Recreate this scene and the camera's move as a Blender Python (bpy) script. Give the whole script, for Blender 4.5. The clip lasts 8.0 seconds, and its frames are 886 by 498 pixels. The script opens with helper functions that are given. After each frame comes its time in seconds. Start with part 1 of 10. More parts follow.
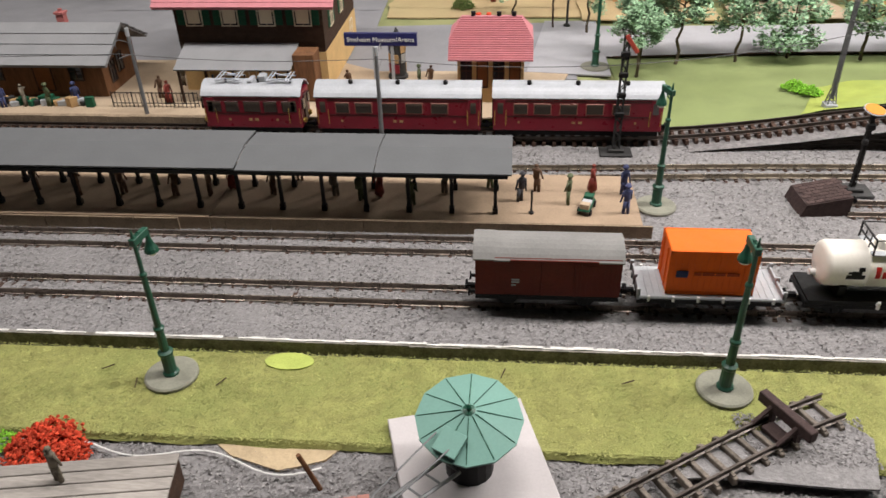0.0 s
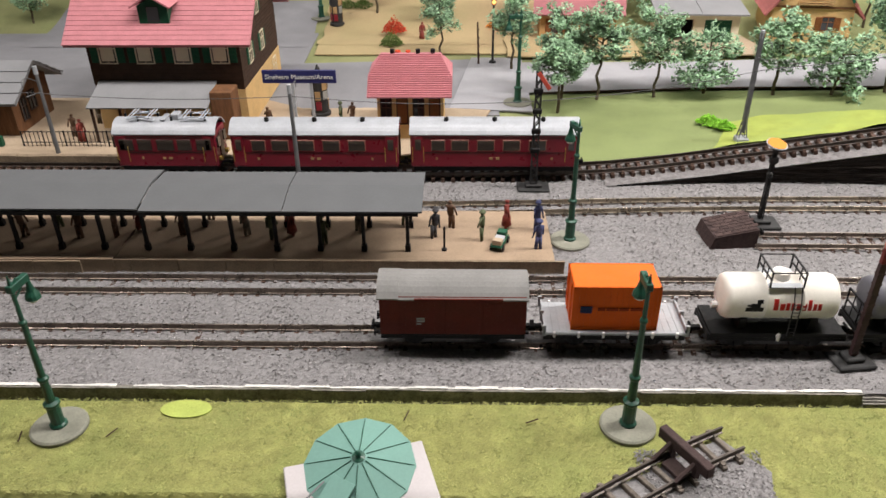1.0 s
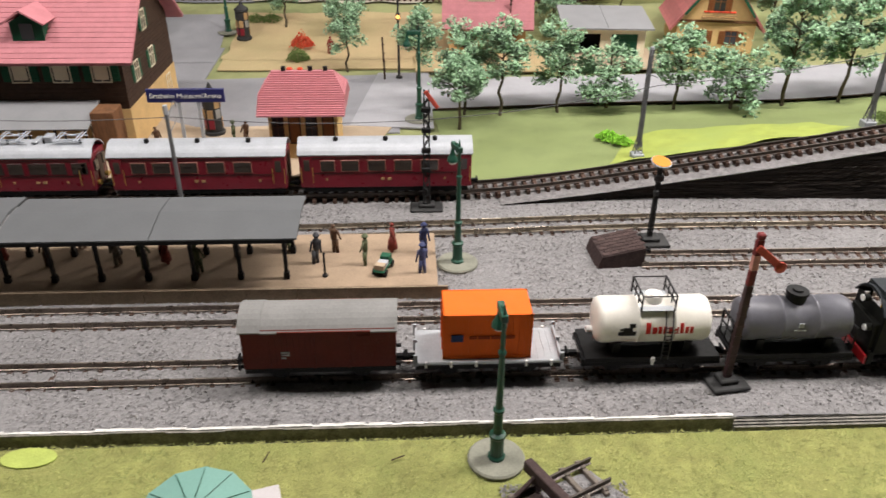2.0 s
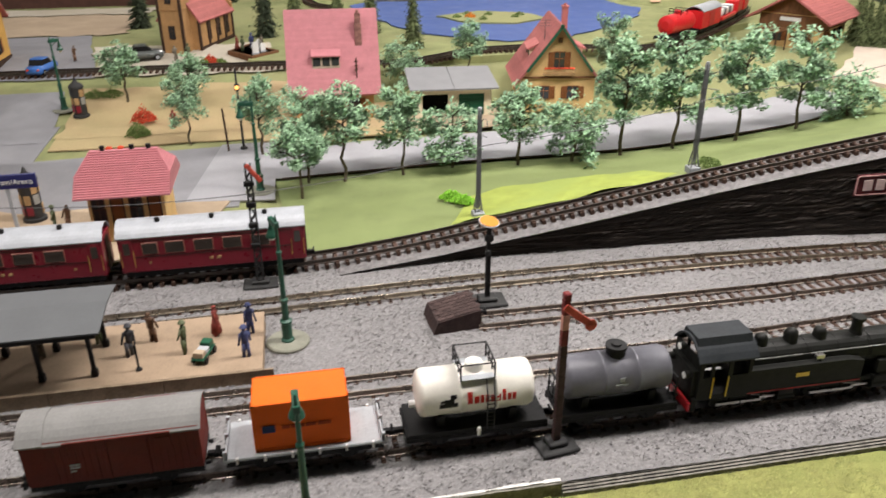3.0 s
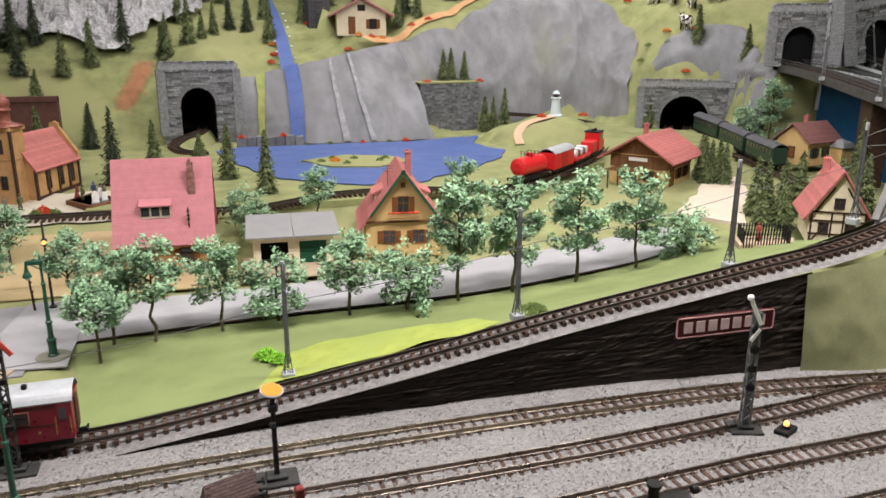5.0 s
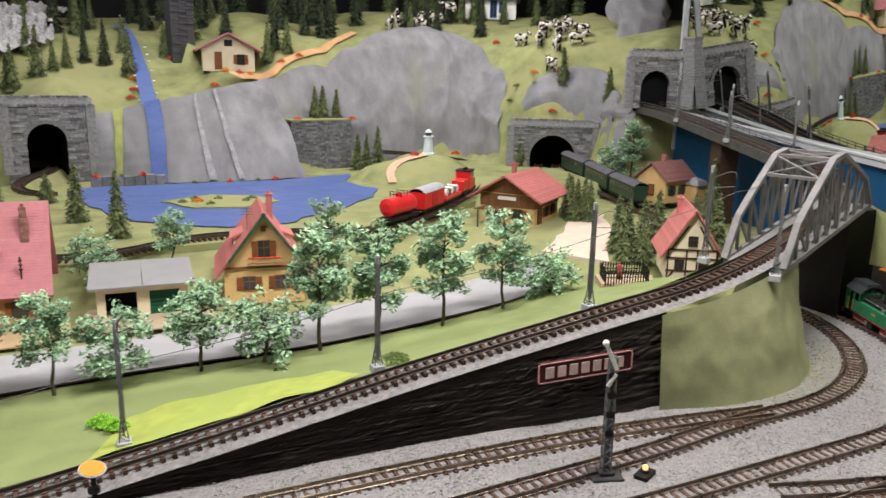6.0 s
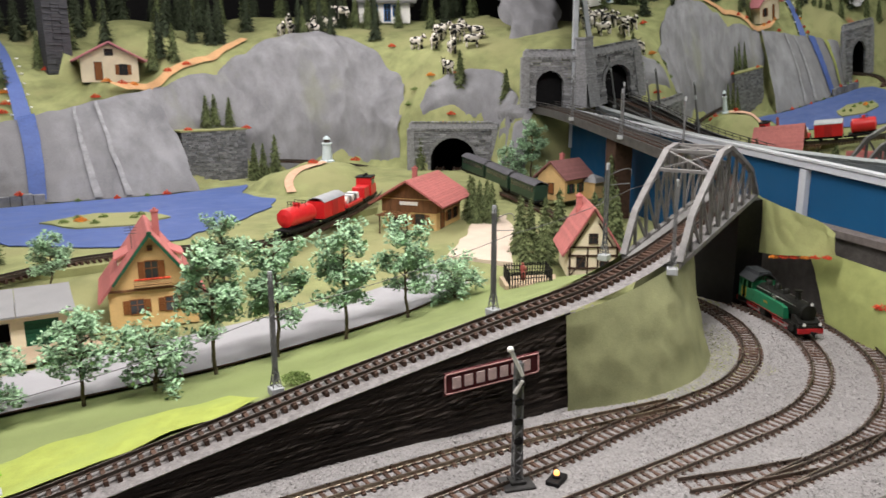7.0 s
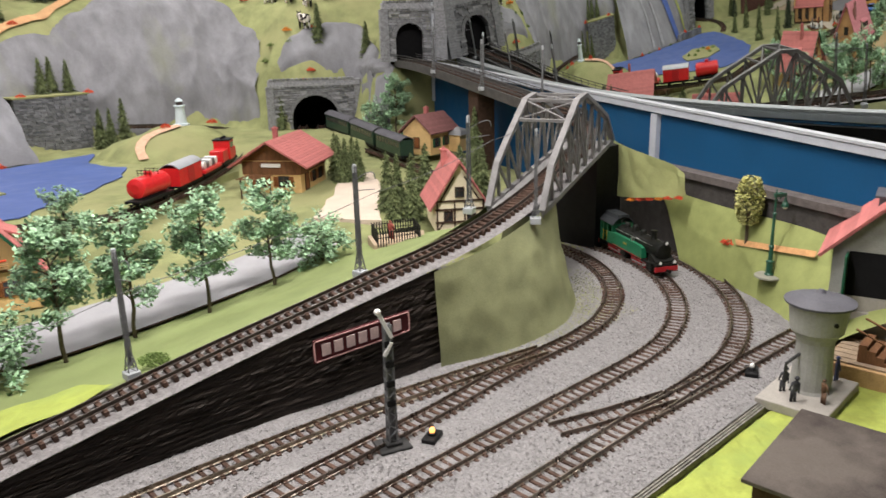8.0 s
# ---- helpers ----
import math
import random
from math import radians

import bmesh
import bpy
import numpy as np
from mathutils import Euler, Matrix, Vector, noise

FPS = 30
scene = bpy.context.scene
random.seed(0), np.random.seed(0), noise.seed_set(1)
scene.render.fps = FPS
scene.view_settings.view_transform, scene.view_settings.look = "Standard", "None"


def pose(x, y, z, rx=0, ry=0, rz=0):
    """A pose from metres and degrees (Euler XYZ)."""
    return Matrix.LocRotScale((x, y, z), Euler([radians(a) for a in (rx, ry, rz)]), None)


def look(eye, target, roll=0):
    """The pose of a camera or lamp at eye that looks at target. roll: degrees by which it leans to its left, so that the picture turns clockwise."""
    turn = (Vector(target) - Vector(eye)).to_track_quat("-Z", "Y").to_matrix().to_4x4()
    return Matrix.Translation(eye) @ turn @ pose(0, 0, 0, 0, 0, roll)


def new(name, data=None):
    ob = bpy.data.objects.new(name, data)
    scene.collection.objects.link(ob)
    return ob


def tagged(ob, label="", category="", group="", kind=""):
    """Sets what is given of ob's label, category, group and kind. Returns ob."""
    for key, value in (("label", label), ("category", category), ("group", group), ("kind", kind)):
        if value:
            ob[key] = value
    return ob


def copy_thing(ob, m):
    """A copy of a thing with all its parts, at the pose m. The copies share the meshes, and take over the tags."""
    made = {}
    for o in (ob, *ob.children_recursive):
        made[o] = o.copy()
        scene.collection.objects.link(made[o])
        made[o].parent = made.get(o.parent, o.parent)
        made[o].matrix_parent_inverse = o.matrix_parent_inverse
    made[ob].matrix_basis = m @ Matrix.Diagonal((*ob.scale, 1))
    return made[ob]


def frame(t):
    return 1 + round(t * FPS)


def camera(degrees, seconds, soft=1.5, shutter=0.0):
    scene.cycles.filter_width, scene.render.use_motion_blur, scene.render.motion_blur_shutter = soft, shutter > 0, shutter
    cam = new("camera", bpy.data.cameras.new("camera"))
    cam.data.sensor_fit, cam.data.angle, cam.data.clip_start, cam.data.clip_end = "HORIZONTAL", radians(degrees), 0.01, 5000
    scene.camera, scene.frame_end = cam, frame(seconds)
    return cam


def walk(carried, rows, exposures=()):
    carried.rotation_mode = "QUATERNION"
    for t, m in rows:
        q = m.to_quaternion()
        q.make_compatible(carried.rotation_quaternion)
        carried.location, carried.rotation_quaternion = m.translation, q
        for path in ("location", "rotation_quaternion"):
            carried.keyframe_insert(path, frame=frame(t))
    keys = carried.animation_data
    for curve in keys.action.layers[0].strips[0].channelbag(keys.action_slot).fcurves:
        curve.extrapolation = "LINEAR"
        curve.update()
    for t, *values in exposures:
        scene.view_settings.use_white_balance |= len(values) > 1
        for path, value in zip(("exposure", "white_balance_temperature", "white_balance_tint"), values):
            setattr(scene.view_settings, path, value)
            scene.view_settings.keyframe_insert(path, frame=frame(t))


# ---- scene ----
cam = camera(60.3, 8.0, shutter=0.25)
PATH = [
    (0, (0.097, 0.09, 0.849), (-0.064, 1.759, -0.241), -1.6),
    (0.5, (0.142, 0.11, 0.846), (0.049, 1.796, -0.226), -1.4),
    (1, (0.185, 0.115, 0.847), (0.139, 1.836, -0.172), -0.5),
    (1.2, (0.205, 0.127, 0.848), (0.175, 1.854, -0.159), -0.1),
    (2.3, (0.379, 0.187, 0.852), (0.537, 1.917, -0.14), 0.5),
    (2.5, (0.416, 0.199, 0.852), (0.629, 1.935, -0.119), 0.4),
    (3, (0.483, 0.213, 0.854), (0.828, 1.982, -0.014), -0.1),
    (3.5, (0.557, 0.229, 0.849), (1.05, 2.015, 0.095), -0.2),
    (4, (0.626, 0.237, 0.872), (1.177, 2.026, 0.167), -0.4),
    (5.3, (0.803, 0.297, 0.86), (1.425, 2.132, 0.365), 1.1),
    (5.5, (0.817, 0.304, 0.869), (1.505, 2.122, 0.395), 1.3),
    (6, (0.867, 0.334, 0.876), (1.738, 2.077, 0.422), 1.2),
    (6.5, (0.893, 0.361, 0.873), (1.855, 2.057, 0.43), 0.9),
    (7, (0.924, 0.38, 0.873), (2.002, 2.006, 0.432), -0.2),
    (7.5, (0.956, 0.388, 0.872), (2.16, 1.907, 0.38), -1.9),
    (8, (0.976, 0.397, 0.871), (2.288, 1.8, 0.314), -1.5),
]
walk(cam, [(t, look(eye, target, roll)) for t, eye, target, roll in PATH])

# ---- light: assumed ceiling lamps out of view, placed to suit the brightness ----
world = bpy.data.worlds.new("hall")
scene.world = world
world.use_nodes = True
world.node_tree.nodes["Background"].inputs[0].default_value = (0.9, 0.92, 1.0, 1)
world.node_tree.nodes["Background"].inputs[1].default_value = 0.004
LAMPS = [(-1.7, 1.45, 45), (-1.7, 5.0, 12), (0.15, 1.35, 49), (0.5, 5.0, 18), (1.85, 1.6, 92), (2.3, 4.4, 41), (3.2, 1.7, 50), (1.2, 6.1, 32), (3.6, 5.6, 48)]
for lx, ly, watt in LAMPS:
    la = bpy.data.lights.new("ceiling_panel_lamp", "AREA")
    la.shape, la.size, la.size_y, la.energy, la.color = "RECTANGLE", 1.1, 0.25, watt, (1.0, 0.94, 0.905)
    new("ceiling_panel_lamp", la).matrix_world = pose(lx, ly, 2.66)
scene.view_settings.exposure = 0.0


# ---- materials ----
def mat(name, col, rough=0.6, metal=0.0, var=0.18, scale=30.0, bump=0.15, bscale=250.0, col2=None, rand=0.0, island=0.0, coat=0.0, dist=0.002, stretch=None, fmix=0.5, cut=0.46):
    """A procedural surface: two scales of colour change and fine relief, in metres of the object."""
    m = bpy.data.materials.new(name)
    m.use_nodes = True
    nt = m.node_tree
    b = nt.nodes["Principled BSDF"]
    b.inputs["Roughness"].default_value, b.inputs["Metallic"].default_value = rough, metal
    b.inputs["Coat Weight"].default_value = coat
    b.inputs["Specular IOR Level"].default_value = 0.5 if rough < 0.5 else 0.18
    geo = nt.nodes.new("ShaderNodeNewGeometry")
    vec = geo.outputs["Position"]
    if stretch:
        mp = nt.nodes.new("ShaderNodeMapping")
        mp.inputs["Scale"].default_value = stretch
        nt.links.new(vec, mp.inputs["Vector"])
        vec = mp.outputs["Vector"]

    def nz(s, d):
        n = nt.nodes.new("ShaderNodeTexNoise")
        n.inputs["Scale"].default_value, n.inputs["Detail"].default_value, n.inputs["Roughness"].default_value = s, d, 0.62
        nt.links.new(vec, n.inputs["Vector"])
        return n.outputs["Fac"]

    def mixc(f, a, bb, blend="MIX"):
        x = nt.nodes.new("ShaderNodeMix")
        x.data_type, x.blend_type = "RGBA", blend
        for k, v in ((0, f), (6, a), (7, bb)):
            if hasattr(v, "links"):
                nt.links.new(v, x.inputs[k])
            else:
                x.inputs[k].default_value = v
        return x.outputs[2]

    def ramp(f, lo, hi, a, bb):
        r = nt.nodes.new("ShaderNodeMapRange")
        for k, v in zip(range(1, 5), (lo, hi, a, bb)):
            r.inputs[k].default_value = v
        nt.links.new(f, r.inputs[0])
        return r.outputs[0]

    c = (*col, 1)
    dark = tuple(max(0.0, v * (1 - 1.6 * var)) for v in col)
    lite = tuple(min(1.0, v * (1 + 1.2 * var)) for v in col)
    out = mixc(ramp(nz(scale, 3.0), 0.32, 0.68, 0.0, 1.0), (*dark, 1), (*lite, 1))
    if col2:
        out = mixc(ramp(nz(scale * 0.23, 4.0), cut, cut + 0.16, 0.0, 1.0), out, (*col2, 1))
    fine = nz(bscale, 4.0)
    out = mixc(fmix, out, mixc(ramp(fine, 0.3, 0.7, 0.0, 1.0), (*dark, 1), (*lite, 1)))
    if rand or island:
        if island:
            rnd, amp = geo.outputs["Random Per Island"], island
        else:
            oi = nt.nodes.new("ShaderNodeObjectInfo")
            rnd, amp = oi.outputs["Random"], rand
        hs = nt.nodes.new("ShaderNodeHueSaturation")
        nt.links.new(ramp(rnd, 0.0, 1.0, 1 - amp, 1 + amp), hs.inputs["Value"])
        nt.links.new(out, hs.inputs["Color"])
        out = hs.outputs["Color"]
    nt.links.new(out, b.inputs["Base Color"])
    rr = ramp(nz(scale * 2, 2.0), 0.3, 0.7, max(0.02, rough - 0.08), min(1.0, rough + 0.1))
    nt.links.new(rr, b.inputs["Roughness"])
    if bump:
        bp = nt.nodes.new("ShaderNodeBump")
        bp.inputs["Strength"].default_value, bp.inputs["Distance"].default_value = bump, dist
        nt.links.new(fine, bp.inputs["Height"])
        nt.links.new(bp.outputs["Normal"], b.inputs["Normal"])
    return m


def glow(name, col, power):
    m = bpy.data.materials.new(name)
    m.use_nodes = True
    b = m.node_tree.nodes["Principled BSDF"]
    b.inputs["Base Color"].default_value = b.inputs["Emission Color"].default_value = (*col, 1)
    b.inputs["Emission Strength"].default_value = power
    return m


def glassy(name, col, rough=0.05):
    m = bpy.data.materials.new(name)
    m.use_nodes = True
    b = m.node_tree.nodes["Principled BSDF"]
    b.inputs["Base Color"].default_value, b.inputs["Roughness"].default_value = (*col, 1), rough
    b.inputs["Specular IOR Level"].default_value = 0.7
    return m


M = {}
M["ballast"] = mat("ballast", (0.245, 0.237, 0.238), 0.95, var=0.22, scale=90, bump=0.6, bscale=170, col2=(0.205, 0.199, 0.20), dist=0.005)
M["stone_chip"] = mat("stone_chip", (0.275, 0.264, 0.265), 0.95, var=0.14, scale=60, bump=0.2, island=0.26)
M["lawn"] = mat("lawn", (0.335, 0.342, 0.118), 0.95, var=0.2, scale=34, bump=0.9, bscale=420, col2=(0.275, 0.31, 0.10), dist=0.004, fmix=0.3)
M["lawn_bright"] = mat("lawn_bright", (0.31, 0.365, 0.085), 0.95, var=0.14, scale=24, bump=0.6, bscale=420, col2=(0.25, 0.32, 0.095))
M["lawn_north"] = mat("lawn_north", (0.208, 0.250, 0.105), 0.95, var=0.16, scale=9, bump=0.6, bscale=380, col2=(0.222, 0.272, 0.108), fmix=0.4)
M["hill"] = mat("hill", (0.248, 0.268, 0.122), 0.95, var=0.24, scale=7, bump=0.5, bscale=260, col2=(0.305, 0.30, 0.148), fmix=0.3)
M["cloth"] = mat("cloth", (0.265, 0.278, 0.148), 0.9, var=0.2, scale=9, bump=0.4, bscale=300, col2=(0.205, 0.222, 0.122))
M["rock"] = mat("rock", (0.215, 0.218, 0.235), 0.9, var=0.26, scale=4, bump=0.35, bscale=120, col2=(0.155, 0.156, 0.168), stretch=(1.6, 1, 0.45), fmix=0.3)
M["crag"] = mat("crag", (0.50, 0.50, 0.52), 0.95, var=0.35, scale=14, bump=1.0, bscale=45, col2=(0.27, 0.27, 0.28), dist=0.02)
M["water"] = mat("water", (0.082, 0.128, 0.32), 0.5, var=0.14, scale=5, bump=0.25, bscale=40, col2=(0.105, 0.15, 0.355))
M["stream_deep"] = mat("stream_deep", (0.055, 0.095, 0.27), 0.5, var=0.2, scale=12, bump=0.25, bscale=60, col2=(0.075, 0.12, 0.32))
M["road"] = mat("road", (0.35, 0.35, 0.37), 0.9, var=0.1, scale=12, bump=0.2, col2=(0.29, 0.29, 0.31))
M["paving"] = mat("paving", (0.25, 0.25, 0.265), 0.85, var=0.1, scale=14, bump=0.2)
M["sand"] = mat("sand", (0.44, 0.345, 0.245), 0.95, var=0.14, scale=10, bump=0.4, col2=(0.37, 0.285, 0.20))
M["sandgrass"] = mat("sandgrass", (0.46, 0.345, 0.195), 0.95, var=0.16, scale=5, bump=0.4, col2=(0.37, 0.345, 0.17))
M["path"] = mat("path", (0.55, 0.33, 0.17), 0.95, var=0.2, scale=12, bump=0.3)
M["platform"] = mat("platform", (0.33, 0.245, 0.17), 0.9, var=0.14, scale=18, bump=0.2)
M["platform_side"] = mat("platform_side", (0.30, 0.23, 0.16), 0.9, var=0.25, scale=40, bump=0.4)
M["kerb"] = mat("kerb", (0.21, 0.20, 0.175), 0.95, var=0.4, scale=50, bump=0.5)
M["kerb_top"] = mat("kerb_top", (0.68, 0.67, 0.64), 0.9, var=0.2, scale=60, bump=0.6)
M["rail"] = mat("rail", (0.19, 0.155, 0.13), 0.30, metal=0.8, var=0.4, scale=25, bump=0.05)
M["rail_dark"] = mat("rail_dark", (0.085, 0.07, 0.06), 0.4, metal=0.6, var=0.3, scale=30, bump=0.05)
M["sleeper_dusty"] = mat("sleeper_dusty", (0.17, 0.145, 0.122), 0.85, var=0.3, scale=90, bump=0.4, rand=0.25)
M["sleeper"] = mat("sleeper", (0.078, 0.047, 0.035), 0.75, var=0.3, scale=90, bump=0.4, rand=0.3)
M["bedding"] = mat("bedding", (0.215, 0.205, 0.205), 0.95, var=0.35, scale=60, bump=0.8, bscale=200, dist=0.005)
M["bark_wall"] = mat("bark_wall", (0.032, 0.025, 0.021), 0.62, var=0.6, scale=30, bump=0.6, bscale=110, dist=0.006, stretch=(0.30, 1, 3.2))
M["blue_panel"] = mat("blue_panel", (0.008, 0.068, 0.165), 0.55, var=0.1, scale=6, bump=0.05)
M["white_metal"] = mat("white_metal", (0.45, 0.48, 0.53), 0.4, metal=0.1, var=0.1, scale=20, bump=0.03)
M["dim_plaster"] = mat("dim_plaster", (0.13, 0.125, 0.12), 0.9, var=0.06, scale=3, bump=0.1)
M["hallfloor"] = mat("hallfloor", (0.20, 0.19, 0.18), 0.5, var=0.15, scale=4, bump=0.05)
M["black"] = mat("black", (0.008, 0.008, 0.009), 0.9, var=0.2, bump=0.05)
M["near_black"] = mat("near_black", (0.009, 0.009, 0.0095), 0.52, var=0.3, scale=40, bump=0.1)
M["loco_black"] = mat("loco_black", (0.009, 0.0095, 0.008), 0.52, var=0.3, scale=50, bump=0.05)
M["loco_roof"] = mat("loco_roof", (0.028, 0.032, 0.036), 0.55, var=0.2, scale=30, bump=0.06)
M["loco_green"] = mat("loco_green", (0.012, 0.14, 0.065), 0.35, var=0.15, bump=0.03)
M["loco_red"] = mat("loco_red", (0.42, 0.012, 0.018), 0.4, var=0.15, bump=0.03)
M["steel"] = mat("steel", (0.55, 0.54, 0.52), 0.3, metal=0.9, var=0.15, bump=0.05)
M["brass"] = mat("brass", (0.55, 0.38, 0.10), 0.35, metal=0.8, var=0.15, bump=0.03)
M["yellow"] = mat("yellow", (0.75, 0.50, 0.06), 0.5, var=0.1, bump=0.03)
M["orange"] = mat("orange", (0.80, 0.135, 0.012), 0.5, var=0.06, scale=25, bump=0.05)
M["tank_white"] = mat("tank_white", (0.80, 0.77, 0.70), 0.35, var=0.05, scale=20, bump=0.03)
M["tank_grey"] = mat("tank_grey", (0.125, 0.125, 0.145), 0.4, var=0.1, scale=20, bump=0.04)
M["wagon_grey"] = mat("wagon_grey", (0.385, 0.405, 0.425), 0.6, var=0.1, scale=30, bump=0.06)
M["wagon_brown"] = mat("wagon_brown", (0.125, 0.022, 0.016), 0.6, var=0.18, scale=30, bump=0.1)
M["wagon_roof"] = mat("wagon_roof", (0.215, 0.212, 0.205), 0.65, var=0.12, scale=24, bump=0.08)
M["maroon"] = mat("maroon", (0.20, 0.007, 0.022), 0.33, var=0.14, scale=20, bump=0.03)
M["frame_red"] = mat("frame_red", (0.27, 0.10, 0.075), 0.45, var=0.14, scale=20, bump=0.03)
M["maroon_dark"] = mat("maroon_dark", (0.05, 0.008, 0.010), 0.4, var=0.14, scale=20, bump=0.03)
M["silver_roof"] = mat("silver_roof", (0.39, 0.41, 0.44), 0.45, metal=0.1, var=0.12, scale=26, bump=0.05)
M["train_red"] = mat("train_red", (0.62, 0.015, 0.02), 0.38, var=0.12, bump=0.03)
M["red"] = mat("red", (0.55, 0.03, 0.025), 0.55, var=0.12, bump=0.05)
M["white"] = mat("white", (0.78, 0.78, 0.76), 0.5, var=0.06, bump=0.05)
M["lamp_green"] = mat("lamp_green", (0.012, 0.075, 0.045), 0.4, var=0.2, scale=40, bump=0.05)
M["disc_grey"] = mat("disc_grey", (0.235, 0.235, 0.19), 0.85, var=0.15, scale=30, bump=0.2)
M["teal_roof"] = mat("teal_roof", (0.165, 0.315, 0.27), 0.55, var=0.06, scale=18, bump=0.05)
M["slab"] = mat("slab", (0.50, 0.47, 0.475), 0.8, var=0.06, scale=16, bump=0.1)
M["concrete"] = mat("concrete", (0.33, 0.31, 0.28), 0.85, var=0.12, scale=26, bump=0.15)
M["tower_grey"] = mat("tower_grey", (0.30, 0.30, 0.28), 0.6, var=0.14, scale=24, bump=0.1)
M["tower_roof"] = mat("tower_roof", (0.10, 0.10, 0.115), 0.55, var=0.2, scale=24, bump=0.15)
M["mast_grey"] = mat("mast_grey", (0.17, 0.175, 0.18), 0.5, metal=0.3, var=0.15, scale=40, bump=0.05)
M["mast_dark"] = mat("mast_dark", (0.045, 0.045, 0.045), 0.55, metal=0.2, var=0.2, scale=40, bump=0.05)
M["wood"] = mat("wood", (0.17, 0.082, 0.040), 0.75, var=0.3, scale=50, bump=0.3, stretch=(1, 1, 0.15))
M["wood_dark"] = mat("wood_dark", (0.060, 0.035, 0.024), 0.75, var=0.3, scale=50, bump=0.3)
M["wood_light"] = mat("wood_light", (0.42, 0.27, 0.13), 0.75, var=0.2, scale=50, bump=0.2)
M["buffer_brown"] = mat("buffer_brown", (0.062, 0.042, 0.040), 0.8, var=0.25, scale=80, bump=0.5)
M["ochre_wall"] = mat("ochre_wall", (0.62, 0.42, 0.19), 0.85, var=0.12, scale=20, bump=0.2)
M["cream_wall"] = mat("cream_wall", (0.72, 0.64, 0.47), 0.85, var=0.08, scale=20, bump=0.15)
M["church_wall"] = mat("church_wall", (0.46, 0.27, 0.12), 0.85, var=0.2, scale=20, bump=0.2)
M["red_tile"] = mat("red_tile", (0.51, 0.205, 0.228), 0.7, var=0.10, scale=40, bump=0.12, rand=0.04)
M["red_tile_dark"] = mat("red_tile_dark", (0.45, 0.155, 0.145), 0.7, var=0.14, scale=40, bump=0.15, rand=0.14)
M["grey_roof"] = mat("grey_roof", (0.25, 0.253, 0.262), 0.75, var=0.08, scale=20, bump=0.1)
M["canopy_roof"] = mat("canopy_roof", (0.115, 0.12, 0.125), 0.8, var=0.07, scale=20, bump=0.12)
M["window"] = glassy("window", (0.03, 0.032, 0.035))
M["carwindow"] = glassy("carwindow", (0.05, 0.042, 0.038))
M["green_paint"] = mat("green_paint", (0.015, 0.085, 0.045), 0.5, var=0.15, bump=0.05)
M["brown_paint"] = mat("brown_paint", (0.22, 0.085, 0.03), 0.6, var=0.2, bump=0.05)
M["sign_blue"] = mat("sign_blue", (0.012, 0.014, 0.105), 0.45, var=0.1, bump=0.03)
M["portal"] = mat("portal", (0.245, 0.25, 0.265), 0.85, var=0.32, scale=60, bump=0.7, bscale=160, island=0.42, dist=0.005)
M["portal_core"] = mat("portal_core", (0.060, 0.062, 0.07), 0.9, var=0.2, scale=40, bump=0.4)
M["bridge"] = mat("bridge", (0.205, 0.20, 0.20), 0.5, var=0.2, scale=26, bump=0.06)
M["viaduct_steel"] = mat("viaduct_steel", (0.075, 0.072, 0.07), 0.55, var=0.3, scale=30, bump=0.08)
M["bark"] = mat("bark", (0.11, 0.09, 0.06), 0.9, var=0.3, scale=60, bump=0.5)
M["leaf"] = mat("leaf", (0.30, 0.46, 0.29), 0.7, var=0.25, scale=16, bump=0.0, island=0.45)
M["needle"] = mat("needle", (0.13, 0.16, 0.07), 0.85, var=0.3, scale=20, bump=0.0, island=0.6)
M["needle_dark"] = mat("needle_dark", (0.05, 0.065, 0.038), 0.85, var=0.3, scale=20, bump=0.0, island=0.6)
M["yellow_leaf"] = mat("yellow_leaf", (0.42, 0.42, 0.16), 0.8, var=0.2, scale=20, bump=0.0, island=0.5)
M["lichen_red"] = mat("lichen_red", (0.58, 0.075, 0.035), 0.9, var=0.2, scale=40, bump=0.2, island=0.35)
M["lichen_orange"] = mat("lichen_orange", (0.68, 0.24, 0.04), 0.9, var=0.2, scale=40, bump=0.2, island=0.3)
M["lichen_green"] = mat("lichen_green", (0.24, 0.52, 0.05), 0.9, var=0.2, scale=40, bump=0.2, island=0.3)
M["lichen_dull"] = mat("lichen_dull", (0.14, 0.20, 0.06), 0.9, var=0.2, scale=40, bump=0.2, island=0.3)
M["lawn_blade"] = mat("lawn_blade", (0.345, 0.35, 0.128), 0.9, var=0.2, scale=30, bump=0.0, col2=(0.275, 0.31, 0.105), island=0.25, fmix=0.2)
M["rubble"] = mat("rubble", (0.19, 0.195, 0.21), 0.9, var=0.25, scale=40, bump=0.5, island=0.35)
M["lawn_depot"] = mat("lawn_depot", (0.33, 0.38, 0.085), 0.95, var=0.16, scale=20, bump=0.6, bscale=420, col2=(0.235, 0.31, 0.085), fmix=0.3)
M["coach_green"] = mat("coach_green", (0.016, 0.04, 0.026), 0.4, var=0.15, bump=0.03)
M["copper"] = mat("copper", (0.26, 0.085, 0.06), 0.45, metal=0.3, var=0.2, scale=40, bump=0.05)
M["rail_brass"] = mat("rail_brass", (0.33, 0.28, 0.215), 0.3, metal=0.9, var=0.4, scale=25, bump=0.05)
M["wire"] = mat("wire", (0.10, 0.10, 0.10), 0.5, metal=0.5, bump=0.0)
M["lighthouse"] = mat("lighthouse", (0.62, 0.72, 0.76), 0.6, var=0.08, bump=0.05)
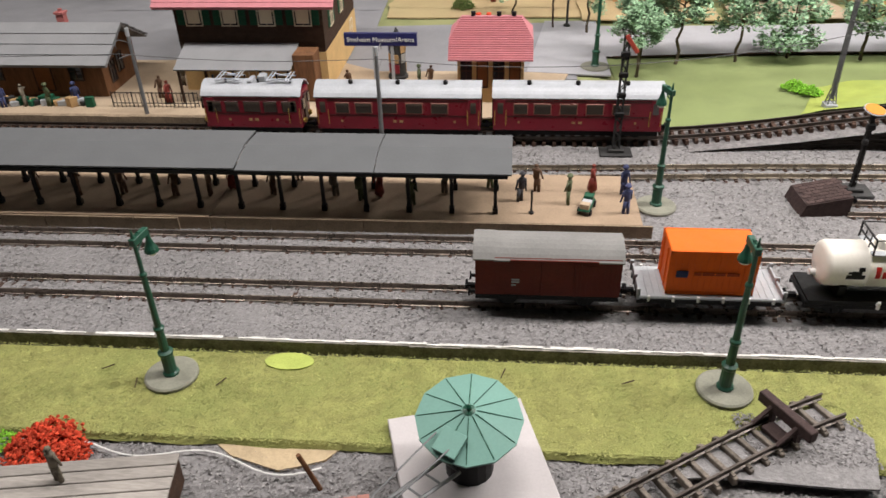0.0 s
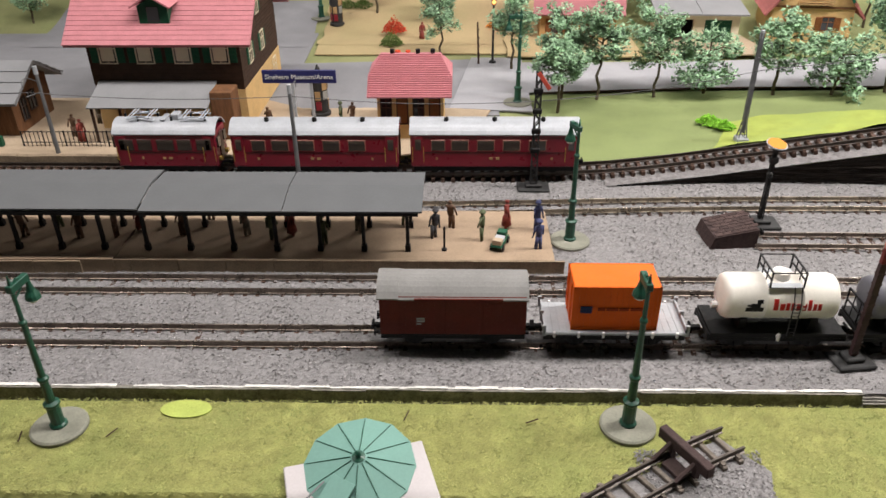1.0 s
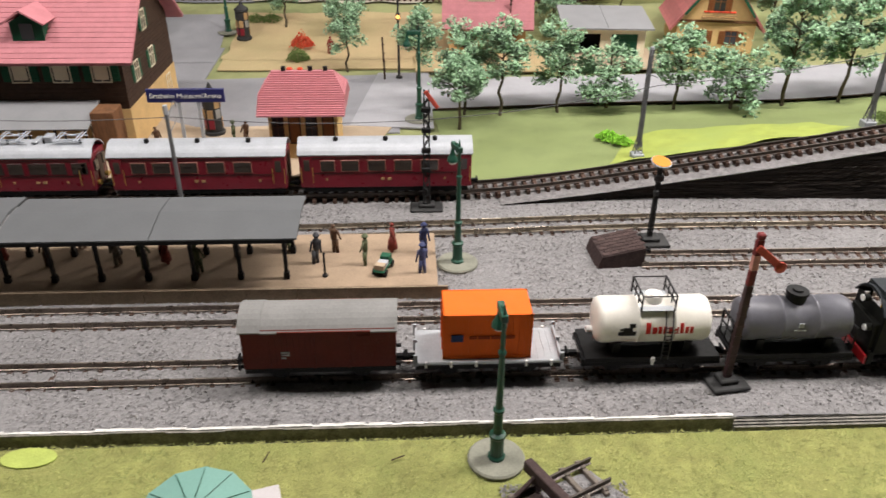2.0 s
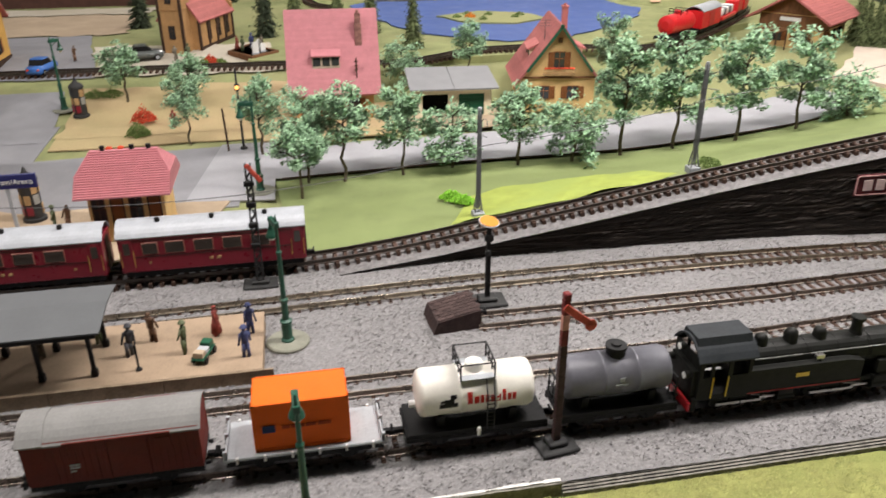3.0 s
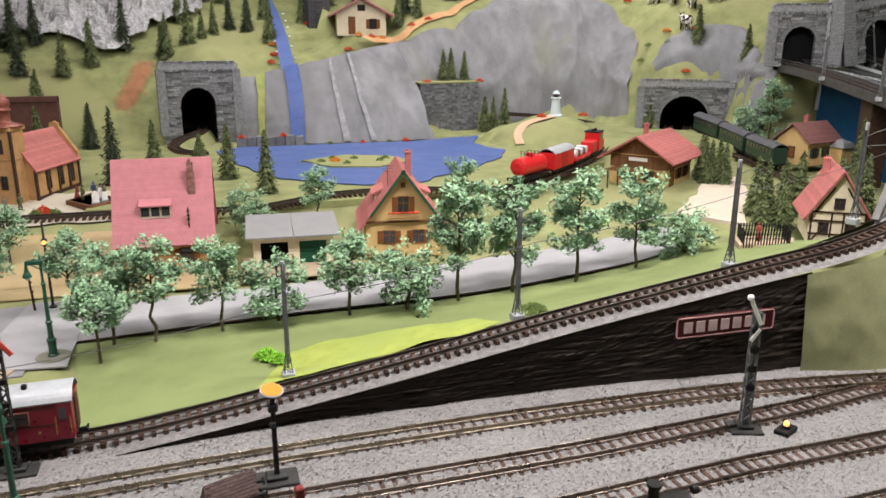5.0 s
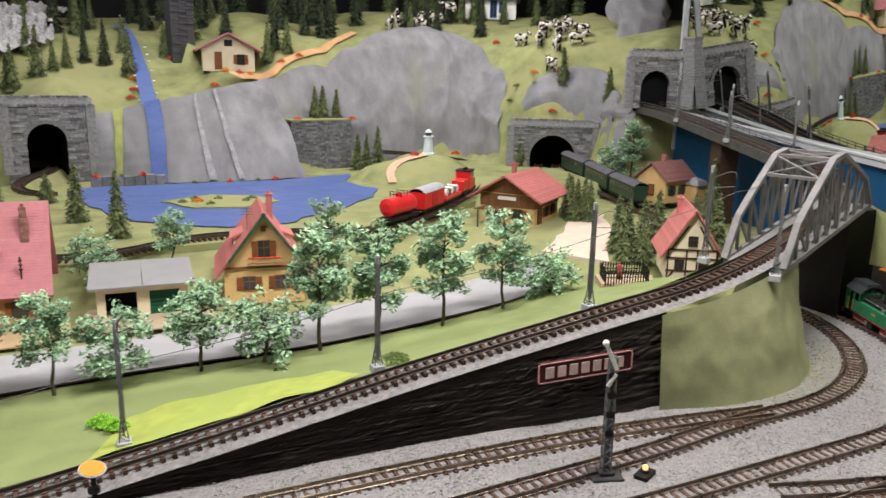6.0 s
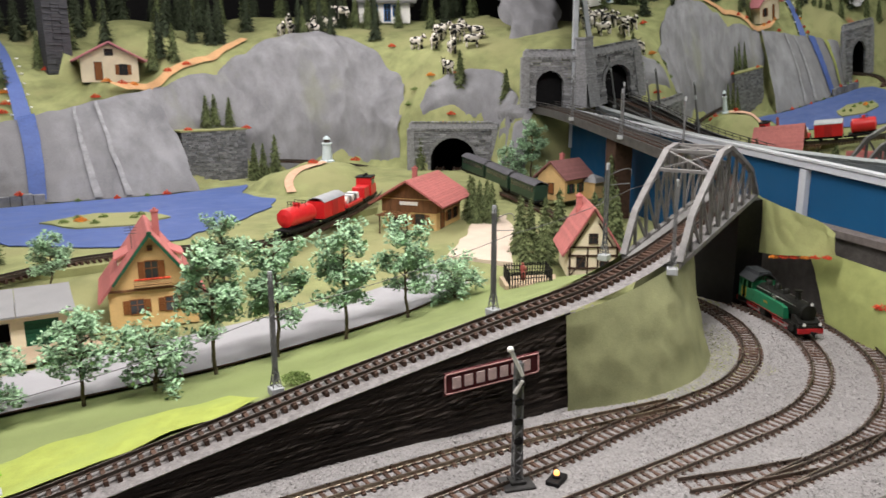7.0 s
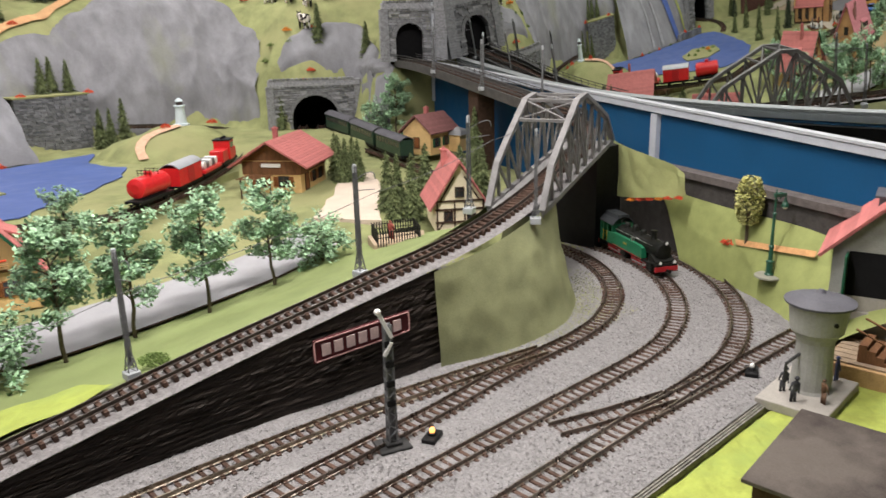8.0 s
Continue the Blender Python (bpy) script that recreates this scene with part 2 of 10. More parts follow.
M["cow_white"] = mat("cow_white", (0.70, 0.66, 0.60), 0.7, var=0.06, scale=95, bump=0.0)
M["glow_warm"] = glow("glow_warm", (1.0, 0.45, 0.12), 2.0)
M["pale_ground"] = mat("pale_ground", (0.52, 0.475, 0.39), 0.95, var=0.12, scale=8, bump=0.4, col2=(0.44, 0.385, 0.29))
M["rock_mossy"] = mat("rock_mossy", (0.21, 0.212, 0.228), 0.9, var=0.2, scale=6, bump=0.35, bscale=120, col2=(0.195, 0.205, 0.145), stretch=(1.4, 1, 0.6), fmix=0.3, cut=0.53)
M["moss_green"] = mat("moss_green", (0.27, 0.30, 0.10), 0.95, var=0.2, scale=14, bump=0.5)
M["disc_yellow"] = mat("disc_yellow", (0.58, 0.23, 0.03), 0.6, var=0.08, bump=0.03)
for i, c in enumerate([(0.045, 0.055, 0.13), (0.11, 0.06, 0.035), (0.07, 0.085, 0.04), (0.20, 0.04, 0.03), (0.14, 0.12, 0.09), (0.035, 0.035, 0.04)]):
    M["fig%d" % i] = mat("figurine_paint", c, 0.6, var=0.5, scale=90, bump=0.05, col2=tuple(min(1, v * 1.8 + 0.05) for v in c))


# ---- mesh tools ----
def link(name, bm, material, parent=None, m=None, label="", smooth=False):
    me = bpy.data.meshes.new(name)
    bm.to_mesh(me)
    bm.free()
    me.materials.append(material)
    if smooth:
        me.shade_smooth()
    ob = new(name, me)
    if parent:
        ob.parent = parent
    if m is not None:
        ob.matrix_basis = m
    if label:
        ob["label"] = label
    return ob


def part(name, bm, material, parent, label="", smooth=False, m=None):
    return link(name, bm, material, parent, m, label, smooth)


def shared(name, me, parent=None, m=None):
    ob = new(name, me)
    if parent:
        ob.parent = parent
    if m is not None:
        ob.matrix_basis = m
    return ob


def empty(name, label, category, m, group="", kind=""):
    ob = tagged(new(name), label, category, group, kind)
    ob.matrix_basis = m
    return ob


def box(bm, x0, x1, y0, y1, z0, z1, m=None, bevel=0.0):
    r = bmesh.ops.create_cube(bm, size=1)
    vs = r["verts"]
    for v in vs:
        v.co = Vector(((x0 + x1) / 2 + v.co.x * (x1 - x0), (y0 + y1) / 2 + v.co.y * (y1 - y0), (z0 + z1) / 2 + v.co.z * (z1 - z0)))
    if bevel:
        es = list({e for v in vs for e in v.link_edges})
        res = bmesh.ops.bevel(bm, geom=es, offset=bevel, segments=1, affect="EDGES")
        vs = list({v for f in res["faces"] for v in f.verts} | {v for v in vs if v.is_valid})
    if m is not None:
        for v in vs:
            v.co = m @ v.co
    return vs


def rod(bm, p, q, r, r2=None, n=8):
    p, q = Vector(p), Vector(q)
    d = q - p
    mm = Matrix.Translation((p + q) / 2) @ d.to_track_quat("Z", "Y").to_matrix().to_4x4()
    bmesh.ops.create_cone(bm, cap_ends=True, segments=n, radius1=r, radius2=r if r2 is None else r2, depth=d.length, matrix=mm)


def lathe(bm, prof, n=16, m=None):
    rings = []
    for r, z in prof:
        rings.append([bm.verts.new((r * math.cos(2 * math.pi * i / n), r * math.sin(2 * math.pi * i / n), z)) for i in range(n)])
    for a, b in zip(rings, rings[1:]):
        for i in range(n):
            bm.faces.new((a[i], a[(i + 1) % n], b[(i + 1) % n], b[i]))
    bm.faces.new(rings[-1])
    bm.faces.new(rings[0][::-1])
    if m is not None:
        for ring in rings:
            for v in ring:
                v.co = m @ v.co


def prism(bm, outline, y0, y1, m=None):
    """An outline of (x, z) drawn out along y."""
    a = [bm.verts.new((x, y0, z)) for x, z in outline]
    b = [bm.verts.new((x, y1, z)) for x, z in outline]
    bm.faces.new(a)
    bm.faces.new(b[::-1])
    for i in range(len(a)):
        j = (i + 1) % len(a)
        bm.faces.new((a[j], a[i], b[i], b[j]))
    bmesh.ops.recalc_face_normals(bm, faces=list({f for v in a + b for f in v.link_faces}))
    if m is not None:
        for v in a + b:
            v.co = m @ v.co


def pierced(bm, xs, zs, holes, y0, y1):
    """An upright panel on a grid of lines, with the named cells left open, as one closed mesh."""
    vs = {(i, k, j): bm.verts.new((x, y, z)) for i, x in enumerate(xs) for k, z in enumerate(zs) for j, y in enumerate((y0, y1))}
    nx, nz = len(xs) - 1, len(zs) - 1
    full = {(i, k) for i in range(nx) for k in range(nz)} - set(holes)
    for i, k in full:
        for j in (0, 1):
            bm.faces.new([vs[q] for q in ((i, k, j), (i + 1, k, j), (i + 1, k + 1, j), (i, k + 1, j))])
        for (di, dk), (p, q) in (((-1, 0), ((i, k), (i, k + 1))), ((1, 0), ((i + 1, k), (i + 1, k + 1))), ((0, -1), ((i, k), (i + 1, k))), ((0, 1), ((i, k + 1), (i + 1, k + 1)))):
            if (i + di, k + dk) not in full:
                bm.faces.new([vs[(*p, 0)], vs[(*q, 0)], vs[(*q, 1)], vs[(*p, 1)]])
    bmesh.ops.delete(bm, geom=[v for v in bm.verts if not v.link_faces], context="VERTS")
    bmesh.ops.recalc_face_normals(bm, faces=bm.faces)


def bm0():
    return bmesh.new()


def along(pts, s):
    """The point and heading at length s along a 3D polyline."""
    for a, b in zip(pts, pts[1:]):
        d = (b - a).length
        if s <= d or b is pts[-1]:
            return a.lerp(b, min(1.0, s / d)), (b - a).normalized()
        s -= d


def length(pts):
    return sum((b - a).length for a, b in zip(pts, pts[1:]))


def smooth_line(pts, n=10):
    """A Catmull-Rom curve through a few points."""
    p = [Vector(q) for q in pts]
    p = [2 * p[0] - p[1]] + p + [2 * p[-1] - p[-2]]
    out = []
    for i in range(1, len(p) - 2):
        for k in range(n):
            t = k / n
            a, b, c, d = p[i - 1], p[i], p[i + 1], p[i + 2]
            out.append(0.5 * (2 * b + (c - a) * t + (2 * a - 5 * b + 4 * c - d) * t * t + (3 * b - a - 3 * c + d) * t ** 3))
    out.append(p[-2])
    return out


def arc(cx, cy, r, a0, a1, z=0.0, n=24):
    return [Vector((cx + r * math.cos(radians(a0 + (a1 - a0) * i / n)), cy + r * math.sin(radians(a0 + (a1 - a0) * i / n)), z)) for i in range(n + 1)]


def loft(name, a, b, material, nu=40, nv=20, rough=0.0, freq=3.0, bulge=None, smooth=True, label="", category="", kind="structure", seed=0.0, crease=0.0, drape=None, fray=0.0, streak=0.0, sink=0.0):
    """A sheet between two lines of points; rough and crease: metres of unevenness; drape: lays it that far above the hills; sink: how far its rim dips."""
    a, b = smooth_line([(*p, 0) if len(p) == 2 else p for p in a], 8), smooth_line([(*p, 0) if len(p) == 2 else p for p in b], 8)
    la, lb = length(a), length(b)
    grid = []
    for i in range(nu + 1):
        p, q = along(a, la * i / nu)[0], along(b, lb * i / nu)[0]
        row = []
        for j in range(nv + 1):
            t = j / nv
            v = p.lerp(q, t)
            if fray:
                e = max(0.0, 1 - 5 * min(t, 1 - t, i / nu, 1 - i / nu))
                v.x += fray * e * noise.noise(Vector((v.x * 9, v.y * 9, 7)))
                v.y += fray * e * noise.noise(Vector((v.x * 9, v.y * 9, 17)))
            if drape is not None:
                v.z = max(height(v.x, v.y), over_tunnel(v.x, v.y) or -1.0) + drape
            if bulge:
                v.z += bulge(i / nu, t)
            if sink:
                v.z -= sink * (1 - ss(min(t, 1 - t, i / nu, 1 - i / nu), 0.0, 0.09))
            row.append(v)
        grid.append(row)
    bm, rows = bm0(), []
    for i in range(nu + 1):
        row = []
        for j in range(nv + 1):
            v = grid[i][j].copy()
            if rough or crease or streak:
                du = grid[min(nu, i + 1)][j] - grid[max(0, i - 1)][j]
                dv = grid[i][min(nv, j + 1)] - grid[i][max(0, j - 1)]
                nn = du.cross(dv)
                nn = nn.normalized() if nn.length > 1e-9 else Vector((0, 0, 1))
                if nn.z < 0 if abs(nn.z) > 0.25 else nn.y > 0:
                    nn = -nn
                t = j / nv
                e = min(1.0, 4 * t, 4 * (1 - t)) * 0.75 + 0.25
                k = rough * noise.fractal(Vector((v.x * freq + seed, v.y * freq, v.z * freq * 0.6)), 1.0, 2.0, 4)
                if crease:
                    k += crease * (0.5 - abs(noise.noise(Vector((v.x * freq * 1.7 + seed, v.y * freq * 1.1 + 9, v.z * freq * 0.7)))) * 2)
                    k += crease * 0.5 * (0.5 - abs(noise.noise(Vector((v.x * freq * 3.9 + seed, v.z * freq * 2.5 + 3, v.y * freq)))) * 2)
                if drape is not None:
                    k += 0.5 * (rough + crease)
                if streak:
                    k += streak * (noise.noise(Vector((v.x * 6, 3, v.z * 200))) + 0.7 * noise.noise(Vector((v.x * 22, 8, v.z * 380))))
                v += nn * (k * e)
            row.append(bm.verts.new(v))
        rows.append(row)
    for r0, r1 in zip(rows, rows[1:]):
        for j in range(nv):
            bm.faces.new((r0[j], r1[j], r1[j + 1], r0[j + 1]))
    bmesh.ops.recalc_face_normals(bm, faces=bm.faces)
    ob = link(name, bm, material, smooth=smooth)
    return tagged(ob, label, category, kind=kind)


def flat(name, pts, z, material, label="", category="", kind="structure", thick=0.004):
    """A thin level sheet with an outline of (x, y)."""
    bm = bm0()
    lo = [bm.verts.new((x, y, z - thick)) for x, y in pts]
    hi = [bm.verts.new((x, y, z)) for x, y in pts]
    bm.faces.new(hi)
    for i in range(len(pts)):
        j = (i + 1) % len(pts)
        bm.faces.new((lo[i], lo[j], hi[j], hi[i]))
    bmesh.ops.recalc_face_normals(bm, faces=bm.faces)
    bmesh.ops.triangulate(bm, faces=bm.faces)
    return tagged(link(name, bm, material), label, category, kind=kind)


def wobble(pts, amp, n=6, seed=0.0):
    """A closed outline made finer and uneven."""
    out = []
    for i, (x, y) in enumerate(pts):
        x2, y2 = pts[(i + 1) % len(pts)]
        for k in range(n):
            t = k / n
            u, v = x + (x2 - x) * t, y + (y2 - y) * t
            out.append((u + amp * noise.noise(Vector((u * 6 + seed, v * 6, 1))), v + amp * noise.noise(Vector((u * 6, v * 6 + seed, 5)))))
    return out


# ---- the hall round the layout ----
bm = bm0()
box(bm, -5.2, 9.2, -4.2, 9.4, -1.0, -0.9)
tagged(link("floor", bm, M["hallfloor"]), "dark grey hall floor below the layout", "floor", kind="structure")
# Ceiling and walls are out of view, kept dark to hold back bounced light.
bm = bm0()
box(bm, -5.2, 9.2, -4.2, 9.4, 2.75, 2.85)
tagged(link("ceiling", bm, M["dim_plaster"]), "plain unseen hall ceiling, dark to cut bounced light", "ceiling", kind="structure")
for nm, b in (("wall_north", (-5.2, 9.2, 9.3, 9.4)), ("wall_south", (-5.2, 9.2, -4.2, -4.1)), ("wall_west", (-5.2, -5.1, -4.1, 9.3)), ("wall_east", (9.1, 9.2, -4.1, 9.3))):
    bm = bm0()
    box(bm, *b, -0.9, 2.75)
    tagged(link(nm, bm, M["dim_plaster"]), "plain unseen hall wall, dark to cut bounced light", "wall", kind="structure")
bm = bm0()
box(bm, -5.0, 7.5, 8.2, 8.25, -0.9, 2.7)
tagged(link("backdrop", bm, M["black"]), "black cloth behind the mountain forest", "backdrop", kind="structure")

# ---- the base of the layout ----
def ss(x, a, b):
    t = min(1.0, max(0.0, (x - a) / (b - a)))
    return t * t * (3 - 2 * t)


FOOT = [(-4.9, 5.5), (0.50, 5.78), (1.03, 5.71), (2.36, 5.48), (2.42, 5.80), (2.85, 5.94), (3.75, 5.74), (3.84, 5.36), (4.10, 5.06), (4.30, 4.88), (4.22, 4.56), (4.22, 4.30), (6.5, 4.0)]


def beyond(x, y):
    """How far a place lies behind the mountain's foot, and how far along it."""
    best, side, at = 1e9, 1, 0
    for i, ((ax, ay), (bx, by)) in enumerate(zip(FOOT, FOOT[1:])):
        dx, dy = bx - ax, by - ay
        t = min(1.0, max(0.0, ((x - ax) * dx + (y - ay) * dy) / (dx * dx + dy * dy)))
        d = math.hypot(x - ax - t * dx, y - ay - t * dy)
        if d < best:
            best, side, at = d, 1 if dx * (y - ay) - dy * (x - ax) > 0 else -1, i + t
    return best * side, at


def height(x, y):
    h = -0.024 + 0.012 * ss(y, 1.02, 1.12)
    h += 0.050 * ss(y, 1.98, 2.2)
    h -= 0.026 * ss(x, 0.35, 0.5) * ss(y, 1.98, 2.2) * (1 - ss(y, 2.45, 2.6))
    e = ss(x, 2.45, 2.85)
    h += 0.085 * ss(y, 3.15, 3.6) * (1 - e) + 0.075 * ss(y, 2.55, 2.95) * e + 0.03 * ss(y, 3.6, 4.2)
    h += 0.14 * ss(x, 2.9, 3.6) * (ss(y, 2.3, 3.4) * 0.5)
    if x > 2.45 and 2.5 < y < 4.2:
        h = min(h, 0.118)
    s, at = beyond(x, y)
    if s > 0:
        west = np.interp(s, (0, 0.6, 0.95, 1.6, 2.5), (0, 0.47, 0.70, 0.98, 1.16))
        mid = np.interp(s, (0, 0.10, 0.45, 0.62, 0.9, 1.5), (0, 0.26, 0.82, 0.93, 1.04, 1.2))
        east = np.interp(s, (0, 0.08, 0.2, 0.4, 0.55, 0.8, 1.4), (0, 0.38, 0.56, 0.84, 0.94, 1.02, 1.16))
        a, b = ss(at, 3.0, 5.0), ss(at, 6.2, 7.6)
        h += float((west * (1 - a) + mid * a) * (1 - b) + east * b)
        h += 0.035 * ss(s, 0.2, 0.8) * noise.noise(Vector((x * 1.9, y * 1.9, 3)))
        h += 0.30 * math.exp(-((x - 0.85) / 0.26) ** 2) * ss(s, 0, 0.15) * (1 - ss(s, 0.3, 1.0))
        h += (0.845 - h) * (1 - ss(math.hypot(x - 2.05, y - 6.44), 0.15, 0.40))
    return h


TUNNELS = [(0.78, 5.70, 6, 0.15, 0.205 + 0.365), (4.10, 5.03, -36, 0.20, 0.172 + 0.31)]


def over_tunnel(x, y, front=0.0):
    """The crown height of the tunnel under a place, or None."""
    for px, py, turn, hw, crown in TUNNELS:
        c, s = math.cos(radians(turn)), math.sin(radians(turn))
        u, v = (x - px) * c + (y - py) * s, -(x - px) * s + (y - py) * c
        if abs(u) < hw and front < v < 0.5:
            return crown
    return None


CLIFF_FOOT = [(1.00, 5.70, 0.150), (1.261, 5.516, 0.150), (1.511, 5.40, 0.150), (1.888, 5.36, 0.150), (2.340, 5.40, 0.150)]
CLIFF_HEAD = [(1.00, 5.90, 0.530), (1.349, 5.98, 0.608), (1.736, 6.06, 0.690), (1.982, 6.10, 0.745), (2.250, 6.14, 0.795)]


def on_cliff(u, t, off=0.0):
    """A point of the cloth cliff, u from west to east and t from foot to head, off metres in front of it."""
    k = min(3, int(u * 4))
    p = Vector(CLIFF_FOOT[k]).lerp(Vector(CLIFF_FOOT[k + 1]), u * 4 - k)
    q = Vector(CLIFF_HEAD[k]).lerp(Vector(CLIFF_HEAD[k + 1]), u * 4 - k)
    return p.lerp(q, t) + Vector((0, -0.3, 0.25)) * (0.10 * math.sin(math.pi * t)) + Vector((0, -0.64, 0.77)) * off


def under_cliff(x, y):
    """How deep the ground lies below the cliff's cloth at a place."""
    foot = float(np.interp(x, [p[0] for p in CLIFF_FOOT], [p[1] for p in CLIFF_FOOT]))
    head = float(np.interp(x, [p[0] for p in CLIFF_HEAD], [p[1] for p in CLIFF_HEAD]))
    return 0.30 * ss(y, foot - 0.08, foot + 0.05) * (1 - ss(y, head - 0.02, head + 0.16)) * ss(x, 1.0, 1.08) * (1 - ss(x, 2.22, 2.34))


bm, rows = bm0(), []
NX, NY = 228, 190
for i in range(NX + 1):
    rows.append([bm.verts.new((-4.9 + 11.4 * i / NX, 0.15 + 8.0 * j / NY, 0)) for j in range(NY + 1)])
for r in rows:
    for v in r:
        v.co.z = max(height(v.co.x, v.co.y) - 0.012 - under_cliff(v.co.x, v.co.y), min(0.1, height(v.co.x, v.co.y) - 0.012))
        v.co.z = max(v.co.z, over_tunnel(v.co.x, v.co.y) or -1.0)
for r0, r1 in zip(rows, rows[1:]):
    for j in range(NY):
        q = (r0[j], r1[j], r1[j + 1], r0[j + 1])
        crown = [over_tunnel(v.co.x, v.co.y) is not None for v in q]
        mouth = [over_tunnel(v.co.x, v.co.y, -0.09) is not None for v in q]
        if any(crown) and not all(crown) and all(mouth):
            continue
        bm.faces.new(q)
tagged(link("ground", bm, M["hill"], smooth=True), "olive green painted landscape of the model layout", "ground", kind="structure")
bm = bm0()
box(bm, -4.9, 3.2, 0.11, 0.148, -0.9, -0.02)
tagged(link("layout_skirt", bm, M["wood_dark"]), "dark front board of the layout", "board", kind="structure")

# yard of grey ballast
def bed(name, x0, x1, y0, y1, z, step, amp, label):
    bm, nx, ny = bm0(), int((x1 - x0) / step), int((y1 - y0) / step)
    vs = np.empty((nx + 1, ny + 1), object)
    for i in range(nx + 1):
        for j in range(ny + 1):
            x, y = x0 + (x1 - x0) * i / nx, y0 + (y1 - y0) * j / ny
            vs[i, j] = bm.verts.new((x, y, z + amp * noise.noise(Vector((x * 95, y * 95, 0))) + 0.003 * noise.noise(Vector((x * 7, y * 7, 4)))))
    for i in range(nx):
        for j in range(ny):
            bm.faces.new((vs[i, j], vs[i + 1, j], vs[i + 1, j + 1], vs[i, j + 1]))
    return tagged(link(name, bm, M["ballast"]), label, "ballast", kind="structure")


bed("ballast_bed", -2.4, 3.85, 1.085, 1.99, 0.0, 0.0085, 0.0022, "grey stone chippings of the station yard")
bed("ballast_bed", 2.3, 3.85, 1.99, 3.0, 0.0, 0.012, 0.003, "grey stone chippings under the curved tracks")
bed("ballast_bed", -2.4, 1.4, 0.3, 0.872, -0.026, 0.0085, 0.0035, "grey stone chippings of the depot yard")

# loose chips
def chips(name, n, zone, z, size, seed, material="stone_chip", label="loose grey stone chips", keep=None):
    rng = random.Random(seed)
    vs, fs = [], []
    for _ in range(n):
        x, y = rng.uniform(*zone[0]), rng.uniform(*zone[1])
        if keep and rng.random() > keep(x, y):
            continue
        s = size * rng.uniform(0.5, 1.25)
        o = len(vs)
        for k in range(4):
            a = rng.uniform(0, 6.28)
            vs.append((x + s * math.cos(a + k * 1.57), y + s * math.sin(a + k * 1.57), z + rng.uniform(-0.3, 0.5) * s))
        vs.append((x + rng.uniform(-0.4, 0.4) * s, y + rng.uniform(-0.4, 0.4) * s, z + s * rng.uniform(0.35, 0.8)))
        fs += [(o, o + 1, o + 4), (o + 1, o + 2, o + 4), (o + 2, o + 3, o + 4), (o + 3, o, o + 4)]
    me = bpy.data.meshes.new(name)
    me.from_pydata(vs, [], fs)
    me.materials.append(M[material])
    return tagged(new(name, me), label, "gravel" if material == "stone_chip" else "grass", kind="stuff")


chips("gravel", 105000, ((-1.5, 3.4), (1.09, 1.98)), 0.0012, 0.0030, 1)
chips("scatter", 26000, ((2.25, 3.22), (1.66, 2.25)), 0.002, 0.0034, 3, "cloth", "fine olive green scatter at the foot of the embankment", lambda x, y: max(0.0, 1 - math.hypot((x - 2.72) / 0.46, (y - 1.96) / 0.30)) ** 0.8)
chips("gravel", 22000, ((-0.9, 0.75), (0.55, 0.865)), -0.0245, 0.0031, 2)
chips("gravel", 1500, ((0.45, 0.635), (0.865, 0.962)), -0.0075, 0.0031, 6)


# short matted fibres on the front lawn
def fibres(name, n, x0, x1, y0, y1, z, size, seed):
    rng = random.Random(seed)
    vs, fs = [], []
    for _ in range(n):
        x, y, a, s = rng.uniform(x0, x1), rng.uniform(y0, y1), rng.uniform(0, 6.283), size * rng.uniform(0.5, 1.3)
        dx, dy = math.cos(a), math.sin(a)
        o = len(vs)
        vs += [(x - dy * s * 0.16, y + dx * s * 0.16, z), (x + dy * s * 0.16, y - dx * s * 0.16, z), (x + dx * s, y + dy * s, z + s * rng.uniform(0.1, 0.75))]
        fs.append((o, o + 1, o + 2))
    me = bpy.data.meshes.new(name)
    me.from_pydata(vs, [], fs)
    me.materials.append(M["lawn_blade"])
    return tagged(new(name, me), "short matted yellow-green grass fibres", "grass", kind="stuff")


fibres("grass", 70000, -1.3, 1.35, 0.868, 1.070, -0.0125, 0.0052, 4)
fibres("grass", 3500, 2.42, 2.98, 1.62, 1.84, 0.002, 0.0042, 9)

# ---- lawns, kerb, roads ----
def sheet(name, x0, x1, y0, y1, z, step, amp, material, label, category="grass"):
    bm, nx, ny = bm0(), max(2, int((x1 - x0) / step)), max(2, int((y1 - y0) / step))
    vs = np.empty((nx + 1, ny + 1), object)
    for i in range(nx + 1):
        for j in range(ny + 1):
            x, y = x0 + (x1 - x0) * i / nx, y0 + (y1 - y0) * j / ny
            if j in (0, ny):
                y += 0.004 * noise.noise(Vector((x * 14, y, 2)))
            vs[i, j] = bm.verts.new((x, y, z + amp * noise.fractal(Vector((x * 60, y * 60, 0)), 1.0, 2.0, 3) - (0.01 if j in (0, ny) else 0)))
    for i in range(nx):
        for j in range(ny):
            bm.faces.new((vs[i, j], vs[i + 1, j], vs[i + 1, j + 1], vs[i, j + 1]))
    return tagged(link(name, bm, material), label, category, kind="structure")


sheet("lawn", -2.4, 1.6, 0.865, 1.0725, -0.012, 0.008, 0.0022, M["lawn"], "olive green matted grass strip in front of the yard")
sheet("lawn", 1.6, 3.0, 0.35, 1.064, -0.012, 0.011, 0.0022, M["lawn_depot"], "bright yellow-green painted grass beside the depot")

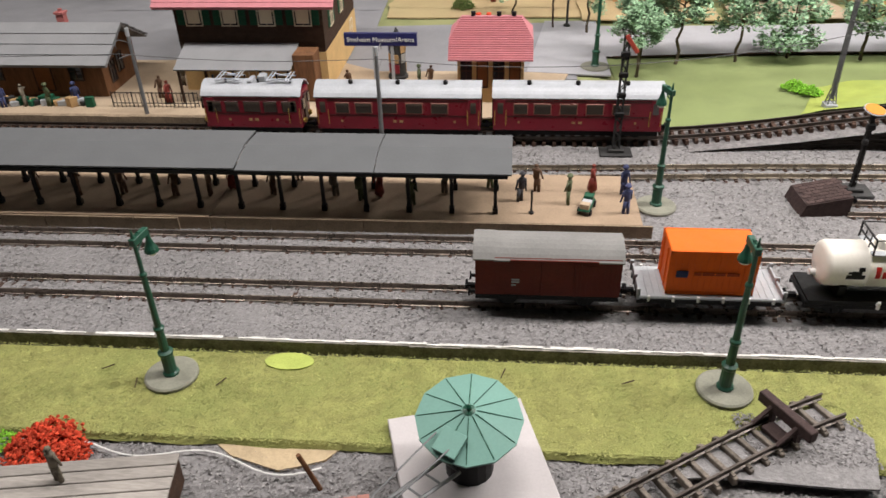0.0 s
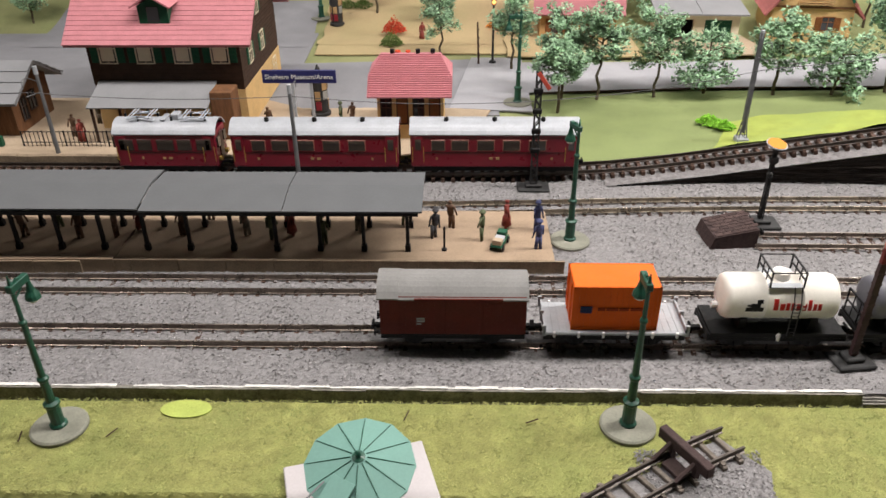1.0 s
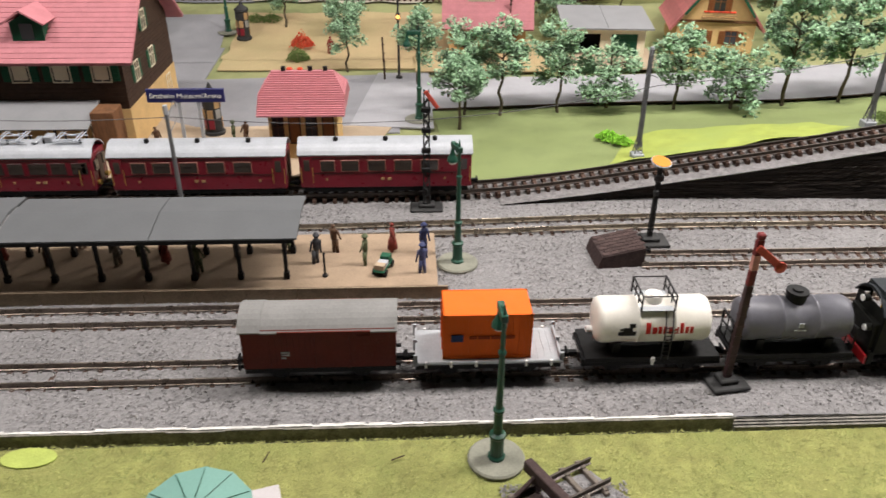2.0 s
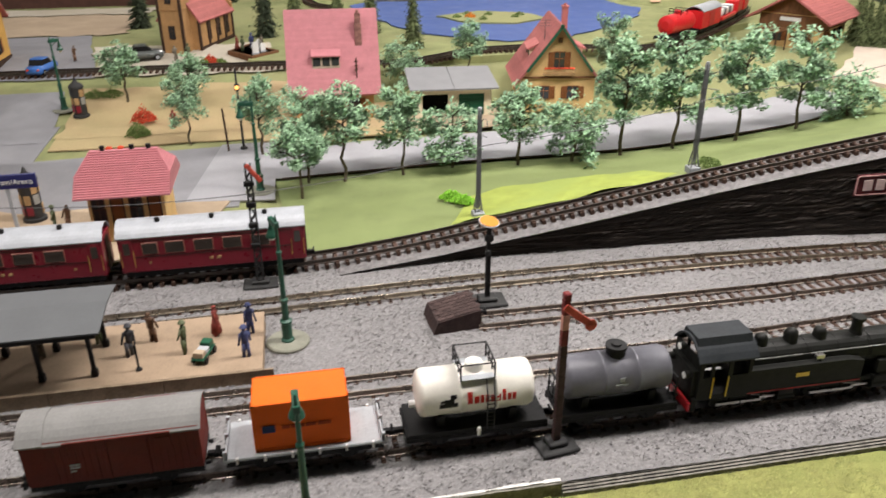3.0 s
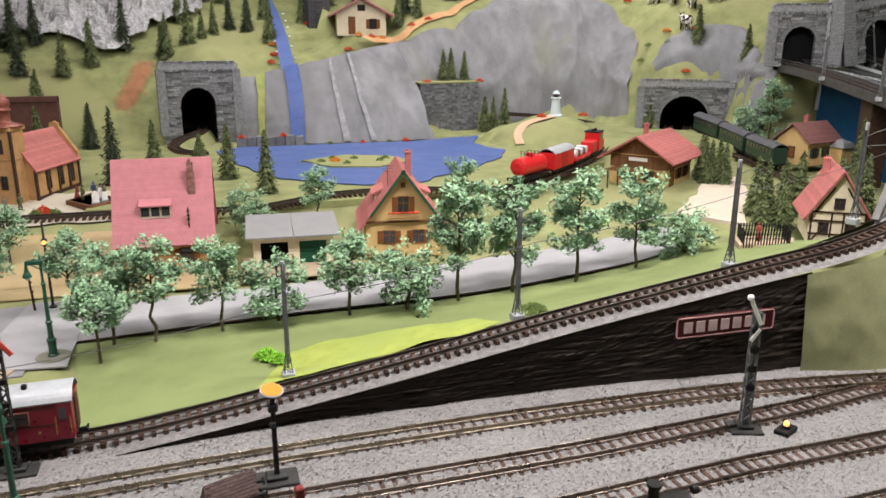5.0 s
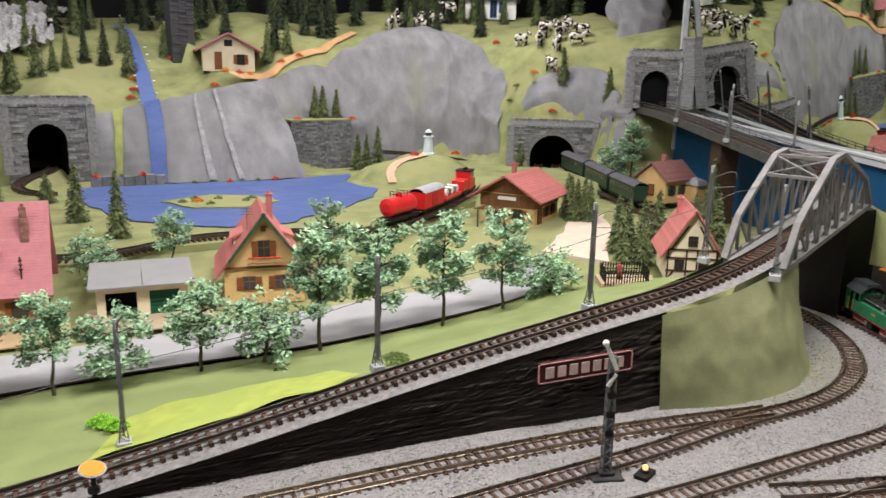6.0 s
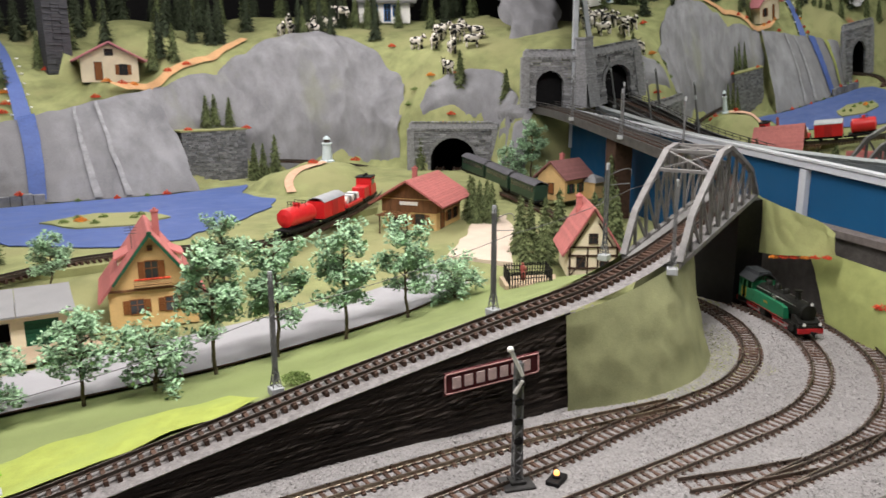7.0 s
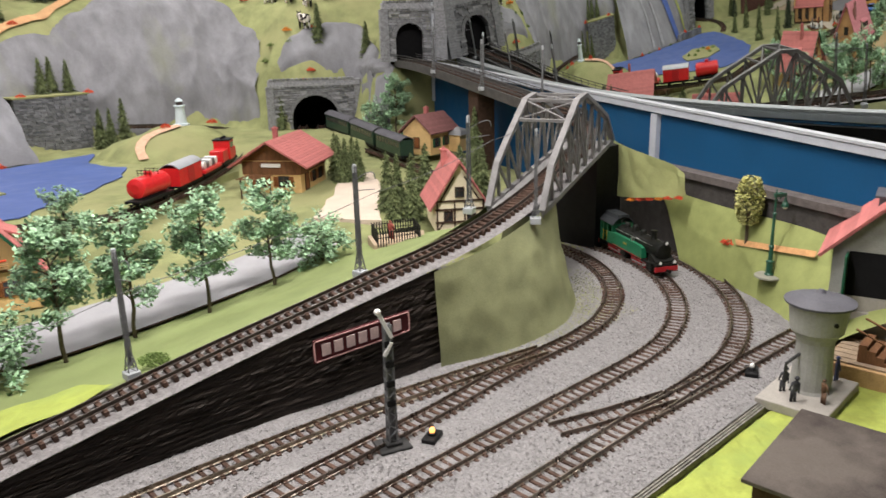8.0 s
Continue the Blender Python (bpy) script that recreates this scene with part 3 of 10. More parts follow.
bm = bm0()
for i in range(46):
    x0 = -2.4 + 0.09 * i
    if x0 > 0.80:
        break
    e = 0.0015 * noise.noise(Vector((x0 * 9, 0, 0)))
    box(bm, x0, x0 + 0.0896, 1.0735 + e, 1.081 + e, -0.02, 0.0085 + e)
kerb_ob = tagged(link("kerb", bm, M["kerb"]), "grey edging board with a torn white top", "kerb", kind="structure")
bm, rng = bm0(), random.Random(5)
x = -2.4
while x < 0.86:
    d = rng.uniform(0.006, 0.045)
    w = rng.uniform(-0.001, 0.0025)
    if rng.random() < 0.88:
        box(bm, x, x + d, 1.0765 + rng.uniform(0, 0.002), 1.0815 + w, 0.004, rng.uniform(0.0092, 0.0108))
    x += d
link("torn_edge", bm, M["kerb_top"], kerb_ob)
bm = bm0()
for i in range(4):
    box(bm, 0.84, 3.4, 1.066 + 0.006 * i, 1.070 + 0.006 * i, -0.02, -0.005 + 0.0012 * i)
tagged(link("kerb", bm, M["kerb"]), "dark layered edging strip beside the yard", "kerb", kind="structure")

# north side: grass, roads, station yard
Z = 0.022
loft("lawn", [(0.45, 1.975, 0.006), (1.0, 2.01, 0.055), (1.6, 2.0, 0.150), (2.2, 1.955, 0.250), (2.55, 1.97, 0.315), (2.82, 2.07, 0.340)],
     [(0.40, 2.47, 0.026), (1.0, 2.50, 0.03), (1.6, 2.51, 0.034), (2.2, 2.60, 0.05), (2.55, 2.62, 0.10), (2.90, 2.32, 0.17)], M["lawn_north"], 90, 24, rough=0.004, freq=9,
     bulge=lambda u, t: -0.5 * u * 0.25 * t * (1 - t) * 1.1, label="green grass bank between the ramp track and the road", category="grass")
loft("lawn_patch", [(0.86, 2.006, 0.046), (1.2, 2.012, 0.092), (1.5, 2.01, 0.136)], [(0.95, 2.22, 0.034), (1.2, 2.23, 0.060), (1.46, 2.16, 0.098)], M["lawn_bright"], 40, 12, rough=0.003, freq=12, fray=0.025,
     label="bright yellow-green patch of grass", category="grass")
loft("road", [(0.30, 2.47, 0.032), (1.0, 2.51, 0.036), (1.6, 2.52, 0.040), (2.2, 2.61, 0.055), (2.6, 2.72, 0.09)],
     [(0.30, 2.80, 0.032), (1.0, 2.80, 0.036), (1.6, 2.86, 0.040), (2.2, 2.92, 0.055), (2.6, 2.98, 0.09)], M["road"], 60, 8, rough=0.001, label="pale grey village road behind the row of trees", category="road")
edge = smooth_line([(0.42, 2.468, 0.034), (1.0, 2.505, 0.038), (1.6, 2.515, 0.042), (2.2, 2.603, 0.058), (2.52, 2.625, 0.095)], 14)
bm = bm0()
for p, q in zip(edge, edge[1:]):
    rod(bm, p, q, 0.0028, n=6)
tagged(link("road_kerb", bm, M["wood_dark"]), "thin dark edging between grass bank and road", "kerb", kind="structure")
flat("paving", wobble([(-2.2, 2.28), (0.30, 2.28), (0.30, 2.85), (-0.38, 2.80), (-0.42, 4.1), (-2.2, 4.1)], 0.004), Z + 0.008, M["paving"], "grey station square and street", "paving")
flat("paving_slab", [(0.15, 2.33), (0.40, 2.30), (0.40, 2.85), (0.22, 2.85)], Z + 0.013, M["road"], "pale concrete slab beside the street", "paving")
flat("sandy_yard", wobble([(-2.2, 1.975), (0.02, 1.975), (0.20, 2.05), (0.28, 2.33), (-0.30, 2.33), (-0.45, 2.42), (-2.2, 2.42)], 0.006), Z + 0.012, M["sand"], "sandy beige station yard", "ground")
flat("garden", wobble([(-0.36, 2.90), (0.32, 2.90), (0.55, 2.90), (0.40, 3.75), (-0.36, 3.75)], 0.02), Z + 0.012, M["sandgrass"], "sandy yellow park lawn", "ground")
flat("forecourt", wobble([(0.86, 2.84), (1.30, 2.84), (1.26, 3.12), (0.9, 3.12)], 0.01), Z + 0.026, M["sand"], "beige forecourt of the garages", "ground")
flat("house_yard", wobble([(0.35, 2.84), (0.84, 2.84), (0.84, 3.5), (0.35, 3.5)], 0.01), Z + 0.020, M["sandgrass"], "sandy ground round the pink-roofed house", "ground")
# the village ground climbs to the lake line
loft("garden", [(-0.37, 3.02), (0.56, 3.02)], [(-0.37, 3.47), (0.50, 3.47)], M["sandgrass"], 30, 14, drape=-0.003, fray=0.03, label="sandy yellow park lawn rising to the lake line", category="ground")
loft("paving", [(-1.5, 3.0), (-0.40, 3.0)], [(-1.5, 3.47), (-0.42, 3.47)], M["paving"], 24, 14, drape=-0.0065, label="grey street rising to the level crossing", category="paving")
loft("paving", [(-1.5, 3.62), (-0.33, 3.62)], [(-1.5, 4.46), (-0.52, 4.48)], M["paving"], 24, 20, drape=-0.006, fray=0.02, label="grey village street beyond the lake line", category="paving")
loft("church_square", [(-0.34, 3.63), (0.46, 3.60)], [(-0.42, 4.15), (0.36, 4.10)], M["pale_ground"], 24, 18, drape=-0.003, fray=0.05, label="pale sandy square in front of the church", category="ground")
loft("sandy_field", [(-1.7, 4.48), (-0.36, 4.50)], [(-1.7, 5.20), (-0.34, 5.18)], M["sand"], 24, 20, drape=-0.006, fray=0.06, label="brown sandy ground beside the church", category="ground")
loft("pale_field", [(-1.7, 5.22), (-0.34, 5.20)], [(-1.7, 5.46), (-0.30, 5.44)], M["pale_ground"], 24, 10, drape=-0.005, fray=0.05, label="pale sandy strip at the foot of the hill", category="ground")
bm, rng = bm0(), random.Random(3)
for i in range(26):
    x0 = -2.3 + 0.062 * i
    box(bm, x0, x0 + 0.0615, 1.958, 1.974, 0.0, 0.036 + rng.uniform(-0.001, 0.001))
tagged(link("platform_edge", bm, M["platform_side"]), "beige stone edge of the house platform", "platform", kind="structure")

# ---- railway tracks ----
bm = bm0()
box(bm, -0.0049, 0.0049, -0.037, 0.037, -0.008, 0.006, bevel=0.0012)
for sy in (-0.025, 0.025):
    box(bm, -0.0038, 0.0038, sy - 0.0075, sy + 0.0075, 0.006, 0.0085)
SLEEPER = bpy.data.meshes.new("sleeper")
bm.to_mesh(SLEEPER)
bm.free()
SLEEPER.materials.append(M["sleeper"])
THIN_SLEEPER = SLEEPER.copy()
THIN_SLEEPER.materials.clear()
THIN_SLEEPER.materials.append(M["sleeper_dusty"])
for v in THIN_SLEEPER.vertices:
    v.co.x *= 0.8


def track(pts, label, material=None, pitch=0.0255, lift=0.0, gauge=0.050, sunk=0.0, wood=None):
    pts = [Vector(p) for p in pts]
    th = empty("railway_track", label, "track", Matrix.Identity(4), kind="structure")
    ll = length(pts)
    n = max(2, int(ll / 0.04))
    prof = ((-0.0034, 0.006), (-0.0034, 0.0074), (-0.0009, 0.0084), (-0.0009, 0.0135), (-0.0016, 0.0146), (-0.0016, 0.0172), (0.0016, 0.0172), (0.0016, 0.0146), (0.0009, 0.0135), (0.0009, 0.0084), (0.0034, 0.0074), (0.0034, 0.006))
    for side in (-1, 1):
        b, prev = bm0(), None
        for i in range(n + 1):
            p, h = along(pts, ll * i / n)
            s = Vector((-h.y, h.x, 0)).normalized()
            ring = [b.verts.new(p + s * (side * gauge / 2 + u) + Vector((0, 0, w + lift))) for u, w in prof]
            if prev:
                for k in range(12):
                    b.faces.new((prev[k], prev[(k + 1) % 12], ring[(k + 1) % 12], ring[k]))
            prev = ring
        bmesh.ops.recalc_face_normals(b, faces=b.faces)
        part("rail", b, material or M["rail"], th)
    k = int(ll / pitch)
    rng = random.Random(int(ll * 1000))
    for i in range(k):
        p, h = along(pts, ll * (i + 0.5) / k)
        x = h
        y = Vector((-h.y, h.x, 0)).normalized()
        z = x.cross(y)
        mm = Matrix.Translation(p + Vector((0, 0, lift - sunk * (1 - ss(p.x, 0.95, 1.75)) + rng.uniform(-0.0008, 0.0008)))) @ Matrix((x, y, z)).transposed().to_4x4() @ pose(0, rng.uniform(-0.0008, 0.0008), 0, 0, 0, rng.uniform(-1.5, 1.5))
        shared("sleeper", wood or SLEEPER, th, mm)
    return th


line1 = [(-2.3, 1.218, 0), (1.2, 1.222, 0), (2.0, 1.236, 0), (2.55, 1.236, 0)]
T1 = [Vector(p) for p in line1] + arc(2.62, 2.236, 1.0, -90, 10)
T2 = [Vector(p) for p in ((-2.3, 1.388, 0), (1.2, 1.392, 0), (1.8, 1.418, 0), (2.55, 1.412, 0))] + arc(2.60, 2.282, 0.870, -90, 30)
T4 = [Vector(p) for p in ((0.82, 1.574, 0), (1.5, 1.572, 0), (2.05, 1.590, 0))] + smooth_line([(2.1, 1.594, 0), (2.35, 1.618, 0), (2.56, 1.622, 0)], 6) + arc(2.58, 2.402, 0.780, -88, 40)
T3 = smooth_line([(-2.3, 1.706, 0), (-0.9, 1.708, 0), (0.1, 1.716, 0), (0.8, 1.745, 0), (1.4, 1.745, 0), (1.9, 1.722, 0), (2.2, 1.685, 0), (2.5, 1.634, 0)], 10)
RAMP = smooth_line([(-2.3, 1.925, 0), (-0.9, 1.920, 0), (0.1, 1.914, 0), (0.55, 1.930, 0.004), (0.9, 1.950, 0.038), (1.25, 1.938, 0.095), (1.65, 1.922, 0.165), (2.15, 1.880, 0.252), (2.40, 1.872, 0.288), (2.64, 1.900, 0.328), (2.84, 1.965, 0.350), (3.05, 2.045, 0.374), (3.40, 2.175, 0.418), (3.62, 2.33, 0.445), (3.80, 2.60, 0.475)], 10)
track(T1, "front yard track with tarnished brass rails", lift=-0.003, sunk=0.0042)
track(T2, "yard track with worn brass rails beside the platform", lift=-0.003, sunk=0.0042)
track(T3, "yard track with bright brass rails behind the platform", M["rail_brass"], lift=-0.001, sunk=0.0058)
track(T4, "siding with brown sleepers that ends at a buffer", lift=-0.002, sunk=0.0042)
track(RAMP, "main line track that climbs a ramp to the bridge", M["rail_dark"], lift=0.006)
track(smooth_line([(2.35, 1.236, 0), (2.75, 1.205, 0.0), (3.1, 1.185, 0.0), (3.42, 1.16, 0.0)], 8), "depot track beside the water tower", lift=-0.004)
track(smooth_line([(2.185, 1.342, 0.0), (2.33, 1.292, 0.0), (2.50, 1.243, 0.0)], 6), "short turnout stub that joins the front yard track", lift=-0.005)
track(smooth_line([(0.21, 0.74, -0.02), (0.36, 0.83, -0.008), (0.525, 0.935, -0.008), (0.60, 0.975, -0.008)], 6), "short stub of depot track with brown sleepers", M["rail_dark"], pitch=0.030, lift=0.001, gauge=0.046, wood=THIN_SLEEPER)

# ramp: bedding and the black retaining wall
loft("ramp_bed", [Vector((p.x, p.y - 0.075 if p.x < 2.3 else p.y - 0.07, p.z - 0.001)) for p in RAMP[30:115:6]], [Vector((p.x, p.y + 0.055, p.z + 0.002)) for p in RAMP[30:115:6]], M["bedding"], 90, 6, rough=0.002, freq=30,
     label="grey grit bed of the ramp track", category="ballast")
WALL = [p for p in RAMP if 0.55 < p.x < 2.27][::4]
lowedge = [Vector((p.x, p.y - 0.062 - 0.02 * ss(p.x, 1.5, 2.3), -0.01)) for p in WALL]
topedge = [Vector((p.x, p.y - 0.072, p.z + 0.001 - 0.006)) for p in WALL]
loft("retaining_wall", lowedge, topedge, M["bark_wall"], 420, 44, rough=0.002, freq=26, streak=0.0042, smooth=False, label="black bark-like retaining wall below the ramp track", category="wall")
loft("embankment", [(2.245, 1.792, 0.262), (2.45, 1.790, 0.286), (2.68, 1.83, 0.318), (2.88, 1.90, 0.338), (2.93, 2.12, 0.33)], [(2.245, 1.772, -0.01), (2.50, 1.705, -0.01), (2.78, 1.745, -0.01), (3.00, 1.94, -0.01), (3.00, 2.28, -0.01)],
     M["cloth"], 90, 40, rough=0.012, freq=3.4, crease=0.006, label="olive green cloth embankment at the end of the ramp wall", category="embankment")

# brand plate on the wall, drawn as plain bars in its frame
plate = empty("wall_sign", "dark red wall plate with pale border and bars", "sign", pose(2.018, 1.806, 0.149, 90, -1, -4.0) @ Matrix.Diagonal((1.10, 0.88, 1.0, 1)))
bm = bm0()
box(bm, -0.128, 0.128, -0.034, 0.034, -0.002, 0.002, bevel=0.0015)
part("panel", bm, mat("plate_red", (0.075, 0.012, 0.016), 0.5), plate)
bm = bm0()
for b in ((-0.120, 0.120, 0.0275, 0.0305), (-0.120, 0.120, -0.0305, -0.0275), (-0.1275, -0.1245, -0.023, 0.023), (0.1245, 0.1275, -0.023, 0.023)):
    box(bm, *b, 0.0005, 0.004)
for sx in (-1, 1):
    for sy in (-1, 1):
        for i in range(4):
            a0, a1 = radians(22.5 * i), radians(22.5 * i + 22.5)
            rod(bm, (sx * (0.1195 + 0.0065 * math.cos(a0)), sy * (0.0225 + 0.0065 * math.sin(a0)), 0.0022), (sx * (0.1195 + 0.0065 * math.cos(a1)), sy * (0.0225 + 0.0065 * math.sin(a1)), 0.0022), 0.0016, n=5)
part("border", bm, mat("plate_border", (0.62, 0.35, 0.34), 0.5), plate)
for i in range(7):
    bm = bm0()
    box(bm, -0.108 + i * 0.0315, -0.108 + i * 0.0315 + 0.021, -0.0165, 0.0165, 0.001, 0.0045)
    part("bar", bm, mat("plate_pale", (0.60, 0.45, 0.44), 0.5) if i == 0 else bpy.data.materials["plate_pale"], plate)

# ---- island platform with its canopy ----
isl = empty("island_platform", "beige island platform between the yard tracks", "platform", pose(0, 0, 0), kind="structure")
bm = bm0()
box(bm, -2.3, -0.535, 1.445, 1.672, -0.005, 0.031)
box(bm, -0.533, 0.378, 1.452, 1.668, -0.005, 0.029)
part("slab", bm, M["platform"], isl)
bm = bm0()
for i in range(27):
    x0 = -2.3 + 0.1 * i
    if x0 < 0.33:
        e = 1.4435 if x0 < -0.6 else 1.4505
        box(bm, x0, x0 + 0.098, e - 0.003, e + 0.001, -0.004, 0.0285)
part("edge_stone", bm, M["platform_side"], isl)
can = empty("platform_canopy", "long platform canopy with grey roof on black posts", "canopy", pose(0, 0, 0))
for i, (x0, x1, dz) in enumerate(((-2.3, -1.45, 0.004), (-1.448, -0.462, 0.004), (-0.46, -0.172, 0.0), (-0.170, 0.108, 0.0))):
    bm = bm0()
    prism(bm, [(1.448, 0.139), (1.540, 0.152), (1.618, 0.147), (1.618, 0.150), (1.540, 0.1565), (1.448, 0.1425)], x0, x1, Matrix.Translation((0, 0, dz)) @ Matrix(((0, 1, 0, 0), (1, 0, 0, 0), (0, 0, 1, 0), (0, 0, 0, 1))))
    part("roof", bm, M["canopy_roof"], can)
for y0, y1, z0, z1 in ((1.452, 1.458, 0.131, 0.138), (1.608, 1.614, 0.138, 0.146), (1.4475, 1.4495, 0.132, 0.1395)):
    bm = bm0()
    box(bm, -2.3, 0.10, y0, y1, z0, z1)
    part("beam", bm, M["near_black"], can)
for i in range(26):
    xx = 0.075 - 0.0915 * i
    for yy in (1.488, 1.590):
        bm = bm0()
        box(bm, xx - 0.0035, xx + 0.0035, yy - 0.0035, yy + 0.0035, 0.03, 0.139)
        box(bm, xx - 0.0055, xx + 0.0055, yy - 0.0055, yy + 0.0055, 0.03, 0.044)
        rod(bm, (xx, yy, 0.112), (xx + 0.018, yy, 0.137), 0.002, n=5)
        rod(bm, (xx, yy, 0.112), (xx - 0.018, yy, 0.137), 0.002, n=5)
        rod(bm, (xx, yy, 0.110), (xx, yy - 0.03 if yy < 1.53 else yy + 0.02, 0.137), 0.002, n=5)
        part("post", bm, M["near_black"], can)

# ---- figurines: plain small shapes ----
def figurine_mesh(i):
    bm = bm0()
    lean = (0, 0.003, -0.003, 0.002, -0.002, 0.004)[i]
    for s in (-1, 1):
        rod(bm, (s * 0.005, s * 0.002 * (i % 3 - 1), 0.0), (s * 0.0035, 0, 0.036), 0.0038, 0.0048, 7)
    lathe(bm, [(0.0055, 0.033), (0.0082, 0.040), (0.0078, 0.048), (0.0092, 0.060), (0.0062, 0.066)], 9, Matrix.Translation((lean, 0, 0)) @ Matrix.Diagonal((1, 0.72, 1, 1)))
    bmesh.ops.create_icosphere(bm, subdivisions=1, radius=0.0056, matrix=Matrix.Translation((lean * 1.3, 0, 0.0725)))
    arm = (0.03, 0.052, 0.04, 0.034, 0.058, 0.03)[i]
    rod(bm, (0.009 + lean, 0, 0.062), (0.0125, -0.006, arm), 0.0028, 0.002, 6)
    rod(bm, (-0.009 + lean, 0, 0.062), (-0.0125, -0.004, 0.036), 0.0028, 0.002, 6)
    if i in (0, 2, 5):
        lathe(bm, [(0.0085, 0.0755), (0.0075, 0.0765), (0.005, 0.0815)], 8, Matrix.Translation((lean * 1.3, 0, 0)))
    if i == 3:
        lathe(bm, [(0.0125, 0.008), (0.010, 0.028), (0.0062, 0.042)], 9)
    me = bpy.data.meshes.new("figurine")
    bm.to_mesh(me)
    bm.free()
    me.materials.append(M["fig%d" % i])
    me.shade_smooth()
    return me


FIG = [figurine_mesh(i) for i in range(6)]
FIGNAME = ("dark blue railwayman", "brown-coated traveller", "olive-clad traveller", "red-dressed woman", "grey-brown traveller", "black-coated traveller")


def figurine(i, x, y, z, turn, where, s=1.0, tilt=0):
    return tagged(shared("figurine", FIG[i], None, pose(x, y, z, tilt, 0, turn) @ Matrix.Diagonal((s * 0.92, s * 0.92, s * 0.86, 1))), "small painted figurine, %s, on %s" % (FIGNAME[i], where), "figurine", "figurines")


rng = random.Random(11)
for i, (x, y) in enumerate([(0.127, 1.545), (0.165, 1.590), (0.230, 1.536), (0.286, 1.592), (0.353, 1.585), (0.348, 1.500)]):
    figurine((5, 1, 2, 3, 0, 0)[i], x, y, 0.029, (20, 160, 250, 90, 30, 200)[i], "the open platform end")
for i in range(20):
    figurine(rng.choice((1, 2, 3, 4, 5)), -1.25 + 0.068 * i + rng.uniform(-0.02, 0.02), rng.uniform(1.50, 1.63), 0.0305, rng.uniform(0, 360), "the platform under the canopy")
cart = empty("luggage_cart", "green luggage cart loaded with parcels on the platform", "cart", pose(0.268, 1.512, 0.029, 0, 0, 72))
bm = bm0()
box(bm, -0.03, 0.03, -0.012, 0.012, 0.010, 0.014, bevel=0.001)
part("bed", bm, M["green_paint"], cart)
for sx in (-0.02, 0.02):
    for sy in (-0.013, 0.013):
        bm = bm0()
        rod(bm, (sx, sy - 0.0015, 0.007), (sx, sy + 0.0015, 0.007), 0.007, n=10)
        part("wheel", bm, M["near_black"], cart)
for i, (a, b, h) in enumerate(((-0.027, -0.012, 0.012), (-0.010, 0.006, 0.009), (0.008, 0.026, 0.014))):
    bm = bm0()
    box(bm, a, b, -0.010, 0.010, 0.014, 0.014 + h, bevel=0.001)
    part("parcel", bm, M[("sand", "wagon_grey", "green_paint")[i]], cart)
bm = bm0()
lathe(bm, [(0.006, 0.0), (0.006, 0.004), (0.0022, 0.006), (0.0022, 0.050), (0.003, 0.052), (0.0012, 0.056)], 8)
tagged(link("bollard_post", bm, M["near_black"], m=pose(0.151, 1.492, 0.029)), "short black iron post on the platform", "post")

# ---- lamps, masts and signals ----
def lamp_thing():
    th = empty("street_lamp", "tall dark green arc lamp on a round grey base", "lamp", Matrix.Identity(4), "green platform lamps")
    bm = bm0()
    lathe(bm, [(0.044, 0.0), (0.044, 0.004), (0.041, 0.0065)], 28)
    part("base_plate", bm, M["disc_grey"], th)
    bm = bm0()
    lathe(bm, [(0.0135, 0.006), (0.0135, 0.010), (0.0105, 0.013), (0.0105, 0.046), (0.0125, 0.049), (0.0125, 0.053), (0.0072, 0.056), (0.0066, 0.095), (0.0086, 0.098), (0.0086, 0.102), (0.0056, 0.105), (0.0044, 0.20), (0.006, 0.203), (0.006, 0.207), (0.0036, 0.21), (0.0030, 0.268), (0.001, 0.285)], 12)
    part("post", bm, M["lamp_green"], th, smooth=False)
    bm = bm0()
    rod(bm, (0, 0, 0.262), (0, -0.012, 0.272), 0.0022, n=6)
    rod(bm, (0, -0.012, 0.272), (0, -0.036, 0.264), 0.0026, n=6)
    rod(bm, (0, 0, 0.244), (0, -0.036, 0.266), 0.0014, n=6)
    box(bm, -0.005, 0.005, -0.034, 0.006, 0.258, 0.270, bevel=0.001)
    part("arm", bm, M["lamp_green"], th)
    bm = bm0()
    lathe(bm, [(0.0115, 0.226), (0.0105, 0.232), (0.0065, 0.240), (0.004, 0.250), (0.002, 0.262)], 12, Matrix.Translation((0, -0.034, 0)))
    part("shade", bm, M["lamp_green"], th)
    bm = bm0()
    lathe(bm, [(0.002, 0.218), (0.007, 0.221), (0.0085, 0.227), (0.006, 0.231)], 10, Matrix.Translation((0, -0.034, 0)))
    part("bulb", bm, M["white"], th, "milky white lamp globe", smooth=True)
    return th


lampA = lamp_thing()
lampA.matrix_basis = pose(-0.45, 1.0, -0.010, 0, 0, 172)
for x, y, z, a in ((0.45, 1.016, -0.010, 183), (0.425, 1.578, 0.002, 200), (0.358, 2.376, 0.032, -90), (-0.75, 3.36, 0.058, 0), (-0.40, 3.34, 0.056, 140), (3.30, 1.37, 0.085, 60)):
    copy_thing(lampA, pose(x, y, z, 0, 0, a))

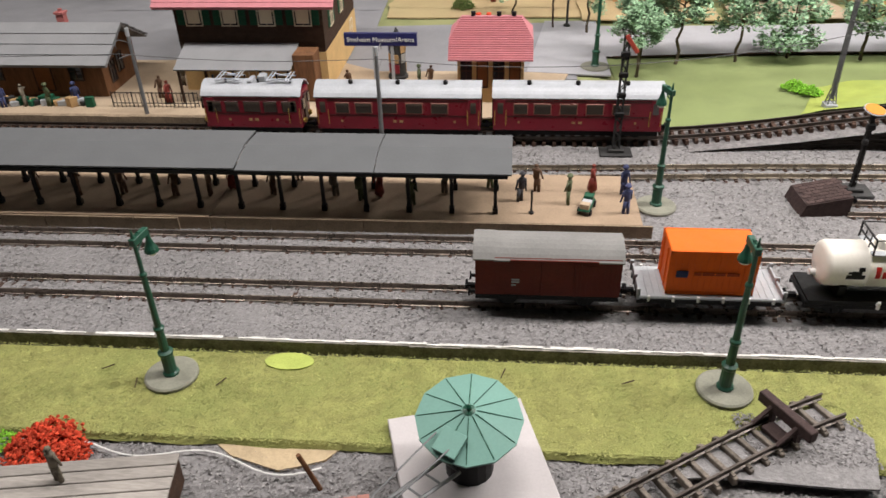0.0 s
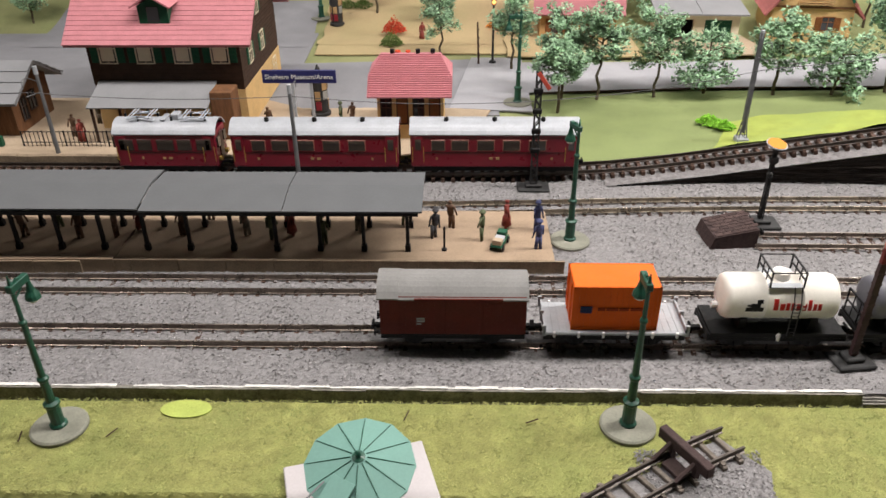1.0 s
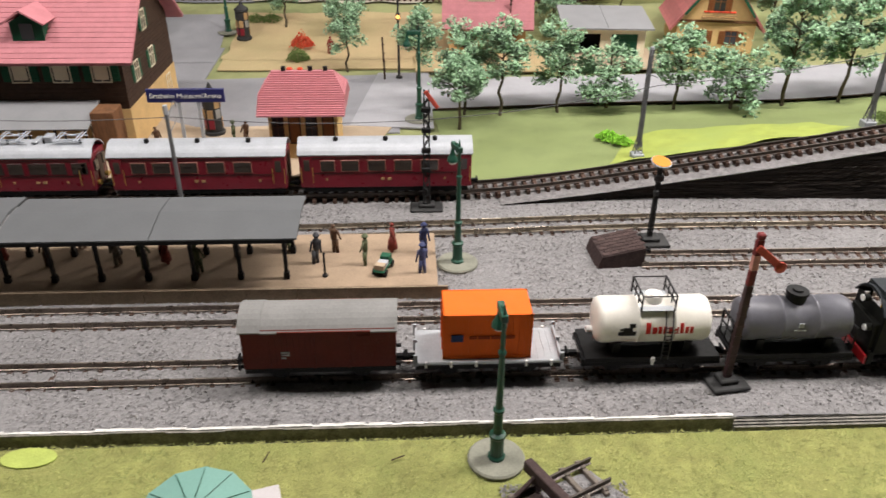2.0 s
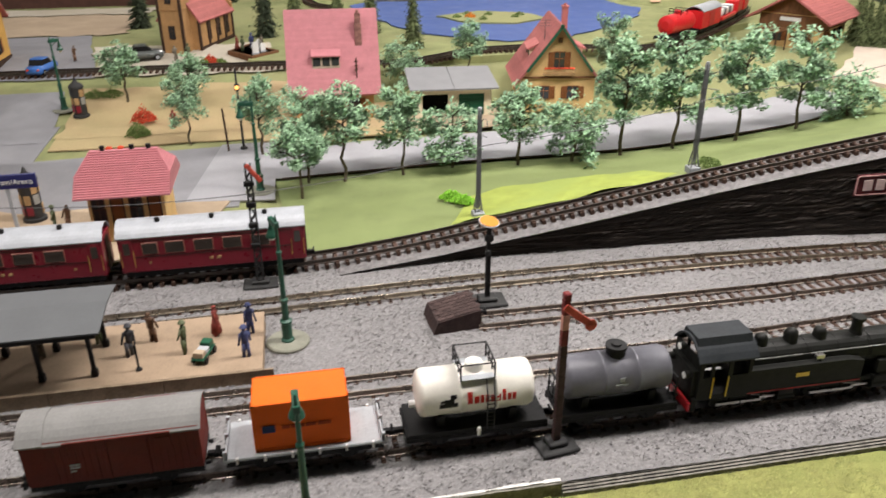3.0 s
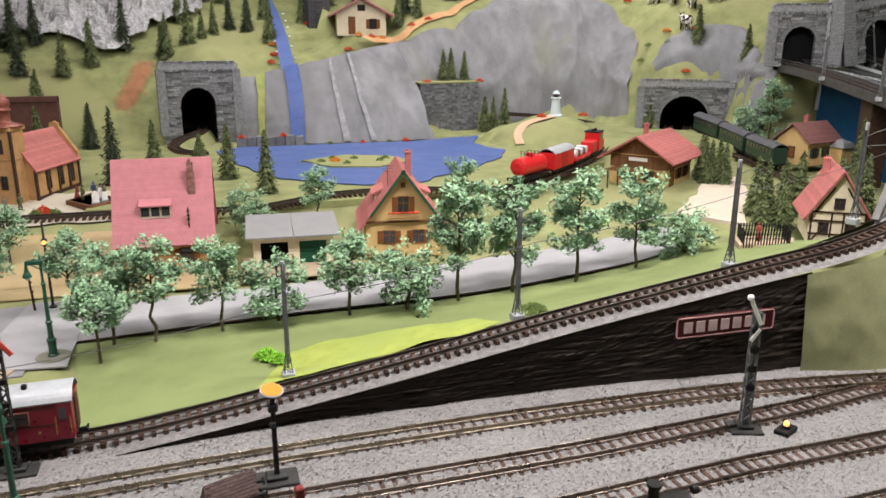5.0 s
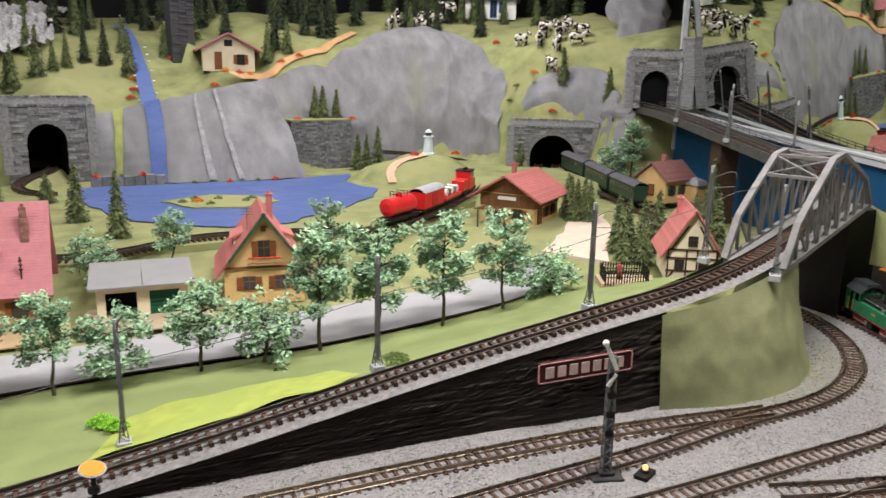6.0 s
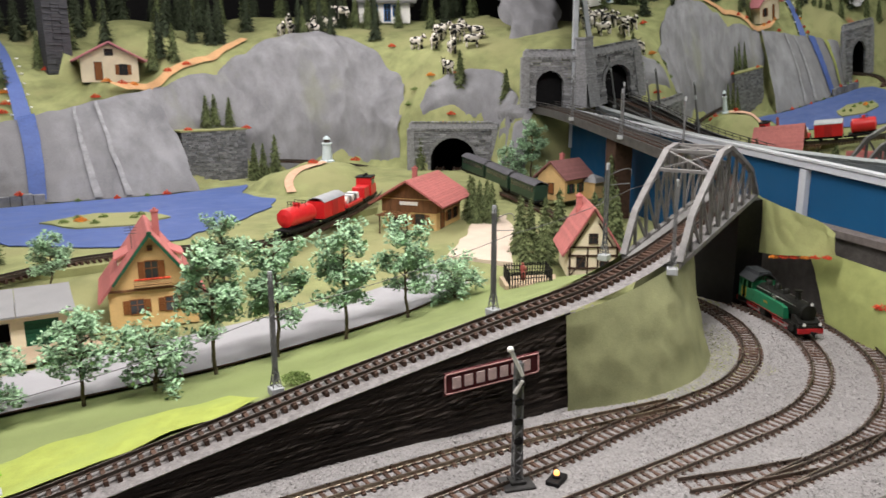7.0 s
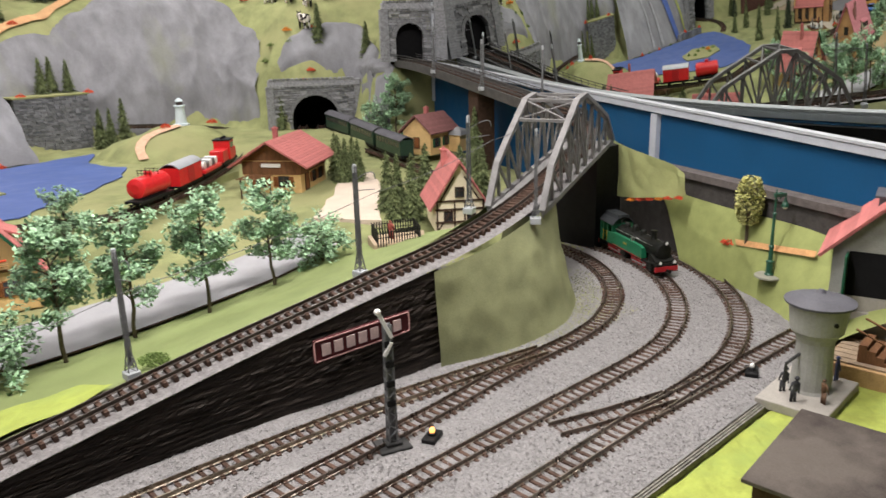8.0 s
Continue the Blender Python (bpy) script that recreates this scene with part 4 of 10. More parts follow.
# small lamp post with an amber light in the park
th = empty("signal_post", "thin dark post with a glowing amber lamp", "signal", pose(0.295, 2.79, 0.034))
bm = bm0()
rod(bm, (0, 0, -0.01), (0, 0, 0.275), 0.0045, 0.0032, 8)
lathe(bm, [(0.012, 0), (0.012, 0.006), (0.006, 0.010)], 10)
part("post", bm, M["mast_dark"], th)
bm = bm0()
box(bm, -0.0075, 0.0075, -0.007, 0.007, 0.202, 0.222, bevel=0.001)
part("lantern", bm, M["near_black"], th)
bm = bm0()
rod(bm, (0, -0.007, 0.212), (0, -0.010, 0.212), 0.0065, n=12)
part("lens", bm, M["glow_warm"], th, "glowing amber lens")
bm = bm0()
rod(bm, (0, 0, -0.01), (-0.006, 0, 0.145), 0.0036, 0.003, 8)
for i in range(4):
    rod(bm, (-0.0012 * i, 0, 0.028 + 0.03 * i), (-0.0012 * i, 0, 0.032 + 0.03 * i), 0.0046, n=8)
tagged(link("wooden_post", bm, M["wood_dark"], m=pose(0.246, 2.775, 0.036)), "thin weathered brown post on the park lawn", "post")


def lattice(bm, w0, w1, z0, z1, n, r):
    for sx, sy in ((-1, -1), (1, -1), (1, 1), (-1, 1)):
        rod(bm, (sx * w0, sy * w0, z0), (sx * w1, sy * w1, z1), r, n=4)
    for i in range(n):
        za, zb = z0 + (z1 - z0) * i / n, z0 + (z1 - z0) * (i + 1) / n
        wa, wb = w0 + (w1 - w0) * i / n, w0 + (w1 - w0) * (i + 1) / n
        s = 1 if i % 2 else -1
        for k in (-1, 1):
            rod(bm, (-s * wa, k * wa, za), (s * wb, k * wb, zb), r * 0.7, n=4)
            rod(bm, (k * wa, -s * wa, za), (k * wb, s * wb, zb), r * 0.7, n=4)


def catenary_mast(m, h=0.285, solid=False, arm=0.0):
    th = empty("catenary_mast", "grey overhead-line mast on a small foot", "mast", m, "overhead-line masts")
    bm = bm0()
    box(bm, -0.016, 0.016, -0.016, 0.016, -0.012, 0.008, bevel=0.002)
    part("foot", bm, M["wagon_grey"], th)
    bm = bm0()
    if solid:
        rod(bm, (0, 0, 0), (0, 0, h), 0.0062, 0.0042, 8)
    else:
        lattice(bm, 0.0105, 0.0048, 0.006, 0.05, 3, 0.0016)
        lattice(bm, 0.0048, 0.0038, 0.05, h, 16, 0.0013)
        box(bm, -0.0025, 0.0025, -0.0048, -0.0036, 0.02, h)
        box(bm, -0.0025, 0.0025, 0.0036, 0.0048, 0.02, h)
    part("post", bm, M["mast_grey"], th)
    bm = bm0()
    rod(bm, (0, 0, h - 0.015), (0, 0, h + 0.006), 0.0055, n=6)
    part("cap", bm, M["wagon_grey"], th)
    bm = bm0()
    prev = None
    for i in range(11):
        a = math.pi * 0.55 * i / 10
        p = Vector((0, -0.075 * math.sin(a) / math.sin(math.pi * 0.55), h - 0.035 + 0.028 * math.sin(a * 1.6)))
        if prev is not None:
            rod(bm, prev, p, 0.0011, n=5)
        prev = p
    rod(bm, (0, 0, h - 0.062), (0, -0.072, h - 0.050), 0.0011, n=5)
    part("bracket", bm, M["mast_grey"], th)
    return th


for x, y, z, h, sol, a in ((-0.895, 1.985, 0.0, 0.265, True, 0), (-0.215, 1.82, 0.0, 0.272, True, 180), (0.935, 2.041, 0.052, 0.285, False, 0), (1.532, 2.021, 0.145, 0.285, False, 0), (2.136, 1.962, 0.250, 0.285, False, 5), (2.62, 2.03, 0.325, 0.285, False, 20), (2.676, 1.81, 0.318, 0.262, False, 130)):
    catenary_mast(pose(x, y, z, 0, 0, a), h, sol)
bm = bm0()
pts = [Vector((-2.3, 1.925, 0.222)), Vector((-0.895, 1.925, 0.222)), Vector((-0.233, 1.918, 0.215)), Vector((0.36, 1.91, 0.205)), Vector((0.935, 1.955, 0.272)), Vector((1.532, 1.935, 0.368)), Vector((2.136, 1.89, 0.475)), Vector((2.62, 1.93, 0.55)), Vector((2.95, 2.06, 0.575))]
for a, b in zip(pts, pts[1:]):
    pv = a
    for k in range(1, 9):
        q = a.lerp(b, k / 8)
        q.z -= 0.012 * math.sin(math.pi * k / 8)
        rod(bm, pv, q, 0.0009, n=5)
        pv = q
tagged(link("overhead_wire", bm, M["wire"]), "thin dark overhead wire above the ramp track", "wire")


def base_plate(th, w=0.034, d=0.026):
    bm = bm0()
    box(bm, -w, w, -d, d, 0.0, 0.007, bevel=0.002)
    box(bm, -w * 0.5, w * 0.5, -d * 0.55, d * 0.55, 0.007, 0.016, bevel=0.002)
    part("base_plate", bm, M["mast_dark"], th)


# semaphore in front, red and white
th = empty("semaphore_signal", "semaphore signal with red arm on a dark post", "signal", pose(0.860, 1.166, 0.002, 0, 0, 8))
base_plate(th, 0.034, 0.026)
bm = bm0()
box(bm, -0.0062, 0.0062, -0.0045, 0.0045, 0.012, 0.20, bevel=0.001)
for i in range(9):
    box(bm, -0.0066, 0.0066, -0.0052, 0.0052, 0.02 + i * 0.02, 0.023 + i * 0.02)
part("post", bm, mat("signal_brown", (0.060, 0.034, 0.034), 0.55, var=0.25, scale=60), th)
SIGRED = mat("signal_red", (0.17, 0.03, 0.03), 0.55, var=0.3, scale=80)
for z0 in (0.20, 0.255):
    bm = bm0()
    box(bm, -0.006, 0.006, -0.0044, 0.0044, z0, z0 + 0.028, bevel=0.001)
    part("red_band", bm, SIGRED, th)
bm = bm0()
box(bm, -0.006, 0.006, -0.0042, 0.0042, 0.228, 0.255, bevel=0.001)
part("white_band", bm, mat("pink_white", (0.62, 0.30, 0.25), 0.6), th)
bm = bm0()
box(bm, -0.008, 0.055, -0.008, -0.0055, -0.006, 0.006, pose(0, 0, 0.268, 0, 40, 0), bevel=0.001)
lathe(bm, [(0.010, -0.001), (0.010, 0.001)], 14, pose(0.042, -0.007, 0.232, 90, 0, 0))
part("arm", bm, mat("arm_red", (0.60, 0.10, 0.07), 0.5), th)
bm = bm0()
box(bm, -0.006, 0.006, -0.006, 0.006, 0.283, 0.294, bevel=0.002)
part("lantern", bm, SIGRED, th)
bm = bm0()
box(bm, -0.01, 0.018, -0.02, 0.0, 0.0, 0.014, bevel=0.002)
part("motor_box", bm, M["near_black"], th, m=pose(0.05, 0.035, 0))

# yard starter: lattice mast with white-tipped arm
th = empty("semaphore_signal", "black lattice semaphore with raised white arm", "signal", pose(1.895, 1.556, 0.0, 0, 0, -20))
base_plate(th, 0.036, 0.03)
bm = bm0()
lattice(bm, 0.0088, 0.0066, 0.012, 0.285, 18, 0.0027)
box(bm, -0.004, 0.004, -0.004, 0.004, 0.012, 0.285)
part("lattice_mast", bm, M["mast_grey"], th)
bm = bm0()
box(bm, -0.006, 0.060, -0.012, -0.006, -0.0042, 0.0042, pose(0.004, 0, 0.262, 0, -115, 0), bevel=0.001)
part("arm", bm, M["white"], th)
bm = bm0()
box(bm, -0.004, 0.030, -0.013, -0.007, -0.004, 0.004, pose(-0.010, 0, 0.222, 0, -60, 0), bevel=0.001)
part("arm", bm, M["white"], th)
bm = bm0()
bmesh.ops.create_icosphere(bm, subdivisions=2, radius=0.0075, matrix=Matrix.Translation((-0.022, -0.009, 0.318)))
part("disc", bm, M["white"], th)
for i in range(4):
    bm = bm0()
    box(bm, -0.010, 0.009, -0.012, -0.004, 0.10 + i * 0.045, 0.115 + i * 0.045, bevel=0.002)
    part("lantern", bm, M["near_black"], th)

# main mast by the rail car
th = empty("semaphore_signal", "dark lattice semaphore with red-white arm beside the rail car", "signal", pose(0.366, 1.846, 0.0))
base_plate(th, 0.04, 0.024)
bm = bm0()
lattice(bm, 0.0075, 0.0055, 0.012, 0.30, 17, 0.0022)
part("lattice_mast", bm, M["mast_dark"], th)
bm = bm0()
box(bm, -0.005, 0.045, -0.008, -0.005, -0.005, 0.005, pose(0, 0, 0.296, 0, 55, 0), bevel=0.001)
part("arm", bm, bpy.data.materials["arm_red"], th)
for i in range(4):
    bm = bm0()
    box(bm, -0.012, 0.010, -0.012, -0.004, 0.10 + i * 0.05, 0.113 + i * 0.05, bevel=0.002)
    part("lantern", bm, M["near_black"], th)

# distant signal with its orange disc
th = empty("disc_signal", "distant signal with tilted orange disc on a dark post", "signal", pose(0.866, 1.660, 0.002))
base_plate(th, 0.042, 0.03)
bm = bm0()
lattice(bm, 0.0042, 0.0034, 0.012, 0.185, 11, 0.0014)
box(bm, -0.0026, 0.0026, -0.0026, 0.0026, 0.012, 0.185)
part("post", bm, M["mast_dark"], th)
bm = bm0()
lathe(bm, [(0.0225, -0.0012), (0.023, 0.0), (0.0225, 0.0012)], 26, pose(0, 0, 0.197, 12, 6, 0))
part("rim", bm, M["wagon_grey"], th)
bm = bm0()
lathe(bm, [(0.0205, 0.0008), (0.0205, 0.0024)], 26, pose(0, 0, 0.197, 12, 6, 0))
part("disc", bm, M["disc_yellow"], th)
bm = bm0()
box(bm, -0.010, 0.010, -0.008, 0.002, 0.152, 0.168, bevel=0.003)
part("lantern", bm, M["mast_dark"], th)
bm = bm0()
box(bm, -0.008, 0.004, -0.008, 0.003, 0.118, 0.132, bevel=0.003)
part("lantern", bm, M["mast_dark"], th)

# brick buffer block at the siding
th = empty("buffer_block", "dark brown brick buffer block at the siding's end", "buffer", pose(0.777, 1.598, 0.0, 0, 0, 4) @ Matrix.Diagonal((0.92, 0.92, 0.78, 1)))
bm = bm0()
prism(bm, [(-0.062, 0.0), (0.05, 0.0), (0.05, 0.058), (-0.052, 0.036)], -0.05, 0.05)
part("body", bm, M["buffer_brown"], th)
me = bpy.data.meshes.new("brick")
bm = bm0()
box(bm, -0.0092, 0.0092, -0.0063, 0.0063, 0, 0.0012, bevel=0.0004)
bm.to_mesh(me)
bm.free()
me.materials.append(mat("buffer_brick", (0.066, 0.044, 0.041), 0.85, var=0.3, scale=120, bump=0.6, rand=0.2))
for r in range(7):
    for c in range(5):
        xx = -0.041 + 0.0195 * c + (0.008 if r % 2 else 0)
        shared("brick", me, th, pose(xx, -0.041 + 0.0135 * r, 0.0385 + (xx + 0.052) * 0.2157 - 0.0005, 0, -12.2, 0))
for sy in (-0.025, 0.025):
    bm = bm0()
    rod(bm, (0.05, sy, 0.036), (0.066, sy, 0.036), 0.0035, n=8)
    rod(bm, (0.066, sy, 0.036), (0.069, sy, 0.036), 0.0095, n=12)
    part("buffer_plate", bm, M["near_black"], th)

for x, y in ((1.975, 1.516), (2.765, 1.165)):
    th = empty("dwarf_signal", "small lit dwarf lamp on a black box beside the track", "signal", pose(x, y, 0.0, 0, 0, 25))
    bm = bm0()
    box(bm, -0.026, 0.026, -0.016, 0.016, 0.0, 0.012, bevel=0.002)
    part("box", bm, M["near_black"], th)
    bm = bm0()
    lathe(bm, [(0.010, 0.012), (0.010, 0.016), (0.008, 0.018)], 12)
    part("collar", bm, M["near_black"], th)
    bm = bm0()
    lathe(bm, [(0.006, 0.018), (0.0065, 0.022), (0.005, 0.027), (0.002, 0.029)], 12)
    part("lens", bm, M["glow_warm"] if x < 2.4 else M["white"], th, "glowing warm lamp lens" if x < 2.4 else "", smooth=True)

# station name board
th = empty("station_sign", "long dark blue station name board on posts", "sign", pose(-0.253, 2.115, 0.034, 0, 0, 0))
for sx in (-0.02, 0.03):
    bm = bm0()
    box(bm, sx - 0.004, sx + 0.004, -0.003, 0.003, 0.0, 0.165)
    part("post", bm, M["wagon_grey"], th)
bm = bm0()
box(bm, -0.100, 0.100, -0.004, 0.004, 0.150, 0.186, bevel=0.0012)
part("board", bm, M["sign_blue"], th)
tc = bpy.data.curves.new("station_name", "FONT")
tc.body, tc.size, tc.extrude, tc.align_x = "Sinsheim Museum/Arena", 0.0185, 0.0003, "CENTER"
dg = bpy.context.evaluated_depsgraph_get()
ob = bpy.data.objects.new("tmp", tc)
scene.collection.objects.link(ob)
dg.update()
tm = bpy.data.meshes.new_from_object(ob.evaluated_get(dg))
bpy.data.objects.remove(ob)
tm.materials.clear()
tm.materials.append(M["white"])
shared("lettering", tm, th, pose(0, -0.0052, 0.162, 90, 0, 0))

# ---- rolling stock ----
def wheelset(th, x, r=0.0155, z=0.018, material=None, spokes=False):
    for s in (-1, 1):
        bm = bm0()
        rod(bm, (x, s * 0.0225, z + r), (x, s * 0.0285, z + r), r, n=18)
        rod(bm, (x, s * 0.0205, z + r), (x, s * 0.0225, z + r), r * 1.1, n=18)
        part("wheel", bm, material or M["near_black"], th)


def coupler(th, x, s):
    bm = bm0()
    box(bm, min(x, x + s * 0.020), max(x, x + s * 0.020), -0.004, 0.004, 0.034, 0.041)
    rod(bm, (x + s * 0.018, -0.010, 0.042), (x + s * 0.018, 0.010, 0.042), 0.0024, n=6)
    rod(bm, (x + s * 0.010, 0, 0.034), (x + s * 0.022, 0, 0.030), 0.002, n=6)
    part("coupler", bm, M["near_black"], th)


def railing(th, x, y0, y1, z0, z1, n=3, r=0.0012):
    bm = bm0()
    pierced(bm, (y0 - r, y0 + r, y1 - r, y1 + r), (z0, (z0 + z1) / 2 - r, (z0 + z1) / 2 + r, z1 - r, z1 + r), [(1, 0), (1, 2)], x - r, x + r)
    bmesh.ops.rotate(bm, verts=bm.verts, cent=(0, 0, 0), matrix=Matrix.Rotation(math.pi / 2, 3, "Z"))
    bmesh.ops.scale(bm, vec=(-1, 1, 1), verts=bm.verts)
    bmesh.ops.recalc_face_normals(bm, faces=bm.faces)
    part("railing", bm, M["near_black"], th)
    for i in range(1, n - 1):
        bm = bm0()
        y = y0 + (y1 - y0) * i / (n - 1)
        rod(bm, (x, y, z0), (x, y, z1), r, n=5)
        part("railing_post", bm, M["near_black"], th)


def underframe(th, l, w=0.040, z=0.044):
    bm = bm0()
    box(bm, -l / 2, l / 2, -w, w, z, z + 0.008, bevel=0.001)
    box(bm, -l / 2, l / 2, -w, -w + 0.005, z - 0.006, z)
    box(bm, -l / 2, l / 2, w - 0.005, w, z - 0.006, z)
    part("underframe", bm, M["near_black"], th)
    for x in (-l * 0.27, l * 0.27):
        wheelset(th, x)
        for s in (-1, 1):
            bm = bm0()
            prism(bm, [(x - 0.024, z), (x + 0.024, z), (x + 0.010, 0.026), (x - 0.010, 0.026)], s * 0.0315, s * 0.0355)
            box(bm, x - 0.006, x + 0.006, min(s * 0.034, s * 0.040), max(s * 0.034, s * 0.040), 0.028, 0.040, bevel=0.001)
            part("axle_guard", bm, M["near_black"], th)
    for s in (-1, 1):
        coupler(th, s * l / 2, s)


def arch_roof(w, z, rise, n=10, t=0.003, ov=0.0):
    top = [(-w + 2 * w * i / n, z + rise * (1 - (abs(-1 + 2 * i / n)) ** 2.2)) for i in range(n + 1)]
    return top + [(x * 0.98, zz - t) for x, zz in reversed(top)]


TURNY = Matrix(((0, 1, 0, 0), (1, 0, 0, 0), (0, 0, 1, 0), (0, 0, 0, 1)))


def boxcar(m):
    th = empty("box_wagon", "reddish-brown covered goods wagon with grey roof", "wagon", m)
    l, w = 0.25, 0.0435
    underframe(th, l)
    bm = bm0()
    box(bm, -l / 2 + 0.032, l / 2, -w, w, 0.050, 0.128, bevel=0.0008)
    part("body", bm, M["wagon_brown"], th)
    for i in range(22):
        x = -l / 2 + 0.036 + i * 0.0098
        for s in (-1, 1):
            bm = bm0()
            box(bm, x, x + 0.0088, s * w - 0.0008, s * w + 0.0008, 0.052, 0.126)
            part("plank", bm, M["wagon_brown"], th)
    for s in (-1, 1):
        bm = bm0()
        box(bm, -0.012, 0.052, s * (w + 0.0005) - 0.0018, s * (w + 0.0005) + 0.0018, 0.052, 0.124, bevel=0.0006)
        box(bm, -0.010, -0.006, s * (w + 0.002) - 0.002, s * (w + 0.002) + 0.002, 0.052, 0.124)
        box(bm, 0.046, 0.050, s * (w + 0.002) - 0.002, s * (w + 0.002) + 0.002, 0.052, 0.124)
        part("sliding_door", bm, M["wagon_brown"], th)
        bm = bm0()
        box(bm, -0.065, 0.085, s * (w + 0.003) - 0.0015, s * (w + 0.003) + 0.0015, 0.122, 0.126)
        part("door_rail", bm, M["wagon_brown"], th)
        bm = bm0()
        for zz, ll in ((0.082, 0.014), (0.077, 0.014), (0.071, 0.008)):
            box(bm, -0.062, -0.062 + ll, s * (w + 0.0010) - 0.0006, s * (w + 0.0010) + 0.0006, zz, zz + 0.003)
        part("marking", bm, M["wagon_grey"], th)
        bm = bm0()
        box(bm, 0.062, 0.085, s * (w + 0.001) - 0.001, s * (w + 0.001) + 0.001, 0.098, 0.116, bevel=0.0005)
        part("hatch", bm, M["wagon_brown"], th)
    bm = bm0()
    pierced(bm, (-w, -0.012, 0.016, w), (0.050, 0.078, 0.110, 0.124), [(1, 1)], -l / 2, -l / 2 + 0.004)
    bmesh.ops.rotate(bm, verts=bm.verts, cent=(0, 0, 0), matrix=Matrix.Rotation(math.pi / 2, 3, "Z"))
    bmesh.ops.scale(bm, vec=(-1, 1, 1), verts=bm.verts)
    bmesh.ops.recalc_face_normals(bm, faces=bm.faces)
    for s in (-1, 1):
        b2 = bm0()
        box(b2, -l / 2 + 0.004, -l / 2 + 0.034, s * (w - 0.0015) - 0.0015, s * (w - 0.0015) + 0.0015, 0.050, 0.124)
        part("cab_wall", b2, M["wagon_brown"], th)
    part("brakeman_cab", bm, M["wagon_brown"], th)
    bm = bm0()
    prism(bm, arch_roof(w + 0.003, 0.124, 0.022), -l / 2 + 0.032, l / 2 + 0.004, TURNY)
    prism(bm, arch_roof(w + 0.003, 0.124, 0.022), -l / 2 - 0.004, -l / 2 + 0.033, TURNY @ Matrix.Translation((0, 0, 0.0015)))
    part("roof", bm, M["wagon_roof"], th)
    bm = bm0()
    for y in (-0.025, 0.025):
        rod(bm, (-l / 2 - 0.010, y, 0.042), (-l / 2, y, 0.042), 0.0035, n=8)
        rod(bm, (-l / 2 - 0.013, y, 0.042), (-l / 2 - 0.010, y, 0.042), 0.008, n=12)
        rod(bm, (l / 2, y, 0.042), (l / 2 + 0.008, y, 0.042), 0.0035, n=8)
    part("buffer", bm, M["near_black"], th)
    return th


def flatcar(m):
    th = empty("container_wagon", "grey flat wagon with raised end boards", "wagon", m)
    l = 0.245
    underframe(th, l)
    bm = bm0()
    box(bm, -l / 2, l / 2, -0.047, 0.047, 0.052, 0.057, bevel=0.001)
    dk = part("deck", bm, M["wagon_grey"], th)
    for i in range(20):
        x = -l / 2 + 0.004 + i * 0.0119
        bm = bm0()
        box(bm, x, x + 0.0109, -0.046, 0.046, 0.057, 0.0578)
        part("plank", bm, M["wagon_grey"], dk)
    for s in (-1, 1):
        bm = bm0()
        box(bm, min(s * l / 2, s * (l / 2 - 0.003)), max(s * l / 2, s * (l / 2 - 0.003)), -0.046, 0.046, 0.057, 0.066)
        for y in (-0.044, 0.0, 0.044):
            box(bm, s * l / 2 - 0.003, s * l / 2 + 0.003, y - 0.002, y + 0.002, 0.050, 0.072)
        part("end_board", bm, M["wagon_grey"], th)
        for k in range(6):
            bm = bm0()
            x = -0.105 + 0.042 * k
            box(bm, x - 0.002, x + 0.002, s * 0.048 - 0.002, s * 0.048 + 0.002, 0.049, 0.060)
            part("stake_pocket", bm, M["white"], th)
    return th


def container(m):
    th = empty("freight_container", "bright orange freight container on the flat wagon", "container", m)
    bm = bm0()
    box(bm, -0.073, 0.073, -0.037, 0.037, 0.0, 0.088, bevel=0.0015)
    part("body", bm, M["orange"], th)
    bm = bm0()
    for s in (-1, 1):
        box(bm, -0.073, 0.073, s * 0.0375 - 0.001, s * 0.0375 + 0.001, 0.0, 0.005)
        box(bm, -0.073, 0.073, s * 0.0375 - 0.001, s * 0.0375 + 0.001, 0.083, 0.088)
        for x in (-0.0715, 0.0715):
            box(bm, x - 0.0025, x + 0.0025, s * 0.0375 - 0.001, s * 0.0375 + 0.001, 0.0, 0.088)
        for i in range(13):
            x = -0.062 + i * 0.0104
            box(bm, x - 0.0007, x + 0.0007, s * 0.0373 - 0.0006, s * 0.0373 + 0.0006, 0.006, 0.082)
    part("frame_ribs", bm, M["orange"], th)
    for s in (-1, 1):
        bm = bm0()
        box(bm, -0.060, -0.040, s * 0.0386 - 0.0004, s * 0.0386 + 0.0004, 0.035, 0.049, bevel=0.0003)
        part("emblem", bm, mat("emblem_blue", (0.02, 0.035, 0.12), 0.5) if s < 0 else bpy.data.materials["emblem_blue"], th)
        bm = bm0()
        for k, (a, b) in enumerate(((-0.030, -0.018), (-0.016, 0.004), (0.006, 0.022), (0.025, 0.045))):
            box(bm, a, b, s * 0.0384 - 0.0004, s * 0.0384 + 0.0004, 0.040, 0.046)
        part("marking_bar", bm, mat("mark_brown", (0.35, 0.05, 0.01), 0.6) if s < 0 else bpy.data.materials["mark_brown"], th)
    for y in (-0.018, 0.018):
        for x in (-0.0742, 0.0742):
            bm = bm0()
            rod(bm, (x, y, 0.006), (x, y, 0.082), 0.0012, n=6)
            part("lock_rod", bm, M["orange"], th)
    return th


